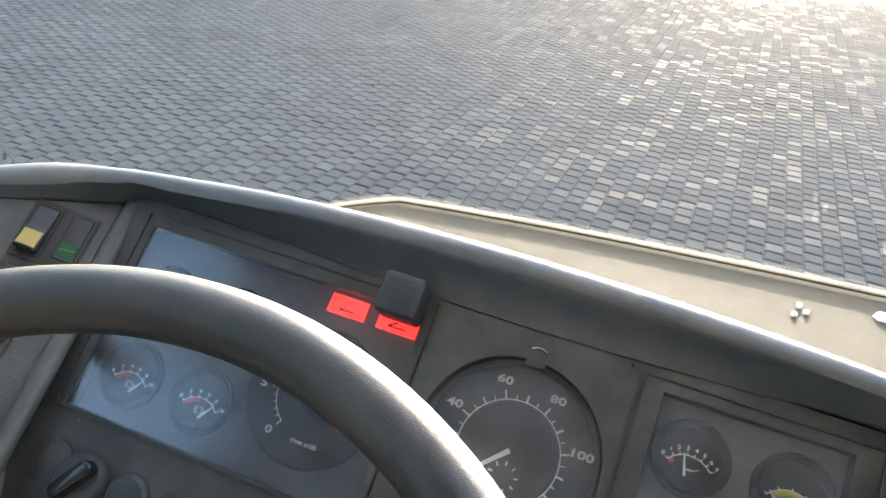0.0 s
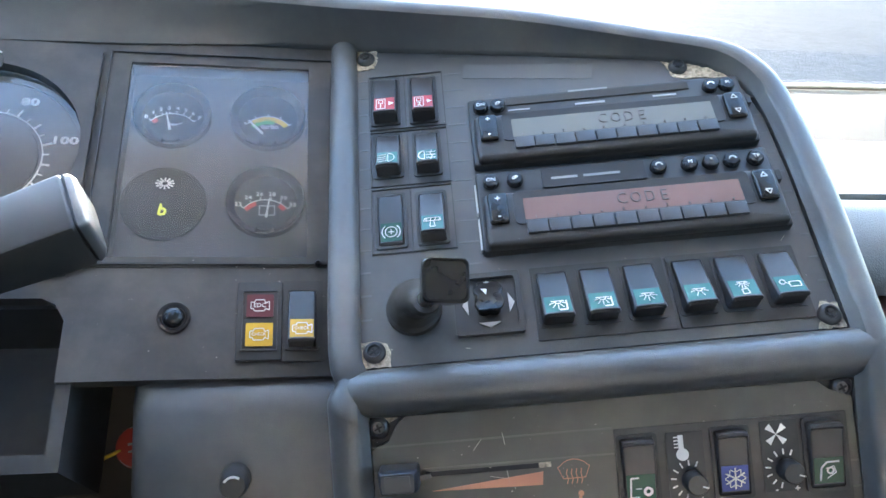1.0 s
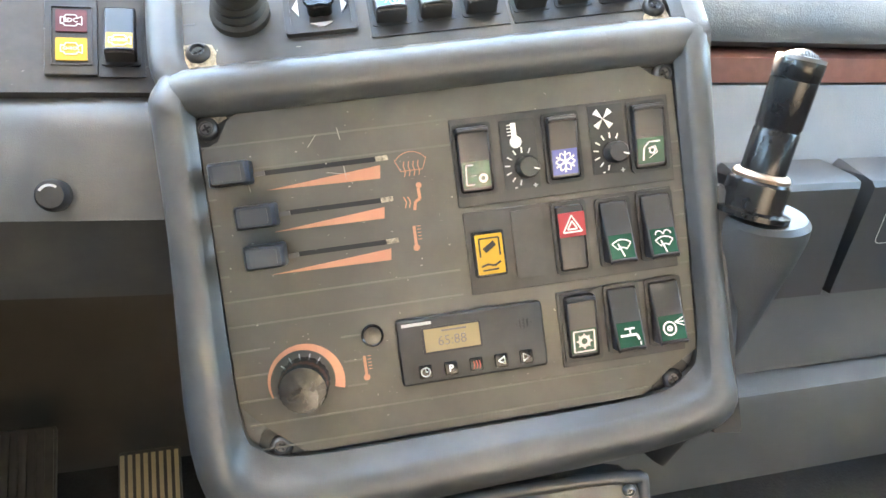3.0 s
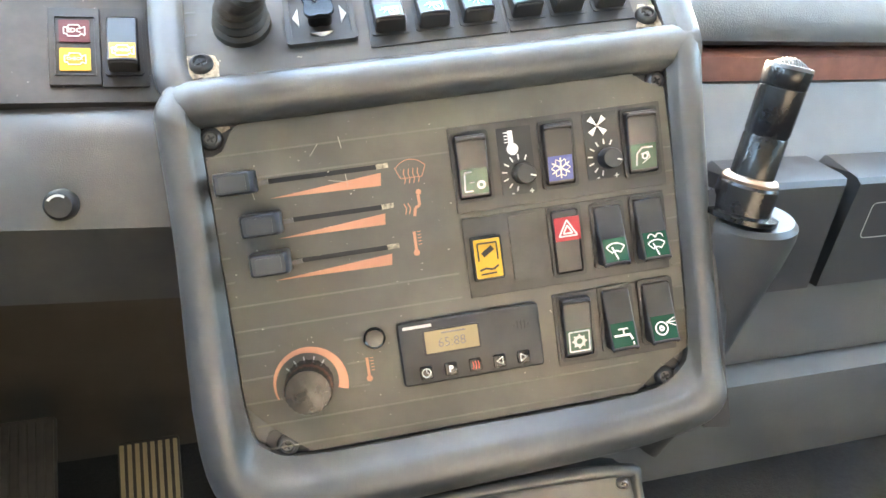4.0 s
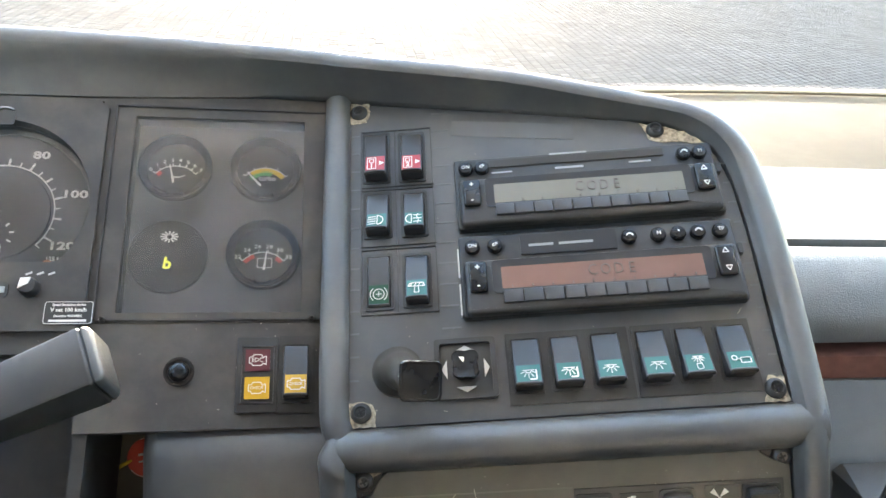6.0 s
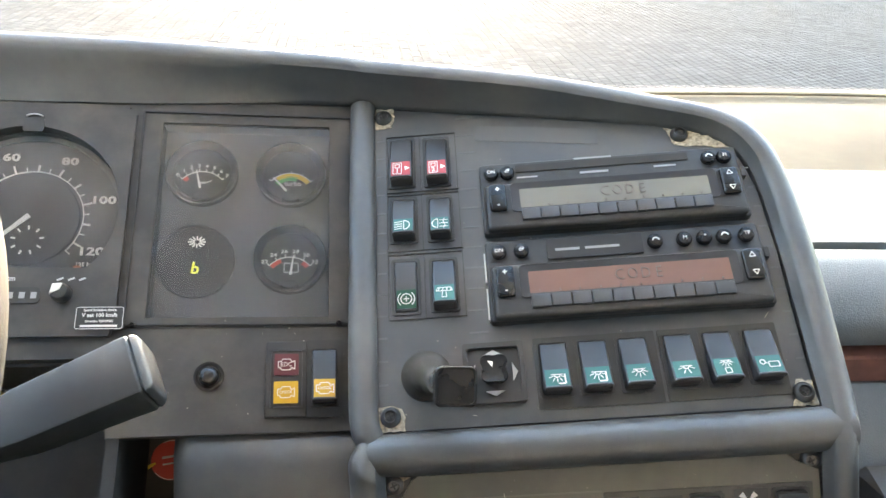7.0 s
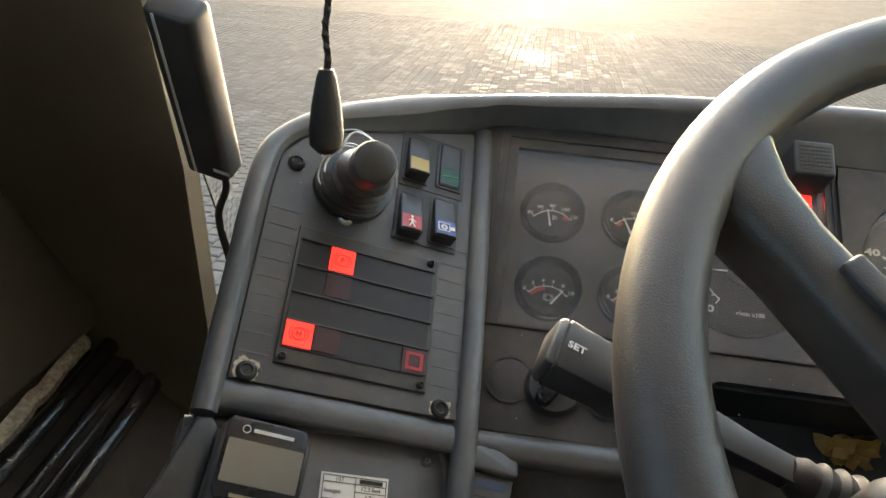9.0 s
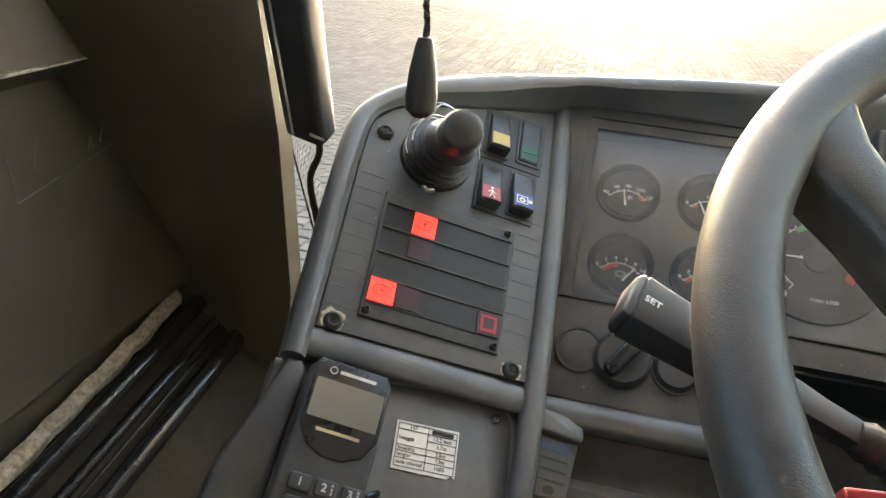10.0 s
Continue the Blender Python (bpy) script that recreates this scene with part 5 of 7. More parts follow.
# ---- upper switch panel ----
up = thing("radio_console", F_UP, "grey switch panel with faint lines and worn corners", "panel")
outline = [(-0.0085, -0.0085), (0.262, -0.0085), (0.2635, 0.0985), (0.262, 0.145), (0.256, 0.172), (0.237, 0.194), (0.2, 0.207), (0.1023, 0.2245), (-0.0085, 0.2425)]
b = B(); slab(b, outline, -0.0045, 0.0, 0.0005); part("plate", b, "panel", up)
b = B()
for k in range(15):
    v = 0.006 + 0.0158 * k
    top = 0.243 - 0.165 * 0.26
    for u0, u1 in ((-0.007, -0.001), (0.0535, 0.066), (0.2565, 0.2615)):
        if v < 0.165 or u1 < 0.1:
            b = B(); bar(b, (u0, v), (u1, v), 0.0012, 0.0, 0.0002); part("ruled_line", b, "line_blue", up)
for k, pts in enumerate(([(-0.0083, 0.2225), (0.004, 0.2235), (0.0068, 0.232), (0.006, 0.2405), (-0.0083, 0.242)], [(0.2075, 0.2035), (0.2125, 0.188), (0.2515, 0.1815), (0.2575, 0.1785), (0.237, 0.1935), (0.222, 0.2)], [(-0.0083, -0.0083), (0.0095, -0.0083), (0.0085, 0.0065), (-0.0083, 0.0085)], [(0.2475, -0.0083), (0.2618, -0.0083), (0.262, 0.0075), (0.2525, 0.0078)])):
    part("torn_corner", scab(None, pts, k), "bare", up, "torn beige backing")
for u, v in ((-0.0015, 0.2325), (0.217, 0.1965), (0.0004, 0.0006), (0.2552, -0.0003)):
    screw(at(F_UP, u, v, 0.0005))
b = B()
bar(b, (0.068, 0.2125), (0.158, 0.201), 0.0135, 0.0, 0.00025)
part("ghost_of_badge", b, "ghost", up, "darker ghost of a removed badge")

for k, (u0, u1, v0, v1, lens, ic, lab) in enumerate((
        (0.002, 0.0213, 0.1688, 0.2118, "lens_red", i_door("1"), "black rocker switch with a red door sign"),
        (0.0283, 0.0472, 0.1680, 0.2103, "lens_red", i_door("2"), "black rocker switch with a red door sign"),
        (0.0028, 0.0218, 0.1234, 0.1597, "lens_teal", i_beam, "black rocker switch with a headlamp sign"),
        (0.0292, 0.0470, 0.1228, 0.1587, "lens_teal", i_fog, "black rocker switch with a fog lamp sign"),
        (0.0032, 0.0218, 0.0694, 0.1097, "lens_green", i_circleplus, "black switch with a round brake sign"),
        (0.0292, 0.0478, 0.0697, 0.1087, "lens_teal", i_mist, "black rocker switch with a heated glass sign"))):
    switch(at(F_UP, (u0 + u1) / 2, (v0 + v1) / 2), u1 - u0 - 0.003, v1 - v0 - 0.003, lens, ic, lab, "flat" if k == 4 else "low", 0.36, "switches beside the radios")
for v0, v1 in ((0.1645, 0.2145), (0.1165, 0.1625), (0.0655, 0.1145)):
    b = B()
    for q in ((0.0002, 0.0525, v0, v0 + 0.0006), (0.0002, 0.0525, v1 - 0.0006, v1), (0.0002, 0.0008, v0, v1), (0.0519, 0.0525, v0, v1), (0.0252, 0.0257, v0, v1)):
        box(b, *q, 0.0, 0.0009)
    part("switch_surround", b, "black", up)
for k, (u0, u1, ic) in enumerate(((0.0970, 0.1145, i_lamp(5, True)), (0.1222, 0.1398, i_lamp(5, True)), (0.1477, 0.1654, i_lamp(5)), (0.1765, 0.1942, i_lamp(4)), (0.2013, 0.2190, i_read), (0.2271, 0.2448, i_work))):
    switch(at(F_UP, (u0 + u1) / 2, 0.0253), u1 - u0, 0.0335, "lens_teal", ic, "black rocker switch with a teal lighting sign", "low", 0.36, "row of lighting switches")
for u0, u1 in ((0.0933, 0.1715), (0.1735, 0.2485)):
    b = B(); box(b, u0, u1, -0.0008, 0.0462, 0.0, 0.0008, 0.001); part("switch_bank", b, "black", up)

# mirror switch
t = thing("mirror_switch", at(F_UP, 0.0672, 0.0250), "square black mirror switch with a tilting rosette knob", "switch")
b = B()
po, pi = rrect(-0.0196, 0.0196, -0.0198, 0.0198, 0.002), rrect(-0.0165, 0.0165, -0.0165, 0.0165, 0.002)
loops(b, [[(*p, 0.0) for p in po], [(*p, 0.0032) for p in po], [(*p, 0.0032) for p in pi], [(*p, 0.0006) for p in pi]], cap0=False, cap1=True)
part("plate", b, "black", t)
b = B()
pts = [((0.0078 + 0.0026 * abs(math.sin(2 * a)) ** 1.6) * math.cos(a), (0.0084 + 0.0026 * abs(math.sin(2 * a)) ** 1.6) * math.sin(a)) for a in [2 * math.pi * k / 48 for k in range(48)]]
loops(b, [[(x * 0.8, y * 0.8, 0.0006) for x, y in pts], [(x * 0.8, y * 0.8, 0.006) for x, y in pts], [(x, y, 0.0105) for x, y in pts], [(x * 0.95, y * 0.95, 0.0118) for x, y in pts], [(x * 0.6, y * 0.6, 0.0112) for x, y in pts]])
part("knob", b, "gloss", t)
b = B(); slab(b, [(-0.004, 0.0045), (-0.0012, 0.0005), (-0.0005, 0.004)], 0.0118, 0.0122); part("pointer", b, "print", t)
for a in range(4):
    b = B(); slab(b, [(-0.0062, 0.0118), (0.0062, 0.0118), (0.0, 0.0152)], 0.0006, 0.0014); b.transform(Matrix.Rotation(radians(90 * a), 4, "Z")); part("arrow", b, "print_dim", t, "pale arrow")

# gear selector stick with its bellows
t = thing("selector_stick", at(F_UP, 0.0240, 0.0255), "black selector stick with bellows and a square gloss knob", "lever")
LEAN_STICK = Matrix.Rotation(radians(12.5), 4, "Y") @ Matrix.Rotation(radians(20), 4, "X")
b = B(); lathe(b, 0, 0, [(0.0162, -0.004), (0.0162, 0.004), (0.0138, 0.006), (0.0152, 0.009), (0.0130, 0.012), (0.0144, 0.016), (0.0122, 0.019), (0.0134, 0.023), (0.0112, 0.027), (0.0118, 0.031), (0.0092, 0.036), (0.0094, 0.040), (0.007, 0.043)], 32)
for v in b.verts:
    f = max(v.co.z, 0) / 0.04
    v.co.x += 0.0085 * f * f
    v.co.y -= 0.015 * f * f
part("bellows", b, "rubber", t)
b = B(); tube(b, [LEAN_STICK @ Vector((0, 0, z)) for z in (0.03, 0.06, 0.085)], 0.0048, 14); part("collar", b, "steel", t, "pale worn collar")
b = B()
rings = []
for z, s_ in ((0.062, 0.0050), (0.068, 0.0064), (0.080, 0.0082), (0.094, 0.0098), (0.1045, 0.0108), (0.1062, 0.0107), (0.1070, 0.0102), (0.1070, 0.0096), (0.1062, 0.0092), (0.1066, 0.0050)):
    rings.append([(x, y, z) for x, y in rrect(-s_, s_, -s_ * 0.95, s_ * 0.95, s_ * 0.3, 4)])
loops(b, rings)
b.transform(LEAN_STICK)
part("knob", b, "gloss", t)

M["dust"] = material("pale_dust", (0.42, 0.4, 0.36), 0.9)


# ---- radios ----
def radio(m, w, h, cassette):
    t = thing("car_radio", m, "black car " + ("cassette radio with a reddish display" if cassette else "disc radio with a grey display"), "car radio", "car radios")
    bm = B(); box(bm, 0, w, 0, h, -0.01, 0.006, 0.0025, 0.0015); part("front", bm, "black", t)
    bm = B(); box(bm, w * 0.015, w * 0.985, 0.0, h * 0.64, 0.006, 0.0125, 0.003, 0.003); part("flap", bm, "black", t)
    y = h * 0.835
    xs_ = (0.045, 0.108, 0.885, 0.945) if not cassette else (0.05, 0.132, 0.62, 0.725, 0.797, 0.868, 0.948)
    names_ = ("ON", "dP", "~", "M") if not cassette else ("ON", "dP", "~", "M", "*", "n", "TP")
    for x, s in zip(xs_, names_):
        bm = B(); lathe(bm, w * x, y, [(0.0052, 0.005), (0.0052, 0.0085), (0.0042, 0.0098), (0.0004, 0.0101)], 20); k = part("button", bm, "gloss", t)
        bm = B()
        if s in ("~", "n"):
            arc(bm, w * x, y - 0.0008, 0.0018, 0.0026, 10, 170, 0.0100, 0.0104, 10)
        else:
            words(bm, s, w * x, y, 0.0038, 0.0103, bold=0.0)
        part("sign", bm, "print", k)
    if not cassette:
        bm = B(); box(bm, w * 0.14, w * 0.81, h * 0.845, h * 0.945, 0.0055, 0.0068); part("disc_slot", bm, "ink", t)
        for q0, q1, qy, qh in ((0.375, 0.52, 0.985, 0.0013), (0.39, 0.50, 0.775, 0.0017), (0.145, 0.225, 0.77, 0.0011), (0.675, 0.76, 0.785, 0.0014)):
            bm = B(); bar(bm, (w * q0, h * qy), (w * q1, h * qy), qh, 0.0058, 0.0063); part("maker_mark", bm, "mark", t)
        bm = B()
        for k in range(38):
            box(bm, w * 0.01 + k * w * 0.0262, w * 0.01 + k * w * 0.0262 + 0.0012, h, h + 0.0012, -0.006, 0.002)
        part("vent_tooth", bm, "black", t)
    else:
        bm = B(); box(bm, w * 0.225, w * 0.575, h * 0.71, h * 0.955, 0.0055, 0.0072, 0.001); part("cassette_door", bm, "dial_dark", t)
        for q0, q1 in ((0.255, 0.345), (0.365, 0.49)):
            bm = B(); bar(bm, (w * q0, h * 0.82), (w * q1, h * 0.82), 0.0018, 0.0068, 0.0074); part("maker_mark", bm, "mark", t)
    x0, x1, y0, y1 = w * 0.145, w * 0.855, h * 0.27, h * 0.53
    bm = B()
    po, pi = rrect(x0 - 0.006, x1 + 0.006, y0 - 0.003, y1 + 0.005, 0.003), rrect(x0, x1, y0, y1, 0.0008)
    loops(bm, [[(*p, 0.0126) for p in po], [(*p, 0.0132) for p in po], [(*p, 0.0128) for p in pi]], cap0=False, cap1=False)
    part("display_frame", bm, "dial_dark", t)
    bm = B(); box(bm, x0, x1, y0, y1, 0.0122, 0.0128); d = part("display", bm, "lcd_red" if cassette else "lcd", t)
    bm = B()
    cx = w * 0.535
    for k, s in enumerate("CODE"):
        words(bm, s, cx + 0.0085 * (k - 1.5), y0 + (y1 - y0) * 0.56, 0.0115, 0.0130, stretch=0.8, bold=-0.008)
    for k in range(10):
        words(bm, str((k + 1) % 10), x0 + (x1 - x0) * (k + 0.5) / 10, y0 + 0.0013, 0.0026, 0.0130)
    part("display_text", bm, "lcd_ink", d)
    for k in range(10):
        a0, a1 = x0 + (x1 - x0) * k / 10, x0 + (x1 - x0) * (k + 1) / 10
        bm = B(); box(bm, a0 + 0.0004, a1 - 0.0004, h * 0.10, h * 0.245, 0.0115, 0.0142, 0.0004, 0.0003); part("station_key", bm, "key", t)
    for a0, a1 in ((0.03, 0.094), (0.9, 0.965)):
        bm = B(); box(bm, w * a0, w * a1, h * 0.24, h * 0.60, 0.0115, 0.0155, 0.002, 0.0015); k = part("rocker_key", bm, "gloss", t)
        bm = B()
        xc = w * (a0 + a1) / 2
        if a0 < 0.5:
            words(bm, "+", xc, h * 0.52, 0.006, 0.0158); words(bm, "-", xc, h * 0.31, 0.006, 0.0158)
        else:
            seg(bm, [(xc - 0.002, h * 0.5), (xc + 0.002, h * 0.5), (xc, h * 0.555), (xc - 0.002, h * 0.5)], 0.0005); seg(bm, [(xc - 0.002, h * 0.34), (xc + 0.002, h * 0.34), (xc, h * 0.285), (xc - 0.002, h * 0.34)], 0.0005)
            for v in bm.verts:
                v.co.z += 0.0157
        part("sign", bm, "print", k)
    bm = B(); box(bm, w, w + 0.003, h * 0.56, h * 0.68, 0.0, 0.006, 0.0005); part("catch", bm, "black", t)
    if cassette:
        bm = B(); box(bm, -0.0012, -0.0002, h * 0.05, h * 0.42, 0.0, 0.004); box(bm, -0.0012, -0.0002, h * 0.5, h * 0.86, 0.0, 0.004); part("bare_edge", bm, "print_dim", t)
    return t


radio(at(F_UP, 0.0682, 0.1222), 0.184, 0.0575, False)
radio(at(F_UP, 0.0678, 0.0570), 0.185, 0.0600, True)

# ---- check lamps right of the instruments ----
t = thing("indicator_unit", F_IN @ pose(0.0935, -0.0440, 0), "engine warning unit with a maroon and a yellow lens", "indicator")
b = B(); box(b, -0.0135, 0.0135, -0.0252, 0.0252, 0.0, 0.0018, 0.001, 0.0005); part("plate", b, "black", t)
b = B()
for q in ((-0.0100, 0.0104, 0.0186, 0.0192), (-0.0100, 0.0104, -0.0192, -0.0186), (-0.0104, -0.0098, -0.0192, 0.0192), (0.0102, 0.0108, -0.0192, 0.0192)):
    box(b, *q, 0.0018, 0.0026)
part("frame", b, "key", t)
for y0, y1, mt, s in ((0.002, 0.0165, "lens_maroon", "EDC"), (-0.0165, -0.002, "lens_yellow", "CHECK")):
    b = B(); box(b, -0.0078, 0.0082, y0, y1, 0.0018, 0.0026, 0.0005); L = part("lens", b, mt, t)
    b = B(); i_engine(s)(b, 0.0, (y0 + y1) / 2, 0.0052)
    for v in b.verts:
        v.co.z += 0.0028
    part("sign", b, "print", L)
switch(F_IN @ pose(0.1190, -0.0430, 0.001), 0.0165, 0.036, "lens_yellow", i_engine("CHECK"), "black rocker switch with a pale yellow engine sign", "low", 0.36, "rocker switches")
b = B(); box(b, 0.1072, 0.1315, -0.0700, -0.0180, 0.0, 0.001, 0.001); part("switch_plate", b, "black", facia)
for q in ((-0.0075, -0.0060), (0.1285, -0.0060)):
    screw(F_IN @ pose(*q, 0.0), 0.0016, "tiny dark screw in the charcoal panel")

# ---- heater panel ----
lo = thing("climate_console", F_LO, "olive-grey heater control panel with pale ruled lines", "panel")
outl = [(0.028, -0.1815), (0.222, -0.1805), (0.2385, -0.168), (0.2565, -0.158), (0.2585, -0.06), (0.2575, -0.004), (0.246, 0.0005), (0.238, 0.0068), (0.022, 0.0092), (0.012, 0.002), (0.006, -0.008), (-0.0035, -0.012), (-0.0044, -0.15), (0.008, -0.164)]
b = B(); slab(b, outl, -0.0045, 0.0, 0.0004); part("plate", b, "heater", lo)
b = B()
for k in range(13):
    v = -0.0105 - 0.0138 * k
    spans = [(-0.0035, 0.0015), (0.001, 0.128)] if k in (0, 1) else [(-0.0038, 0.001), (0.2515, 0.2578)] if k < 6 else [(-0.004, 0.125), (0.2515, 0.2575)] if k < 8 else [(-0.004, 0.0165), (0.055, 0.066), (0.2515, 0.2575)] if k < 11 else [(0.0, 0.17), (0.17, 0.225)]
    for u0, u1 in spans:
        b = B(); bar(b, (u0, v), (u1, v), 0.001, 0.0, 0.0002); part("ruled_line", b, "line", lo)
for u, v in ((0.0011, -0.0004), (0.2539, 0.0004), (0.2412, -0.1745), (0.0146, -0.1765)):
    screw(at(F_LO, u, v, -0.0036), 0.0050, "worn steel cross-head screw in a torn corner", "dull_steel")
    b = B(); slab(b, disc(u, v, 0.0125, 24), -0.0046, -0.0036); part("corner_recess", b, "black", lo)
b = B(); slab(b, [(0.0, -0.0015), (0.012, 0.004), (0.0105, 0.0088), (0.001, 0.0082)], -0.0044, -0.003); part("torn_corner", b, "bare", lo, "torn beige backing")


def slide(u0, v, uk, vk, wedge):
    t = thing("slide_control", at(F_LO, 0, 0), "sliding heater control with a blue-black knob", "slider", "heater sliders")
    bm = B(); bar(bm, (u0 - 0.004, v), (0.0878, v), 0.0026, -0.0005, 0.0003); part("slot", bm, "dial_dark", t)
    bm = B(); bar(bm, (0.0868, v), (0.0935, v + 0.0002), 0.0027, 0.0, 0.0005); part("felt_end", bm, "bare", t)
    bm = B(); bar(bm, (uk, v - 0.001), (uk + 0.016, v), 0.0024, 0.003, 0.0045); part("arm", bm, "dull_steel", t)
    bm = B()
    rings = []
    for z, sx, sy in ((0.002, 0.0108, 0.0062), (0.0135, 0.0106, 0.0062), (0.0185, 0.0094, 0.0057), (0.0195, 0.0086, 0.0050)):
        rings.append([(uk - 0.0006 + x, vk + 0.0006 + y, z) for x, y in rrect(-sx, sx, -sy, sy, 0.0016)])
    loops(bm, rings)
    k = part("knob", bm, "knob_blue", t)
    bm = B(); box(bm, uk - 0.0075, uk + 0.0062, vk - 0.0034, vk + 0.0046, 0.0194, 0.0199, 0.001); part("knob_face", bm, "key", k)
    bm = B(); slab(bm, wedge, 0.0, 0.0003); part("wedge_print", bm, "orange", t, "salmon printed wedge")


slide(0.0290, -0.0272, 0.0120, -0.0265, [(0.0275, -0.0365), (0.0881, -0.0378), (0.0890, -0.0306)])
slide(0.0397, -0.0496, 0.0220, -0.0500, [(0.0280, -0.0590), (0.0875, -0.0595), (0.0883, -0.0533)])
slide(0.0397, -0.0724, 0.0235, -0.0712, [(0.0231, -0.0816), (0.0881, -0.0825), (0.0889, -0.0762)])
b = B()
seg(b, [(0.0995, -0.0355), (0.0968, -0.0292)] + [(0.1055 + 0.0098 * math.cos(radians(a)), -0.0345 + 0.0092 * math.sin(radians(a))) for a in (145, 125, 107, 90, 73, 55, 35)] + [(0.1142, -0.0292), (0.1115, -0.0355), (0.0995, -0.0355)], 0.0004)
for k in range(4):
    seg(b, [(0.1013 + 0.0026 * k, -0.0385), (0.1021 + 0.0026 * k, -0.0358), (0.1013 + 0.0026 * k, -0.0332), (0.1019 + 0.0026 * k, -0.0305)], 0.0005)
part("printed_sign", b, "orange", lo, "salmon printed signs")
b = B()
seg(b, [(0.1078, -0.0455), (0.1080, -0.0515), (0.1054, -0.0525), (0.1044, -0.0572)], 0.0016)
arc(b, 0.1083, -0.0440, 0.0, 0.0016, 0, 360, 0, 0.0003, 10)
for k in range(2):
    seg(b, [(0.0995 + 0.0022 * k, -0.0555), (0.1005 + 0.0022 * k, -0.0525), (0.0993 + 0.0022 * k, -0.0495)], 0.0006)
part("printed_sign", b, "orange", lo)
for cx, cy in ((0.1028, -0.0722), (0.0662, -0.1395)):
    b = B()
    seg(b, [(cx, cy - 0.005), (cx, cy + 0.0065)], 0.0016)
    arc(b, cx, cy - 0.0055, 0.0, 0.0018, 0, 360, 0, 0.0003, 12)
    for k in range(5):
        seg(b, [(cx + 0.0016, cy - 0.001 + 0.0018 * k), (cx + 0.0036, cy - 0.001 + 0.0018 * k)], 0.0004)
    part("printed_sign", b, "orange", lo, "salmon printed thermometer")


def bank(u0, u1, v0, v1):
    bm = B(); box(bm, u0, u1, v0, v1, 0.0, 0.0009, 0.0008, 0.0003); part("switch_bank", bm, "bank", lo)


bank(0.1285, 0.2530, -0.0595, -0.0112)
bank(0.1300, 0.2500, -0.1085, -0.0625)
bank(0.1768, 0.2495, -0.1572, -0.1138)
H = "heater panel switches"
for u, v, w, h, lens, ic, lab, hi in (
        (0.1400, -0.0342, 0.0178, 0.0352, "lens_green", i_cool, "black rocker switch with a green cooling sign", "up"),
        (0.1900, -0.0336, 0.0168, 0.0345, "lens_blue", i_snow, "black rocker switch with a blue snowflake", "up"),
        (0.2395, -0.0332, 0.0180, 0.0352, "lens_green", i_head, "black rocker switch with a green seat fan sign", "up"),
        (0.2148, -0.0838, 0.0160, 0.0340, "lens_green", i_wiper, "black rocker switch with a green wiper sign", "low"),
        (0.2392, -0.0835, 0.0166, 0.0352, "lens_green", i_wash, "black rocker switch with a green washer sign", "low"),
        (0.1893, -0.1345, 0.0174, 0.0355, "lens_green", i_gear, "black rocker switch with a green valve sign", "up"),
        (0.2143, -0.1333, 0.0166, 0.0348, "lens_green", i_tap, "black rocker switch with a green tap sign", "low"),
        (0.2390, -0.1330, 0.0170, 0.0348, "lens_green", i_pumpfan, "black rocker switch with a green pump sign", "low")):
    switch(at(F_LO, u, v, 0.0009), w, h, lens, ic, lab, hi, 0.4, H)
switch(at(F_LO, 0.1893, -0.0838, 0.0009), 0.0158, 0.0366, None, None, "black hazard lamp unit with a red triangle field", "flat", 0.4, H)
t = thing("hazard_lamp", at(F_LO, 0.1898, -0.0765, 0.0034), "red square hazard field with a white triangle", "indicator")
b = B(); box(b, -0.0075, 0.0075, -0.0068, 0.0068, 0.0, 0.0008, 0.0004); part("lens", b, "lens_red", t)
b = B(); i_triangle(b, 0, -0.0004, 0.0062)
for v in b.verts:
    v.co.z += 0.0009
part("sign", b, "print", t)
b = B(); box(b, 0.1565, 0.1740, -0.1025, -0.0648, 0.0009, 0.0016, 0.0008); part("blank_cover", b, "bank", lo)
t = thing("warning_unit", at(F_LO, 0.1418, -0.0862, 0.0009), "yellow lit-style lubrication lamp in a black frame", "indicator")
b = B(); box(b, -0.0088, 0.0088, -0.0125, 0.0125, 0.0, 0.0045, 0.001, 0.0006); part("frame", b, "gloss", t)
b = B(); box(b, -0.0075, 0.0075, -0.0110, 0.0110, 0.0045, 0.0053, 0.0006); part("lens", b, "lens_yellow", t)
b = B()
seg(b, [(-0.0055, -0.0012), (-0.0055, 0.0088), (0.0055, 0.0088), (0.0055, -0.0012)], 0.0009); bar(b, (-0.003, 0.002), (0.003, 0.006), 0.003, 0, 0.0003); seg(b, [(-0.0055, -0.0065), (-0.002, -0.0055), (0.002, -0.0065), (0.0055, -0.0045)], 0.0011); seg(b, [(-0.005, -0.0088), (0.004, -0.0085)], 0.0009)
for v in b.verts:
    v.co.z += 0.0053
part("sign", b, "ink", t)


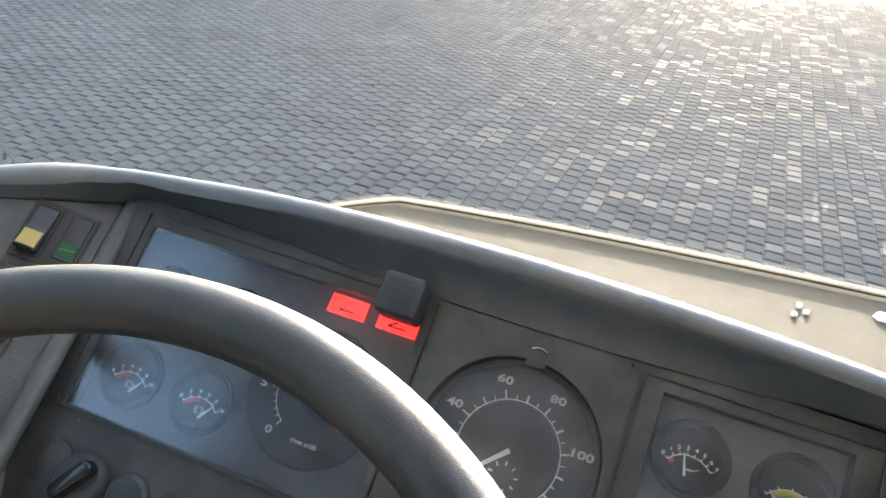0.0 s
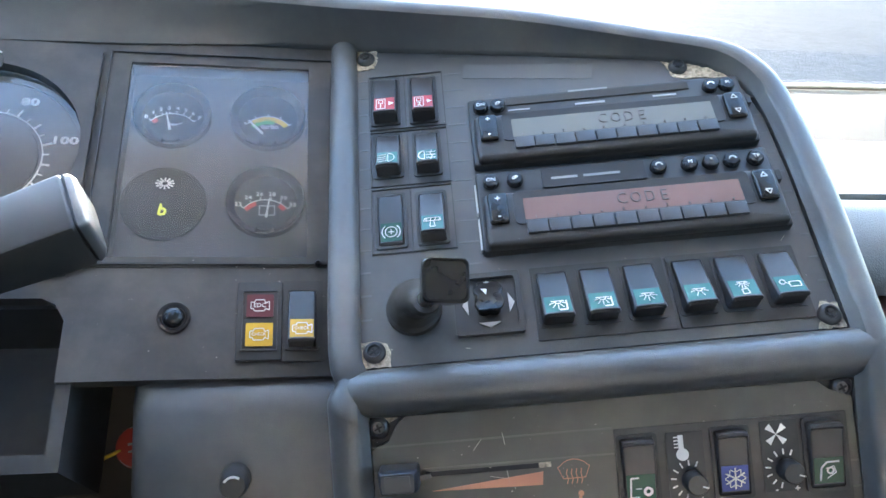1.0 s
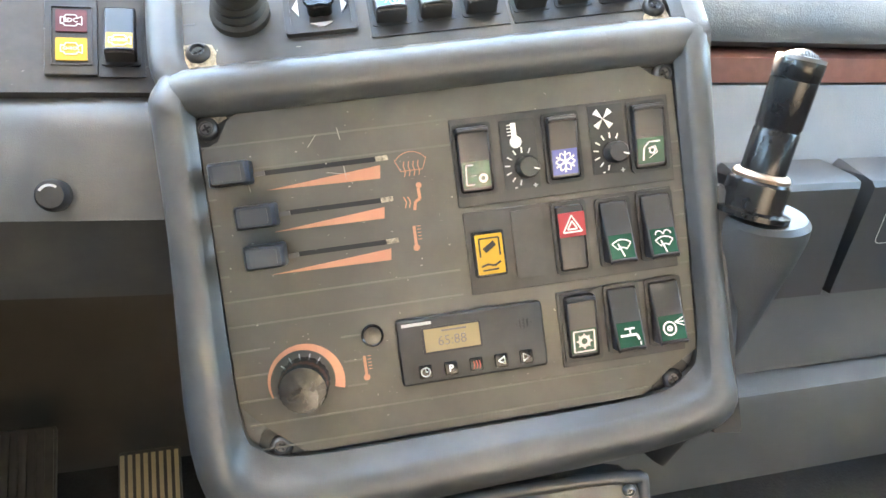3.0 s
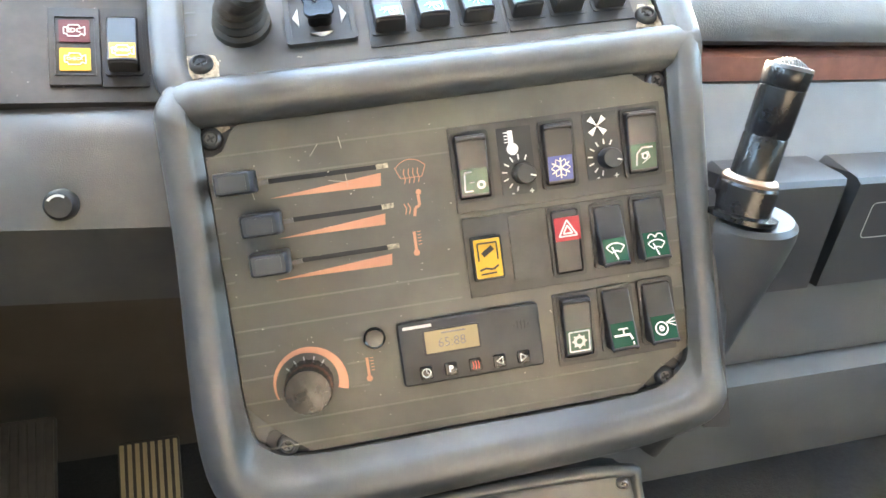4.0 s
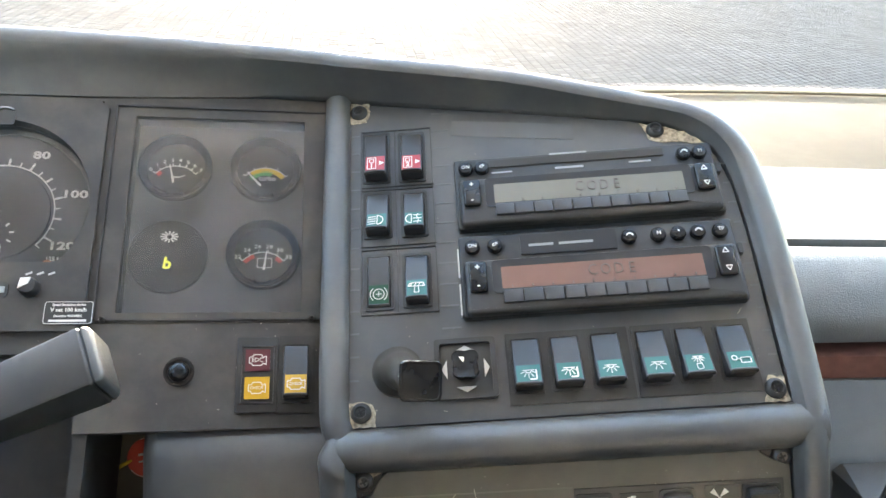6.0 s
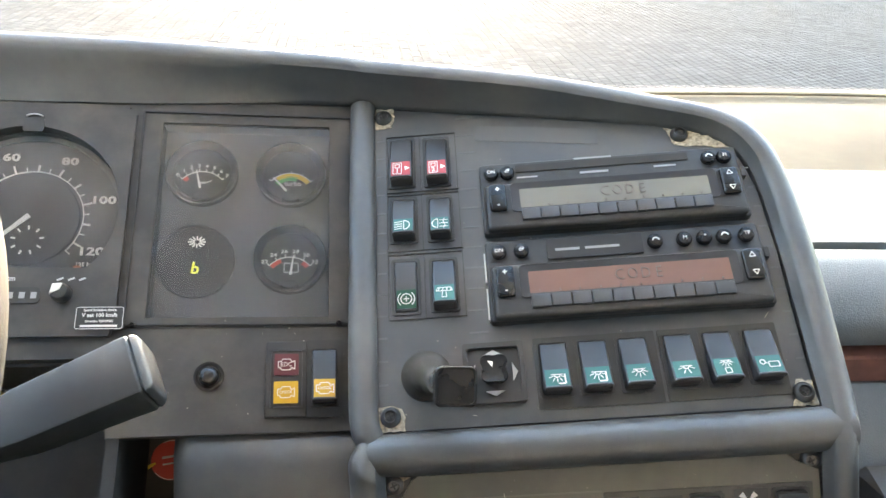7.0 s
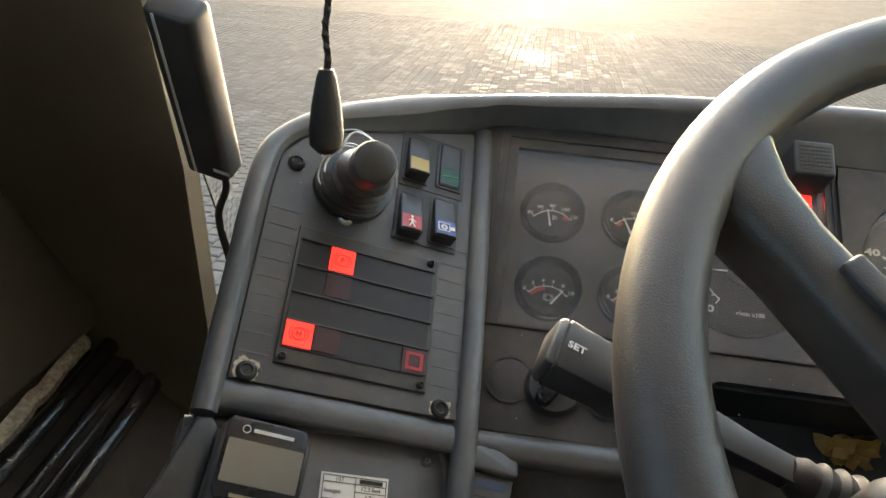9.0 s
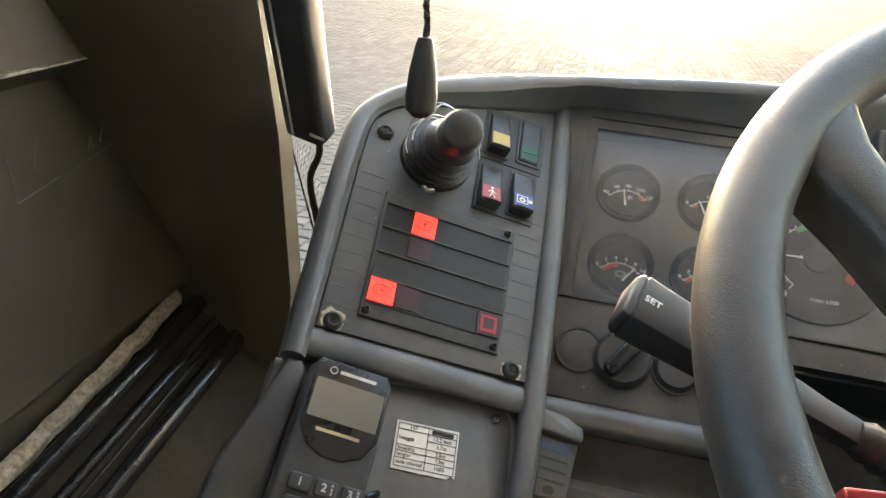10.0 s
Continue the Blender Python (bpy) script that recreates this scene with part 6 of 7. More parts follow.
def small_dial(u, v, label, icon):
    t = thing("rotary_control", at(F_LO, u, v, 0.0009), label, "knob", "small rotary controls")
    bm = B(); box(bm, -0.0115, 0.0085, -0.012, 0.026, 0.0, 0.0005, 0.0006); part("plate", bm, "black", t)
    bm = B(); lathe(bm, 0.0012, -0.0006, [(0.0062, 0.0005), (0.0060, 0.0085), (0.0052, 0.0098), (0.0003, 0.0098)], 28, ribs=0.03); k = part("knob", bm, "black", t)
    bm = B(); bar(bm, (0.0035, -0.0014), (0.0066, -0.0024), 0.0008, 0.0096, 0.0102); part("pointer", bm, "print", k)
    bm = B()
    for j in range(8):
        a = radians(65 + 27 * j)
        seg(bm, [(0.0076 * math.cos(a), 0.0076 * math.sin(a)), (0.0106 * math.cos(a), 0.0106 * math.sin(a))], 0.0008)
    words(bm, "-", -0.0055, -0.0108, 0.005, 0.0); words(bm, "+", 0.0055, -0.0112, 0.005, 0.0)
    icon(bm)
    for q in bm.verts:
        q.co.z += 0.0006
    part("print", bm, "print", t)


def i_big_thermo(bm):
    seg(bm, [(-0.0035, 0.0135), (-0.0035, 0.0242)], 0.0028)
    arc(bm, -0.003, 0.0138, 0.0, 0.0034, 0, 360, 0, 0.0003, 14)
    for k in range(4):
        seg(bm, [(-0.0072, 0.0178 + 0.0018 * k), (-0.005, 0.0178 + 0.0018 * k)], 0.0006)


def i_fan(bm):
    for a in (45, 135, 225, 315):
        c, s = math.cos(radians(a)), math.sin(radians(a))
        slab(bm, [(-0.0032, 0.0185), (-0.0032 + 0.0062 * c - 0.0018 * s, 0.0185 + 0.0062 * s + 0.0018 * c), (-0.0032 + 0.0062 * c + 0.0018 * s, 0.0185 + 0.0062 * s - 0.0018 * c)][::-1], 0, 0.0003)


small_dial(0.1672, -0.0412, "small black rotary control under a thermometer sign", i_big_thermo)
small_dial(0.2178, -0.0392, "small black rotary control under a fan sign", i_fan)

# auxiliary heater timer
t = thing("heater_timer", at(F_LO, 0.0852, -0.1530, 0.0), "black auxiliary heater timer with an amber display", "timer")
b = B(); box(b, 0, 0.0822, 0, 0.0368, 0.0, 0.0042, 0.002, 0.0012); part("case", b, "black", t)
b = B(); box(b, 0.0135, 0.0465, 0.0165, 0.0312, 0.004, 0.0046, 0.001); part("display_frame", b, "dial_dark", t)
b = B(); box(b, 0.0148, 0.0455, 0.0176, 0.0303, 0.0044, 0.0049); part("display", b, "lcd_amber", t)
b = B()
words(b, "65:88", 0.0300, 0.0228, 0.0078, 0.0049, stretch=0.95, bold=-0.004)
bar(b, (0.0245, 0.0286), (0.0385, 0.0286), 0.0010, 0.0049, 0.0051)
part("display_text", b, "lcd_ink", t)
b = B(); bar(b, (0.003, 0.0338), (0.0195, 0.0338), 0.0017, 0.0042, 0.0045); part("maker_mark", b, "print_dim", t)
for k in range(5):
    x = 0.0132 + 0.0142 * k
    b = B(); box(b, x - 0.0036, x + 0.0036, 0.0034, 0.0106, 0.004, 0.0056, 0.0008, 0.0004); kk = part("button", b, "gloss", t)
    b = B()
    if k == 0:
        arc(b, x, 0.007, 0.0022, 0.0027, 0, 360, 0, 0.0003, 14); seg(b, [(x, 0.0088), (x, 0.007), (x + 0.0014, 0.007)], 0.0004)
    elif k == 1:
        words(b, "P", x, 0.007, 0.0052, 0.0001)
    elif k == 2:
        for j in (-1, 0, 1):
            seg(b, [(x + 0.0016 * j, 0.0048), (x + 0.0016 * j + 0.0005, 0.007), (x + 0.0016 * j, 0.0092)], 0.0005)
    else:
        d = -1 if k == 3 else 1
        seg(b, [(x - 0.0018 * d, 0.0048), (x + 0.0018 * d, 0.007), (x - 0.0018 * d, 0.0092), (x - 0.0018 * d, 0.0048)], 0.0005)
    for v in b.verts:
        v.co.z += 0.0056
    part("sign", b, "red" if k == 2 else "print", kk)
b = B()
for k in range(5):
    bar(b, (0.0665 + 0.0021 * k, 0.0258 - 0.003 * math.cos(0.7 * (k - 2))), (0.0665 + 0.0021 * k, 0.0258 + 0.003 * math.cos(0.7 * (k - 2))), 0.0008, 0.0042, 0.0044)
part("sound_slot", b, "dial_dark", t)
# main heater knob and small sensor knob
def taper_arc(bm, r, w0, w1, a0, a1, k=40):
    """A printed arc that thins from w0 at a0 to w1 at a1."""
    prev = None
    for i in range(k + 1):
        f = i / k
        a, w = radians(a0 + (a1 - a0) * f), w0 + (w1 - w0) * f
        cur = [bm.verts.new(((r + q * w / 2) * math.cos(a), (r + q * w / 2) * math.sin(a), 0.0004)) for q in (-1, 1)]
        if prev:
            bm.faces.new((prev[0], prev[1], cur[1], cur[0]))
        prev = cur


t = thing("temperature_dial", at(F_LO, 0.0325, -0.1420, 0.0), "ribbed black heater knob within a salmon arc", "knob")
b = B(); taper_arc(b, 0.0192, 0.0056, 0.0009, -18, 200); part("arc_print", b, "orange", t, "salmon printed arc")
b = B(); lathe(b, 0, 0, [(0.0138, 0.0), (0.0135, 0.004), (0.0132, 0.016), (0.0123, 0.019), (0.0003, 0.0195)], 48, ribs=0.035); part("knob", b, "gloss", t)
b = B()
for k in range(5):
    a = radians(50 + 22 * k)
    bar(b, (0.0128 * math.cos(a), 0.0128 * math.sin(a)), (0.0155 * math.cos(a), 0.0155 * math.sin(a)), 0.0007, 0.0, 0.0004)
part("tick", b, "print_dim", t)
t = thing("sensor_knob", at(F_LO, 0.0722, -0.1222, 0.0), "small domed blue-black knob", "knob")
b = B(); lathe(b, 0, 0, [(0.0062, 0.0), (0.0062, 0.0016), (0.0056, 0.0024), (0.0050, 0.0019), (0.0003, 0.0021)], 24); part("knob", b, "gloss", t)

# ---- warning lamp panel on the left ----
le = thing("lamp_console", F_LE, "grey warning lamp panel with worn corners", "panel")
b = B(); slab(b, [(-0.0105, -0.0065), (0.1395, -0.005), (0.1405, 0.1), (0.1405, 0.2415), (0.08, 0.2195), (0.0227, 0.1976), (0.004, 0.185), (-0.0082, 0.167), (-0.0105, 0.135)], -0.0045, 0.0, 0.0005); part("plate", b, "panel", le)
for k, pts in enumerate(([(-0.008, -0.006), (0.006, -0.0062), (0.0065, 0.006), (-0.004, 0.009), (-0.0085, 0.005)], [(0.119, -0.0045), (0.134, -0.0048), (0.133, 0.006), (0.12, 0.0035)], [(-0.003, 0.156), (0.008, 0.157), (0.0085, 0.164), (-0.003, 0.165)])):
    part("torn_corner", scab(None, pts, 20 + k), "bare", le, "torn beige backing")
for u, v in ((0.0026, 0.1608), (-0.0005, -0.0008), (0.1264, 0.0002)):
    screw(at(F_LE, u, v, 0.0004))
screw(at(F_LE, 0.0439, 0.1249, 0.0004), 0.0046, "worn steel screw below the lever's bellows", "steel")
for k in range(9):
    v = 0.012 + 0.0135 * k
    for u0, u1, w in ((-0.008, 0.011, v), (0.1185, 0.1375, v + 0.004)):
        b = B(); bar(b, (u0, w), (u1, w), 0.0008, 0.0, 0.0003); part("ruled_line", b, "line_blue", le)
t = thing("lamp_block", F_LE @ pose(0, 0, 0.0005), "block of small warning lamps, two lit red", "warning lamps")
b = B(); slab(b, [(0.0140, 0.0080), (0.1150, 0.0080), (0.1170, 0.1090), (0.0140, 0.1090)], 0.0, 0.0022, 0.0008); part("plate", b, "facia", t)
for k in range(4):
    y0 = 0.0185 + 0.0202 * k
    b = B(); box(b, 0.0165, 0.1125, y0, y0 + 0.0188, 0.0018, 0.0030, 0.0006); part("lamp_strip", b, "dial_dark", t)
    b = B(); box(b, 0.0165, 0.1140, y0 + 0.0188, y0 + 0.0202, 0.0018, 0.0042, 0.0004); part("row_ridge", b, "facia", t)
for u, v in ((0.0185, 0.0125), (0.1105, 0.0125), (0.1105, 0.1050)):
    screw(at(F_LE, u, v, 0.0022), 0.0022, "small dark screw in the lamp block")
for (u0, u1, v0, v1), lit, sign in (((0.0378, 0.0548, 0.0800, 0.0978), True, "P"), ((0.0172, 0.0350, 0.0202, 0.0378), True, "H"), ((0.0378, 0.0548, 0.0600, 0.0770), False, ""), ((0.0355, 0.0530, 0.0202, 0.0372), False, ""), ((0.0960, 0.1130, 0.0192, 0.0362), False, "")):
    L = thing("warning_lamp", F_LE @ pose((u0 + u1) / 2, (v0 + v1) / 2, 0.0035), "lit red brake warning lamp with a black sign" if lit else "unlit dark red warning lamp", "warning lamp", "lamps of the warning panel")
    w, h = (u1 - u0) / 2, (v1 - v0) / 2
    b = B(); box(b, -w, w, -h, h, 0.0, 0.0008); part("lens", b, "lamp_red" if lit else "lamp_dim", L)
    if lit:
        b = B()
        arc(b, 0, 0, 0.0040, 0.0046, 0, 360, 0.0008, 0.0011, 20)
        for a in (130, -50):
            arc(b, 0, 0, 0.0058, 0.0064, a, a + 100, 0.0008, 0.0011, 10)
        words(b, sign, 0, 0, 0.0055, 0.0010)
        part("sign", b, "ink", L)
    elif u0 > 0.09:
        # this lamp's faint glow, put in as a plain red ring
        b = B()
        for q in ((-0.0062, 0.0062, 0.0040, 0.0062), (-0.0062, 0.0062, -0.0062, -0.0040), (-0.0062, -0.0040, -0.0040, 0.0040), (0.0040, 0.0062, -0.0040, 0.0040)):
            box(b, *q, 0.0008, 0.0011)
        part("sign", b, "lens_red", L, "red square ring, the lamp's faint glow as colour")
for u, v, w, h, lens, ic, lab, hi, ink in (
        (0.0925, 0.1960, 0.0172, 0.0400, "ochre", None, "black switch with a plain yellow lens", "low", "print"),
        (0.1200, 0.1980, 0.0172, 0.0405, "lens_green", i_tick, "black switch with a dark green lens", "flat", "green"),
        (0.0910, 0.1425, 0.0172, 0.0385, "lens_red", i_person, "black switch with a red walking figure sign", "low", "print"),
        (0.1175, 0.1450, 0.0172, 0.0385, "lens_blue", i_screen, "black switch with a violet heating sign", "low", "print")):
    switch(at(F_LE, u, v, 0.0006), w, h, lens, ic, lab, hi, 0.36, "switches of the warning panel", ink)
b = B(); box(b, 0.0795, 0.1295, 0.1200, 0.1685, 0.0, 0.0011, 0.001); box(b, 0.0795, 0.1325, 0.1695, 0.2215, 0.0, 0.0008, 0.001); part("switch_bank", b, "black", le)
# hand brake lever with bellows
t = thing("brake_lever", at(F_LE, 0.0450, 0.1530, 0.0), "black hand brake lever in rubber bellows", "lever")
LEAN_STICK = Matrix.Rotation(radians(-4), 4, "Y") @ Matrix.Rotation(radians(26), 4, "X")
b = B(); lathe(b, 0, 0, [(0.0285, -0.004), (0.0285, 0.004), (0.0272, 0.006), (0.0205, 0.008), (0.0268, 0.0125), (0.0268, 0.0155), (0.0185, 0.018), (0.0252, 0.0235), (0.0252, 0.0265), (0.0170, 0.029), (0.0236, 0.0345), (0.0236, 0.0375), (0.0155, 0.040), (0.0215, 0.0455), (0.0215, 0.0485), (0.0140, 0.051), (0.0190, 0.0565), (0.0190, 0.0595), (0.0125, 0.066)], 40)
for v in b.verts:
    f = max(v.co.z, 0)
    v.co.x -= 0.07 * f
    v.co.y -= 0.47 * f
part("bellows", b, "bellows", t)
b = B(); lathe(b, 0, 0, [(0.0125, 0.062), (0.0128, 0.085), (0.0140, 0.090), (0.0142, 0.104), (0.0128, 0.110), (0.0095, 0.1125), (0.0003, 0.113)], 36); b.transform(LEAN_STICK); part("knob", b, "black", t)
b = B(); tube(b, curve_points([(-0.027, 0.01, 0.012), (-0.024, 0.026, 0.02), (-0.008, 0.034, 0.024), (0.004, 0.02, 0.034), (-0.012, 0.018, 0.04), (-0.02, 0.0, 0.035)], 6), 0.0008, 6); part("wire_loop", b, "steel", t)
for rr, z0, y0, a0, a1 in ((0.0262, 0.0335, -0.012, 20, 190), (0.0282, 0.0215, -0.007, 5, 205)):
    b = B(); tube(b, [(rr * math.cos(radians(a0 + (a1 - a0) * k / 24)), y0 + rr * math.sin(radians(a0 + (a1 - a0) * k / 24)), z0 + 0.003 * math.sin(k * 0.5)) for k in range(25)], 0.0007, 6); part("wire_loop", b, "steel", t)

# ---- left lower panel: phone, papers ----
F_PH = F_LE @ pose(0, 0, -0.015)
t = thing("phone_shelf", F_PH, "rounded grey cover below the warning panel", "cover")
b = B(); slab(b, [(-0.035, -0.30), (0.137, -0.30), (0.144, -0.083), (0.1435, -0.038), (0.139, -0.023), (0.1247, -0.0135), (0.05, -0.0205), (-0.03, -0.03)], -0.03, 0.0, 0.006); part("cover", b, "shell", t)
b = B(); tube(b, curve_points([(0.1415, -0.2, -0.004), (0.1415, -0.083, -0.004), (0.141, -0.040, -0.004), (0.1368, -0.0255, -0.004), (0.124, -0.0162, -0.004), (0.05, -0.0230, -0.004), (-0.028, -0.0325, -0.004)], 6), 0.0048, 10); part("rounded_edge", b, "shell", t)
screw(at(F_PH, 0.1255, -0.0310, 0.0), 0.0026, "small bright screw in the grey cover", "steel")
t = thing("data_label", at(F_PH, 0.0580, -0.0490, 0.0006, 1.8) @ pose(0, -0.0305, 0), "white paper label with a table of the coach's sizes", "label")
b = B(); slab(b, [(0, 0), (0.038, -0.0002), (0.0405, 0.0022), (0.0432, 0.0008), (0.0432, 0.0318), (0, 0.0312)], 0.0, 0.0004); part("paper", b, "paper", t)
b = B()
ys = (0.0022, 0.0075, 0.0118, 0.0158, 0.0212, 0.0258, 0.0298)
for y, x0 in zip(ys, (0.0015, 0.0015, 0.0015, 0.0015, 0.022, 0.0015, 0.0015)):
    seg(b, [(x0, y), (0.0418, y)], 0.0004)
for x in (0.0015, 0.022, 0.0418):
    seg(b, [(x, ys[0]), (x, ys[-1])], 0.0004)
for s, x, y in (("hoogte", 0.0026, 0.0205), ("breedte", 0.0026, 0.0138), ("lengte", 0.0026, 0.0097), ("tank inhoud", 0.0026, 0.0050)):
    words(b, s, x, y, 0.0037, 0.0, "LEFT", bold=0.0)
for s, y in (("107", None), ("12,2 feet", 0.0235), ("3,7m", 0.0186), ("2,5m", 0.0138), ("12m", 0.0097), ("1000", 0.0050)):
    if y:
        words(b, s, 0.032, y, 0.0037, 0.0, bold=0.0)
    else:
        words(b, s, 0.0118, 0.0278, 0.0037, 0.0, bold=0.0)
bar(b, (0.0245, 0.0278), (0.0395, 0.0278), 0.0026, 0.0, 0.0002)
for v in b.verts:
    v.co.z += 0.0005
part("print", b, "ink", t)

F_TEL = F_LE @ pose(0, 0, 0.012)
t = thing("car_phone", F_TEL @ pose(0.0165, -0.0380, 0, 0, 0, -3), "black corded car phone handset with a grey display, in its cradle", "phone")
b = B(); slab(b, [(-0.028, -0.20), (0.027, -0.20), (0.0245, -0.06), (0.0245, -0.008), (0.0205, -0.001), (-0.0205, -0.001), (-0.0255, -0.008), (-0.0262, -0.06)], -0.012, 0.023, 0.004); part("handset", b, "black", t)
b = B(); slab(b, [(-0.0225, -0.042), (-0.0165, -0.0525), (-0.006, -0.0575), (0.006, -0.0575), (0.0165, -0.0525), (0.0225, -0.042), (0.0215, -0.006), (0.018, -0.0025), (-0.018, -0.0025), (-0.0225, -0.006)], 0.0225, 0.0242, 0.0008); part("face_plate", b, "gloss", t)
b = B(); box(b, -0.0205, 0.0205, -0.0375, -0.0145, 0.0238, 0.0246, 0.001); part("display", b, "lcd", t)
b = B(); arc(b, -0.0125, -0.0085, 0.0018, 0.0023, 0, 360, 0.024, 0.0245, 16); bar(b, (-0.0085, -0.0085), (0.0135, -0.0085), 0.0019, 0.024, 0.0245); part("maker_mark", b, "print_dim", t)
b = B(); bar(b, (-0.013, -0.0435), (0.0125, -0.0435), 0.0018, 0.024, 0.0245); part("model_mark", b, "gold", t)
for j in range(3):
    for k in range(3):
        x, y = -0.0128 + 0.0146 * k, -0.0735 - 0.0122 * j
        b = B(); box(b, x - 0.0062, x + 0.0062, y - 0.0046, y + 0.0046, 0.022, 0.0252, 0.0018, 0.001); kk = part("key", b, "black", t)
        b = B(); words(b, str(3 * j + k + 1), x - (0.0012 if j + k else 0), y, 0.0062, 0.0254)
        for q, ch in enumerate(("", "ABC", "DEF", "GHI", "JKL", "MNO", "PRS", "TUV", "WXY")[3 * j + k]):
            words(b, ch, x + 0.0032, y + 0.0022 * (1 - q), 0.0021, 0.0254)
        part("sign", b, "print_dim", kk)
b = B(); slab(b, [(-0.062, -0.22), (-0.026, -0.22), (-0.0255, -0.002), (-0.030, 0.0035), (-0.0392, 0.002), (-0.0505, -0.040), (-0.0595, -0.072)], -0.03, -0.006, 0.004); part("cradle", b, "black", t)
b = B(); tube(b, curve_points([(0.0295 + 0.0045 * math.cos(1.9 * k), -0.064 - 0.0042 * k, 0.006 + 0.0045 * math.sin(1.9 * k)) for k in range(22)], 4), 0.0022, 8); part("coiled_cord", b, "gloss", t)
t = thing("fob_box", F_LE @ pose(0.1745, -0.0225, -0.018, 0, 0, -4), "small grey box with a printed label hung on the bar", "box")
b = B(); box(b, -0.018, 0.018, -0.0085, 0.008, -0.012, 0.006, 0.003, 0.003); part("cap", b, "shell", t)
b = B(); slab(b, [(-0.0165, -0.052), (0.0125, -0.050), (0.017, -0.0085), (-0.0165, -0.0085)], -0.014, 0.0, 0.001); part("card", b, "facia", t, "olive printed card")
b = B(); box(b, -0.011, 0.011, -0.0185, -0.0125, 0.0, 0.0003, 0.002); part("blue_mark", b, "navy", t)
b = B()
for k in range(3):
    bar(b, (-0.0105, -0.0245 - 0.0075 * k), (0.0105, -0.0238 - 0.0075 * k), 0.0013, 0.0, 0.0004)
slab(b, disc(-0.001, -0.0455, 0.0042, 16, squash=0.7), 0, 0.0004)
part("print", b, "ink", t)

# ---- lower covers ----
b = B(); tube(b, curve_points([loc(F_IN, -0.445, -0.0985, -0.004), loc(F_IN, -0.43, -0.0965, -0.004), loc(F_IN, -0.34, -0.0955, -0.004), loc(F_IN, -0.262, -0.0945, -0.004)], 6), 0.0112, 14, up=N_IN)
dpart("cross_bar", b, "shell")
b = B()
pr = [(-0.006, -0.1), (-0.022, -0.104), (-0.026, -0.118), (-0.022, -0.137), (-0.006, -0.14), (0.0, -0.146), (-0.002, -0.16), (-0.02, -0.28), (-0.06, -0.28), (-0.06, -0.1)]
loops(b, [[tuple(loc(F_IN, u, v, dn)) for dn, v in pr] for u in (-0.4327, -0.34, -0.268)])
solid("lower_cover", b, "facia", Matrix(), "charcoal sunk cover below the instrument panel", "cover")
t = thing("lower_cover", I4, "grey moulded cover with a small dimmer knob", "cover")
b = B()
pr = [(0.04, -0.072), (-0.042, -0.076), (-0.058, -0.081), (-0.068, -0.09), (-0.082, -0.118), (-0.0905, -0.134), (-0.0885, -0.138), (-0.078, -0.19), (-0.06, -0.2), (0.04, -0.2)]
rings = []
for x, dy, dz in ((0.1075, 0.034, -0.02), (0.1095, 0.018, -0.009), (0.114, 0.007, -0.003), (0.122, 0.001, 0.0), (0.18, -0.003, -0.001), (0.24, -0.006, -0.002)):
    rings.append([(x, y + dy * (y < 0), z + dz) for y, z in pr])
loops(b, rings)
part("cover", b, "shell", t)
m = pose(0.1720, -0.0900, -0.1210, 66, 0, 3)
b = B(); lathe(b, 0, 0, [(0.0088, -0.004), (0.0086, 0.004), (0.0075, 0.012), (0.0065, 0.0135), (0.0003, 0.0137)], 28); b.transform(m); k = part("dimmer_knob", b, "black", t)
b = B(); arc(b, 0, 0, 0.0047, 0.0060, 50, 150, 0.0136, 0.0140, 12); b.transform(m); part("mark", b, "print", k)
# crumpled paper in the cubby and the red tag under the panel
rnd = random.Random(5)
b = B()
bmesh.ops.create_grid(b, x_segments=9, y_segments=6, size=0.5)
for v in b.verts:
    v.co = Vector((v.co.x * 0.042 * (1 + 0.5 * v.co.y) + rnd.uniform(-0.003, 0.003), v.co.y * 0.024 + rnd.uniform(-0.003, 0.003), rnd.uniform(-0.005, 0.006)))
bmesh.ops.solidify(b, geom=b.faces[:], thickness=0.0006)
M["amber_paper"] = material("yellowed_paper", (0.3, 0.185, 0.05), 0.6, var=0.3)
solid("crumpled_wrapper", b, "amber_paper", F_IN @ pose(-0.132, -0.0465, -0.0815, 4, 0, 8), "crumpled yellow wrapper lying on the cubby's sloping back", "paper")
t = thing("red_tag", I4 @ pose(0.066, 0.095, -0.234, 47, 0, 12), "round red tag on a yellow wire below the panel", "tag")
b = B(); slab(b, disc(0, 0, 0.0178, 28), -0.002, 0.002, 0.001); d = part("disc", b, "red", t)
b = B(); arc(b, 0, 0, 0.0168, 0.0174, -150, 110, 0.002, 0.0023, 28); part("edge_print", b, "print_dim", d)
b = B(); bar(b, (-0.008, 0.003), (0.008, 0.003), 0.002, 0.002, 0.0024); bar(b, (-0.008, -0.003), (0.006, -0.003), 0.0015, 0.002, 0.0024); part("print", b, "print_dim", t)
b = B(); tube(b, curve_points([(-0.012, 0, 0), (-0.05, -0.012, 0.01), (-0.11, -0.01, 0.0), (-0.2, -0.03, -0.01)], 6), 0.0016, 6); part("wire", b, "yellow", t, "yellow wire")

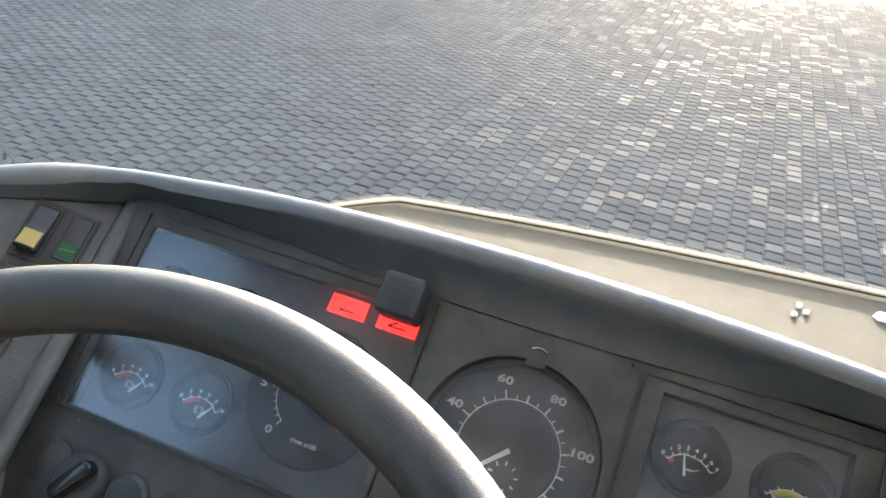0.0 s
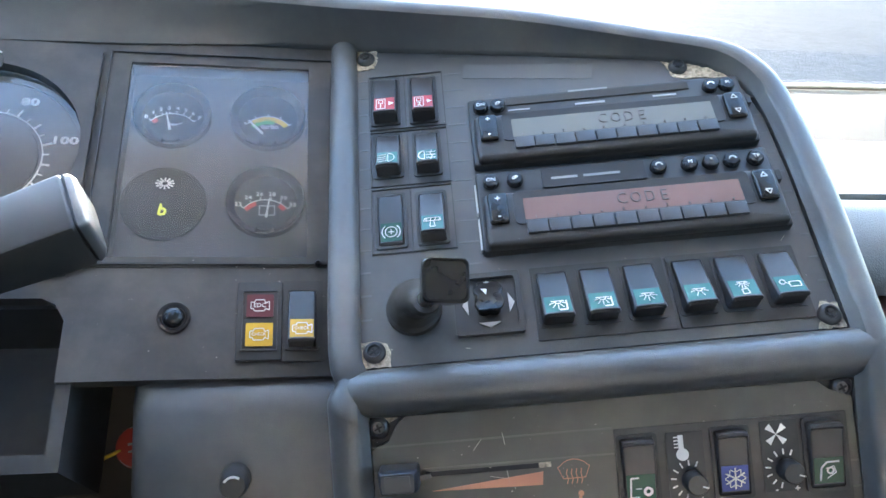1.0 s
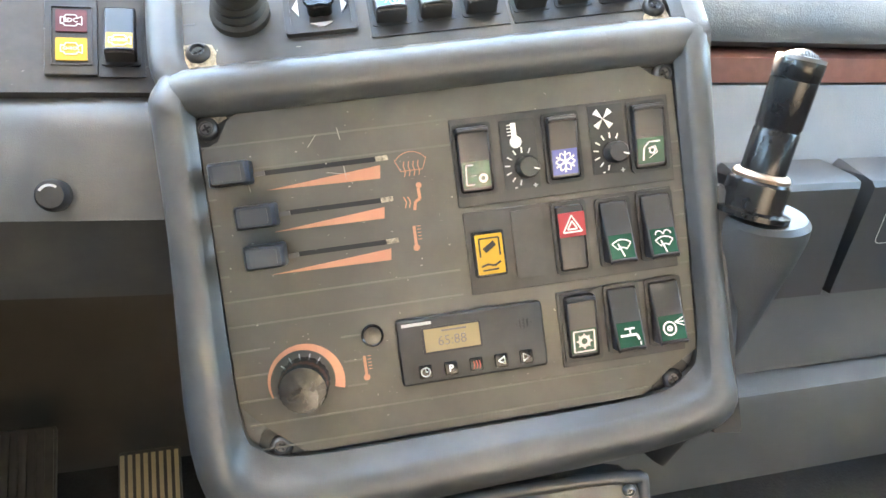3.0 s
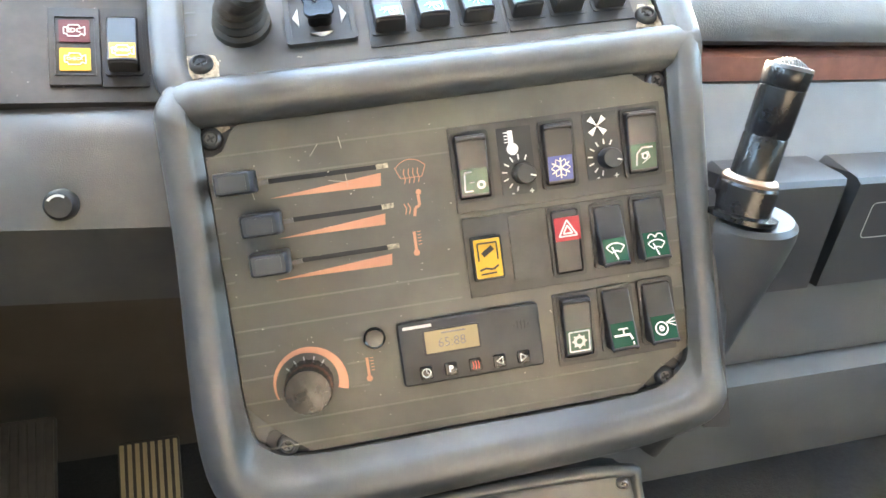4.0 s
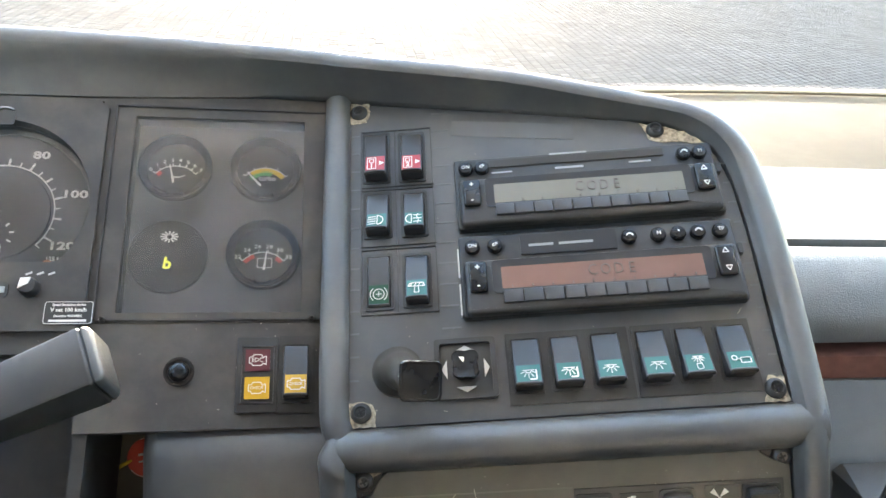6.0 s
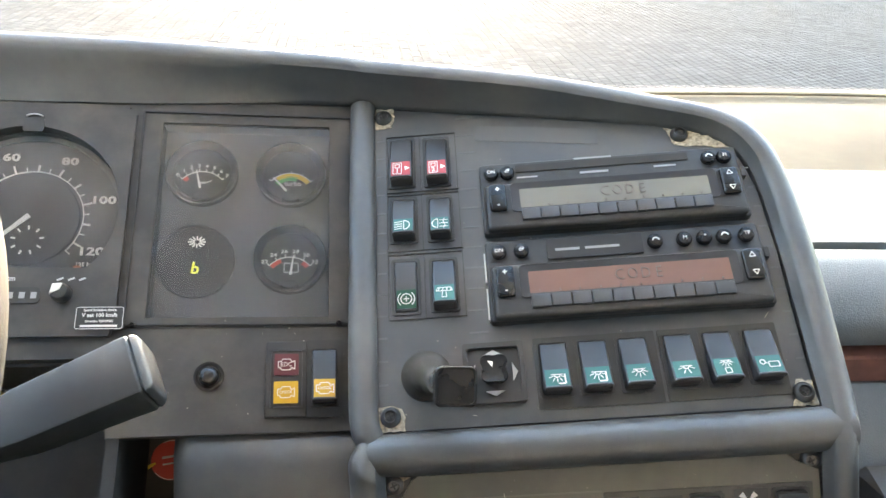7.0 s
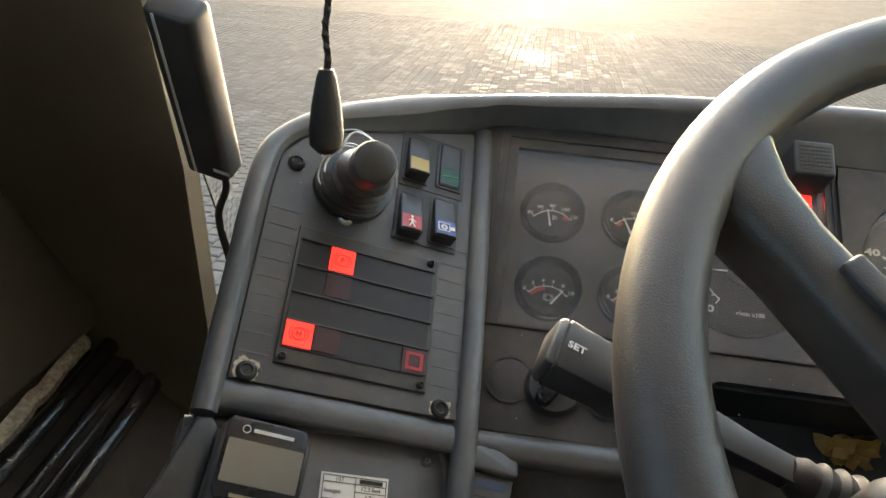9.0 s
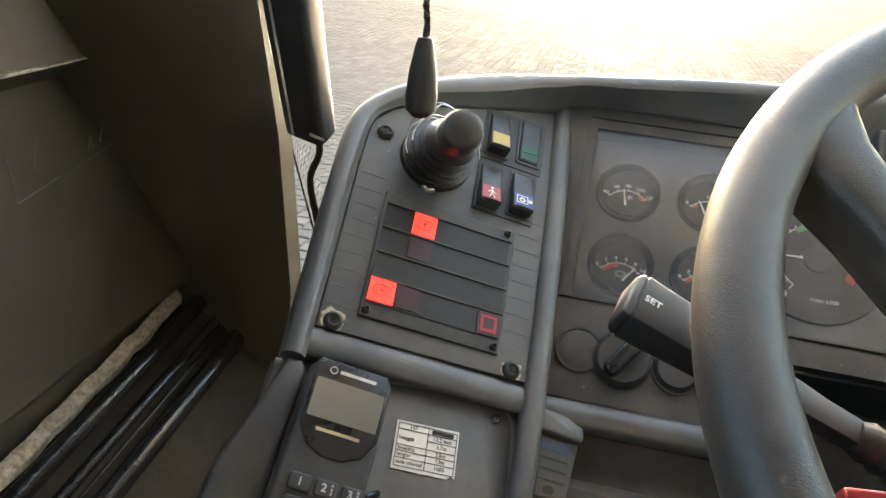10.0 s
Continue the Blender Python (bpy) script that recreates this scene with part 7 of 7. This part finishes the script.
# ---- steering wheel and column ----
WM = I4 @ pose(-0.0782, -0.2928, 0.1263, 28.23, -1.28, 7.14)
wheel = thing("steering_wheel", WM, "worn dark grey two-spoke steering wheel with grained hub pad", "steering wheel")
WR, Wr = 0.1967, 0.0140
b = B()
rings = []
for k in range(120):
    a = 2 * math.pi * k / 120
    c, s = math.cos(a), math.sin(a)
    rings.append([((WR + Wr * math.cos(w)) * c, (WR + Wr * math.cos(w)) * s, Wr * 1.04 * math.sin(w)) for w in [2 * math.pi * j / 22 for j in range(22)]])
vs = [[b.verts.new(p) for p in r] for r in rings]
for i in range(120):
    for j in range(22):
        b.faces.new((vs[i][j], vs[(i + 1) % 120][j], vs[(i + 1) % 120][(j + 1) % 22], vs[i][(j + 1) % 22]))
part("rim", b, "wheel", wheel)
# rim end, inward direction and upper side of each spoke in the wheel's plane; then its horn button's place
for p, d, side, f0, off in (((-0.164, 0.1105, 0), (0.548, -0.837, 0), (0.837, 0.548, 0), 0.0755, 0.0045), ((0.193, -0.045, 0), (-0.973, -0.232, 0), (-0.232, 0.973, 0), 0.061, 0.002)):
    p, d, side = Vector(p), Vector(d), Vector(side)
    b = B()
    rings = []
    for f, h, wu, wl, th in ((0.0, 0.0, 0.030, 0.024, 0.010), (0.010, -0.002, 0.0235, 0.0195, 0.0105), (0.024, -0.004, 0.0165, 0.0150, 0.0105), (0.045, -0.007, 0.0130, 0.0125, 0.010), (0.1, -0.014, 0.0125, 0.0130, 0.010), (0.145, -0.020, 0.0145, 0.0150, 0.0105), (0.19, -0.026, 0.019, 0.019, 0.011)):
        c = p + d * f + Vector((0, 0, h))
        ring = []
        for k in range(16):
            w = 2 * math.pi * k / 16
            cw, sw = math.cos(w), math.sin(w)
            q = abs(cw) ** 0.6 * (1 if cw > 0 else -1)
            ring.append(tuple(c + side * (q * (wu if cw > 0 else wl)) + Vector((0, 0, (th if sw > 0 else -2.3 * th) * abs(sw) ** 0.7))))
        rings.append(ring)
    loops(b, rings)
    sp = part("spoke", b, "wheel", wheel)
    b = B()
    box(b, -0.0155, 0.0155, -0.0052, 0.0052, -0.006, 0.0035, 0.002, 0.0015)
    b.transform(Matrix.Translation(p + d * f0 + side * off + Vector((0, 0, -0.0012))) @ Matrix.Rotation(math.atan2(d.y, d.x), 4, "Z") @ Matrix.Rotation(radians(7), 4, "Y"))
    part("horn_button", b, "wheel", sp)
PAD = [(-0.106, -0.1), (0.106, -0.1), (0.1165, -0.034), (0.1175, -0.02), (0.112, -0.009), (0.100, 0.0), (0.085, 0.0055), (0.045, 0.009), (0.0, 0.0105), (-0.045, 0.009), (-0.085, 0.0055), (-0.096, 0.0), (-0.102, -0.009), (-0.105, -0.02), (-0.105, -0.034)]
b = B()
loops(b, [[(x * k, (y + 0.04) * k - 0.04, z) for x, y in PAD] for z, k in ((-0.055, 0.88), (-0.020, 0.99), (-0.011, 0.985), (-0.005, 0.955), (-0.001, 0.9), (0.001, 0.8), (0.002, 0.5))])
b.transform(Matrix.Rotation(radians(-19), 4, "Z"))
part("hub_pad", b, "pad", wheel, "coarsely grained hub pad")
t = thing("steering_column", WM, "dark plastic steering column shroud with two stalks", "column")
b = B(); lathe(b, 0, 0, [(0.052, -0.056), (0.055, -0.08), (0.06, -0.13), (0.062, -0.45)], 32); part("shroud", b, "black", t)
b = B(); box(b, -0.1, 0.112, -0.04, 0.022, -0.108, -0.068, 0.014, 0.01); part("switch_housing", b, "black", t)
b = B(); box(b, -0.139, -0.09, -0.026, -0.006, -0.086, -0.0705, 0.002, 0.0015); k = part("hazard_switch", b, "lens_red", t, "red hazard light switch")
b = B()
for r0, r1 in ((0.0042, 0.0058), (0.0016, 0.0028)):
    arc(b, -0.1305, -0.0165, r0, r1, 90, 450, -0.0704, -0.0701, 3)
part("sign", b, "print", k, "white warning triangle")


def stalk(p0, p1, tip_w, label_text, right):
    """A flat lever from the column to its paddle end; places count from the panel's origin."""
    inv = WM.inverted()
    a, c = inv @ (Vector(p0) + Vector((0, 0, BASE))), inv @ (Vector(p1) + Vector((0, 0, BASE)))
    d = (c - a).normalized()
    up = Vector((0, 0, 1))
    s = d.cross(up).normalized()
    up = s.cross(d)
    L = (c - a).length
    bm = B()
    rings = []
    for f, w, h in ((0.0, 0.0056, 0.0046), (0.3, 0.0064, 0.0054), (0.5, tip_w * 0.66, 0.0068), (0.62, tip_w * 0.86, 0.0086), (0.958, tip_w, 0.0108), (0.963, tip_w * 0.985, 0.0106), (0.968, tip_w * 0.93, 0.0100), (0.975, tip_w * 0.985, 0.0105), (0.990, tip_w * 0.93, 0.0097), (1.0, tip_w * 0.8, 0.0082)):
        q = a + d * (L * f)
        rings.append([tuple(q + s * x + up * y) for x, y in rrect(-w, w, -h, h, h * 0.16, 2)])
    loops(bm, rings)
    st = part("stalk", bm, "black", t, "black wiper stalk" if right else "black cruise control stalk")
    bm = B()
    prof = [(0.0135, -0.008), (0.0145, 0.0), (0.0118, 0.003), (0.0138, 0.008), (0.0108, 0.011), (0.0126, 0.016), (0.0098, 0.019), (0.0112, 0.024), (0.0088, 0.027), (0.0096, 0.032), (0.0070, 0.038)]
    lathe(bm, 0, 0, prof, 28)
    z = d
    mm = Matrix((s, z.cross(s), z)).transposed().to_4x4()
    mm.translation = a - d * 0.012
    bm.transform(mm)
    part("gaiter", bm, "rubber", t, "ribbed rubber gaiter")
    if label_text:
        bm = B()
        words(bm, label_text, 0, 0, 0.0043, 0.0002, stretch=1.25)
        x = -d
        y = up.cross(x)
        mm = Matrix((x, y, up)).transposed().to_4x4()
        mm.translation = a + d * (L * 0.925) + up * 0.0107
        bm.transform(mm)
        part("lettering", bm, "print", st)
        bm = B()
        slab(bm, rrect(-0.008, 0.008, -0.005, 0.005, 0.001), 0.0, 0.004, 0.001)
        mm = mm.copy(); mm.translation = a + d * (L * 0.70) + up * 0.0094
        bm.transform(mm)
        part("slide_key", bm, "steel", st, "pale slide key")
    return st


stalk((-0.172, -0.226, 0.034), (-0.3046, -0.217, 0.0847), 0.0124, "SET", False)
stalk((0.026, -0.222, 0.035), (0.146, -0.187, 0.0735), 0.0132, "", True)

# ---- microphone ----
t = thing("microphone_pod", I4, "grey moulded pod beside the heater panel", "pod")
b = B()
rings = []
for z, cx, cy, rx, ry in ((-0.112, 0.556, -0.176, 0.025, 0.022), (-0.115, 0.556, -0.176, 0.028, 0.025), (-0.122, 0.556, -0.175, 0.0292, 0.026), (-0.14, 0.554, -0.173, 0.0285, 0.027), (-0.18, 0.546, -0.168, 0.0245, 0.03), (-0.22, 0.540, -0.162, 0.019, 0.035), (-0.26, 0.536, -0.156, 0.013, 0.038), (-0.30, 0.535, -0.14, 0.010, 0.04)):
    rings.append([(cx + rx * math.cos(2 * math.pi * k / 32), cy + ry * math.sin(2 * math.pi * k / 32), z) for k in range(32)])
loops(b, rings)
part("body", b, "bin", t)
b = B()
loops(b, [[tuple(loc(F_LO, u, v, h)) for u, v, h in ((0.262, y, 0.0), (0.276, y, 0.006), (0.276 + 0.016 * q, y * 0.9 - 0.006, 0.004 - 0.004 * (1 - q)), (0.278 + 0.037 * q, y * 0.9 - 0.006, -0.02), (0.272 + 0.018 * q, y, -0.06), (0.262, y, -0.05))] for y, q in ((-0.066, 0.25), (-0.076, 0.7), (-0.1, 0.8), (-0.15, 0.4), (-0.19, 0.1), (-0.21, 0.0))])
b.transform(I4.inverted())
part("web", b, "bin", t)
t = thing("microphone", I4 @ pose(0.5462, -0.1745, -0.112, -7, 9.5, 0), "black gooseneck-less stick microphone with a steel mesh head", "microphone")
b = B(); lathe(b, 0, 0, [(0.0225, 0.0), (0.0225, 0.003), (0.0175, 0.004), (0.0172, 0.019), (0.0155, 0.021)], 36); part("socket", b, "gloss", t)
b = B(); lathe(b, 0, 0, [(0.0157, 0.020), (0.0162, 0.0225), (0.0148, 0.0245), (0.0135, 0.025)], 36); part("ring", b, "brass", t, "copper-coloured ring")
b = B(); lathe(b, 0, 0, [(0.0125, 0.022), (0.0125, 0.048), (0.0119, 0.0488), (0.0122, 0.0505), (0.0126, 0.0512), (0.0128, 0.076), (0.0122, 0.0765), (0.0128, 0.0772), (0.0133, 0.086), (0.0125, 0.0885)], 36); part("barrel", b, "gloss", t)
b = B(); lathe(b, 0, 0, [(0.0131, 0.0865), (0.0128, 0.0888), (0.0102, 0.0890)], 36); part("rim", b, "dull_steel", t, "worn steel rim")
b = B()
for j in range(-5, 6):
    for k in range(-5, 6):
        x, y = j * 0.0018 + (k % 2) * 0.0009, k * 0.0016
        if x * x + y * y < 0.0096 ** 2:
            z = 0.0885 + 0.004 * (1 - (x * x + y * y) / 0.0096 ** 2)
            lathe(b, x, y, [(0.0008, z - 0.003), (0.0007, z), (0.0003, z + 0.0005)], 6)
part("mesh_head", b, "dull_steel", t, "dark steel mesh")

# ---- left pillar things: tassel, box with cable, torn sill ----
t = thing("blind_cord", I4 @ pose(-0.4290, -0.1250, 0.136), "black pull cord of the roller blind with a tapered grip", "cord")
b = B(); lathe(b, 0, 0, [(0.0045, -0.004), (0.0088, 0.0), (0.0092, 0.008), (0.0078, 0.022), (0.0052, 0.036), (0.0038, 0.040), (0.002, 0.0405)], 20); part("grip", b, "rubber", t)
b = B(); tube(b, [(0.0008 * math.sin(k * 1.3), 0.0008 * math.cos(k * 1.3), 0.039 + 0.006 * k) for k in range(112)], 0.0021, 8); part("cord", b, "rubber", t)
t = thing("aerial_box", I4 @ pose(-0.5345, -0.033, 0.0865, 28, 10, -8), "tall black box with a cable on the windscreen pillar", "box")
b = B(); box(b, -0.0165, 0.0165, -0.0115, 0.0115, 0.0, 0.128, 0.006, 0.003); part("case", b, "black", t)
b = B(); box(b, -0.0085, -0.0068, -0.0122, -0.0114, 0.001, 0.127); part("seam", b, "print_dim", t)
b = B(); bar(b, (0.008, -0.002), (0.02, -0.002), 0.003, 0, 0.0002); b.transform(pose(0, -0.0125, 0.012, 90, 0, 0)); part("maker_mark", b, "print_dim", t)
b = B(); tube(b, curve_points([(0.006, 0, 0.002), (0.006, -0.002, -0.02), (0.0, -0.01, -0.045), (0.008, -0.02, -0.075), (0.02, -0.03, -0.12)], 8), 0.0028, 8); part("cable", b, "rubber", t)
# sill rails along the left wall
t = thing("window_sill", I4, "torn foam strip and glossy black rails along the side wall", "sill")
b = B()
rnd = random.Random(8)
rings = []
for k in range(57):
    y = -0.6 + 0.66 * k / 56
    j = rnd.uniform(-0.0016, 0.0016)
    w = 0.0035 * (1 if k < 50 else (57 - k) / 7) + rnd.uniform(-0.0012, 0.001)
    z = 0.125 * (y + 0.183)
    rings.append([(LEFT + 0.02, y, z - 0.175), (LEFT + 0.025 + w, y, z - 0.176 + j), (LEFT + 0.0262 + w, y, z - 0.168 + j), (LEFT + 0.024 + w * 0.5 + j * 0.5, y, z - 0.164 + j * 0.8), (LEFT + 0.02, y, z - 0.161 + j)])
loops(b, rings)
part("torn_strip", b, "foam", t, "torn pale foam strip")
for x, z, r in ((0.040, -0.178, 0.0085), (0.058, -0.196, 0.006), (0.069, -0.2, 0.0022), (0.086, -0.204, 0.0095)):
    b = B(); tube(b, [(LEFT + x, y, z + 0.125 * (y + 0.19)) for y in (-0.6, -0.2, 0.0, 0.09)], r, 14); part("rail", b, "gloss", t)
b = B(); loops(b, [[(LEFT + 0.012, y, z - 0.186), (LEFT + 0.05, y, z - 0.19), (LEFT + 0.1, y, z - 0.214), (LEFT + 0.15, y, z - 0.25), (LEFT + 0.2, y, z - 0.36), (LEFT + 0.2, y, -0.6), (LEFT + 0.012, y, -0.6)] for y, z in ((-0.6, -0.05), (0.1, 0.036))]); part("lower_box", b, "sill_dull", t)
b = B()
for y0, z0, y1, z1 in ((-0.135, 0.035, -0.03, 0.05), (-0.135, 0.035, -0.139, 0.075), (-0.115, 0.053, -0.113, 0.064), (-0.113, 0.064, -0.109, 0.075), (-0.06, 0.052, -0.055, 0.062), (-0.056, 0.060, -0.052, 0.053), (-0.045, 0.055, -0.04, 0.068)):
    d = Vector((0, y1 - y0, z1 - z0)).normalized()
    s = Vector((0, -d.z, d.y)) * 0.00011
    p, q = Vector((LEFT + 0.034, y0, z0)), Vector((LEFT + 0.034, y1, z1))
    off = Vector((0.0012, 0, 0))
    loops(b, [[tuple(p - s), tuple(q - s), tuple(q + s), tuple(p + s)], [tuple(p - s + off), tuple(q - s + off), tuple(q + s + off), tuple(p + s + off)]])
part("scratch", b, "scratch_line", t, "faint grey scratches")
b = B()
rnd = random.Random(21)
rings = []
for k in range(41):
    y = -0.42 + 0.36 * k / 40
    w = 0.0022 * min(1.0, (41 - k) / 14) * rnd.uniform(0.55, 1.2)
    rings.append([(LEFT + 0.0495, y, 0.1255), (LEFT + 0.0512, y, 0.1245), (LEFT + 0.0516, y, 0.1255 + w), (LEFT + 0.0495, y, 0.1262 + w)])
loops(b, rings)
part("chipped_edge", b, "foam", t, "pale chipped edge")

# ---- dust and small scuffs ----
def dust(m, u0, u1, v0, v1, n, seed, parent, h=0.0003):
    """Fine pale specks lying on a panel."""
    rnd = random.Random(seed)
    bm = B()
    for k in range(n):
        u, v, r = rnd.uniform(u0, u1), rnd.uniform(v0, v1), 0.00012 + 0.0003 * rnd.random() ** 3
        a, q = rnd.uniform(0, 6.28), rnd.uniform(1, 2.2)
        bm.faces.new([bm.verts.new((u + r * q * math.cos(a + w), v + r * math.sin(a + w), h)) for w in (0, 1.57, 3.14, 4.71)])
    tagged(part("dust", bm, "dust", parent), kind="stuff")


def scuffs(marks, parent, h=0.0003):
    for p, q, w in marks:
        bm = B(); bar(bm, p, q, w, h - 0.0002, h); part("scratch", bm, "dust", parent)


dust(F_UP, 0.0, 0.258, 0.0, 0.19, 150, 1, up)
dust(F_LO, 0.0, 0.25, -0.17, 0.0, 260, 2, lo)
dust(F_LE, 0.0, 0.13, 0.0, 0.17, 120, 3, le)
dust(F_IN, -0.43, 0.14, -0.075, 0.0, 160, 4, facia, 0.0004)
scuffs((((0.052, -0.0165), (0.057, -0.0105), 0.0003), ((0.0685, -0.008), (0.0695, -0.0145), 0.0004), ((0.0695, -0.0285), (0.0700, -0.036), 0.0004), ((0.018, -0.03), (0.019, -0.036), 0.0003), ((0.06, -0.031), (0.072, -0.0335), 0.00025)), lo)
scuffs((((0.104, 0.062), (0.1045, 0.0645), 0.0004), ((0.052, -0.001), (0.0545, -0.0015), 0.0003), ((0.244, 0.05), (0.247, 0.0535), 0.0003)), up)

# a pale capped bolt and small screws on the windscreen shelf
t = thing("wiper_bolt", I4 @ pose(0.287, 0.468, -0.022), "white capped wiper bolt on the windscreen shelf", "bolt")
b = B(); lathe(b, 0, 0, [(0.016, -0.004), (0.016, 0.002), (0.011, 0.004)], 20); part("washer", b, "print_dim", t)
b = B(); lathe(b, 0, 0, [(0.0095, 0.003), (0.0095, 0.012), (0.007, 0.015), (0.0004, 0.0155)], 6); part("cap", b, "paper", t)
b = B(); tube(b, curve_points([(0.0, 0.0, 0.008), (0.03, 0.012, 0.012), (0.07, 0.03, 0.016), (0.1, 0.038, 0.014)], 6), 0.006, 10, squash=0.7); part("arm", b, "dull_steel", t)
for x, y in ((0.205, 0.452), (0.212, 0.44), (0.2, 0.43)):
    b = B(); lathe(b, 0, 0, [(0.003, -0.003), (0.003, 0.001), (0.0004, 0.0016)], 12)
    b.transform(Matrix.Translation((x - 0.287, y - 0.468, scuttle(x) - BASE + 0.023)))
    part("rivet", b, "paper", t)

# ---- pedals ----
for x, y, w, lab in ((0.135, 0.30, 0.085, "ribbed accelerator pedal with a worn tread"), (-0.03, 0.33, 0.09, "dark ribbed brake pedal")):
    t = thing("pedal", I4 @ pose(x, y, -0.775 if w > 0.088 else -0.815, 42, 0, 0), lab, "pedal", "foot pedals")
    b = B(); box(b, -w / 2, w / 2, -0.12, 0.12, -0.008, 0.0, 0.006, 0.002); part("plate", b, "rubber", t)
    for k in range(8):
        xx = -w / 2 + 0.006 + (w - 0.012) * k / 7
        b = B(); box(b, xx - 0.0028, xx + 0.0028, -0.115, 0.115, 0.0, 0.003, 0.0008); part("rib", b, "gold" if w < 0.088 else "rubber", t)
    b = B(); tube(b, [(0, 0.0, -0.006), (0, 0.06, -0.11)], 0.012, 10); part("arm", b, "black", t)
t = thing("storage_tray", F_LO @ pose(0.135, -0.245, -0.004), "grey lower tray cover with a rounded lip and screw", "tray")
b = B(); box(b, -0.10, 0.085, -0.12, 0.018, -0.02, 0.0, 0.02, 0.006); part("cover", b, "shell", t)
b = B(); tube(b, curve_points([(-0.098, -0.11, -0.003), (-0.098, -0.004, -0.003), (-0.080, 0.0155, -0.003), (0.065, 0.0155, -0.003), (0.083, -0.004, -0.003), (0.083, -0.11, -0.003)], 6), 0.0042, 10); part("lip", b, "shell", t)
screw(F_LO @ pose(0.208, -0.237, -0.004), 0.003, "small bright screw in the tray cover", "steel")

# ---- pavers, laid in courses along the coach ----
PX, PY = 0.1, 0.105
rnd = random.Random(11)


def paver_mesh(bm_pts, x, y, z, tx, ty):
    """Adds the vertices of one paver with worn upper edges to the list."""
    w, l, e = PX / 2 - 0.001, PY / 2 - 0.001, 0.011
    for (a, b_, h) in ((w, l, -0.02), (w, l, 0.002), (w - e, l - e, 0.0075)):
        for sx, sy in ((-1, -1), (1, -1), (1, 1), (-1, 1)):
            bm_pts.append((x + sx * a, y + sy * b_, z + h + tx * sx * a + ty * sy * b_))


def paver_faces(k):
    f = []
    for r in (0, 4):
        for i in range(4):
            j = (i + 1) % 4
            f.append((k + r + i, k + r + j, k + r + 4 + j, k + r + 4 + i))
    f.append((k + 8, k + 9, k + 10, k + 11))
    return f


one = bpy.data.meshes.new("paver")
pts = []
paver_mesh(pts, 0, 0, 0, 0, 0)
one.from_pydata(pts, [], paver_faces(0))
one.materials.append(M["paver"])
near, far = [], []
for i in range(-150, 130):
    for j in range(8, 140):
        x, y = i * PX + 0.05, j * PY + (PY / 2 if i % 2 else 0)
        if x < -2.6 - y * 0.95 or x > 1.5 + y * 0.9:
            continue
        z = 0.004 * math.sin(x * 1.7) * math.cos(y * 0.2) + 0.002 * math.sin(x * 4.1 + 0.5 * y) + rnd.uniform(-0.001, 0.002)
        q = (x, y, z, rnd.uniform(-0.012, 0.012), rnd.uniform(-0.003, 0.003))
        (near if 2.2 < y < 6 and -0.7 < x < 1.4 else far).append(q)
near.sort(key=lambda q: q[1])
far += near[300:]
for x, y, z, tx, ty in near[:300]:
    ob = new("paver", one)
    ob.parent = ground
    ob.matrix_world = Matrix.Translation((x, y, z)) @ Euler((ty, -tx, 0)).to_matrix().to_4x4()
pts, faces = [], []
for q in far:
    faces += paver_faces(len(pts))
    paver_mesh(pts, *q)
rest = bpy.data.meshes.new("paving")
rest.from_pydata(pts, [], faces)
rest.materials.append(M["paver"])
ob = new("paving", rest)
ob.parent = ground
tagged(ob, kind="stuff")
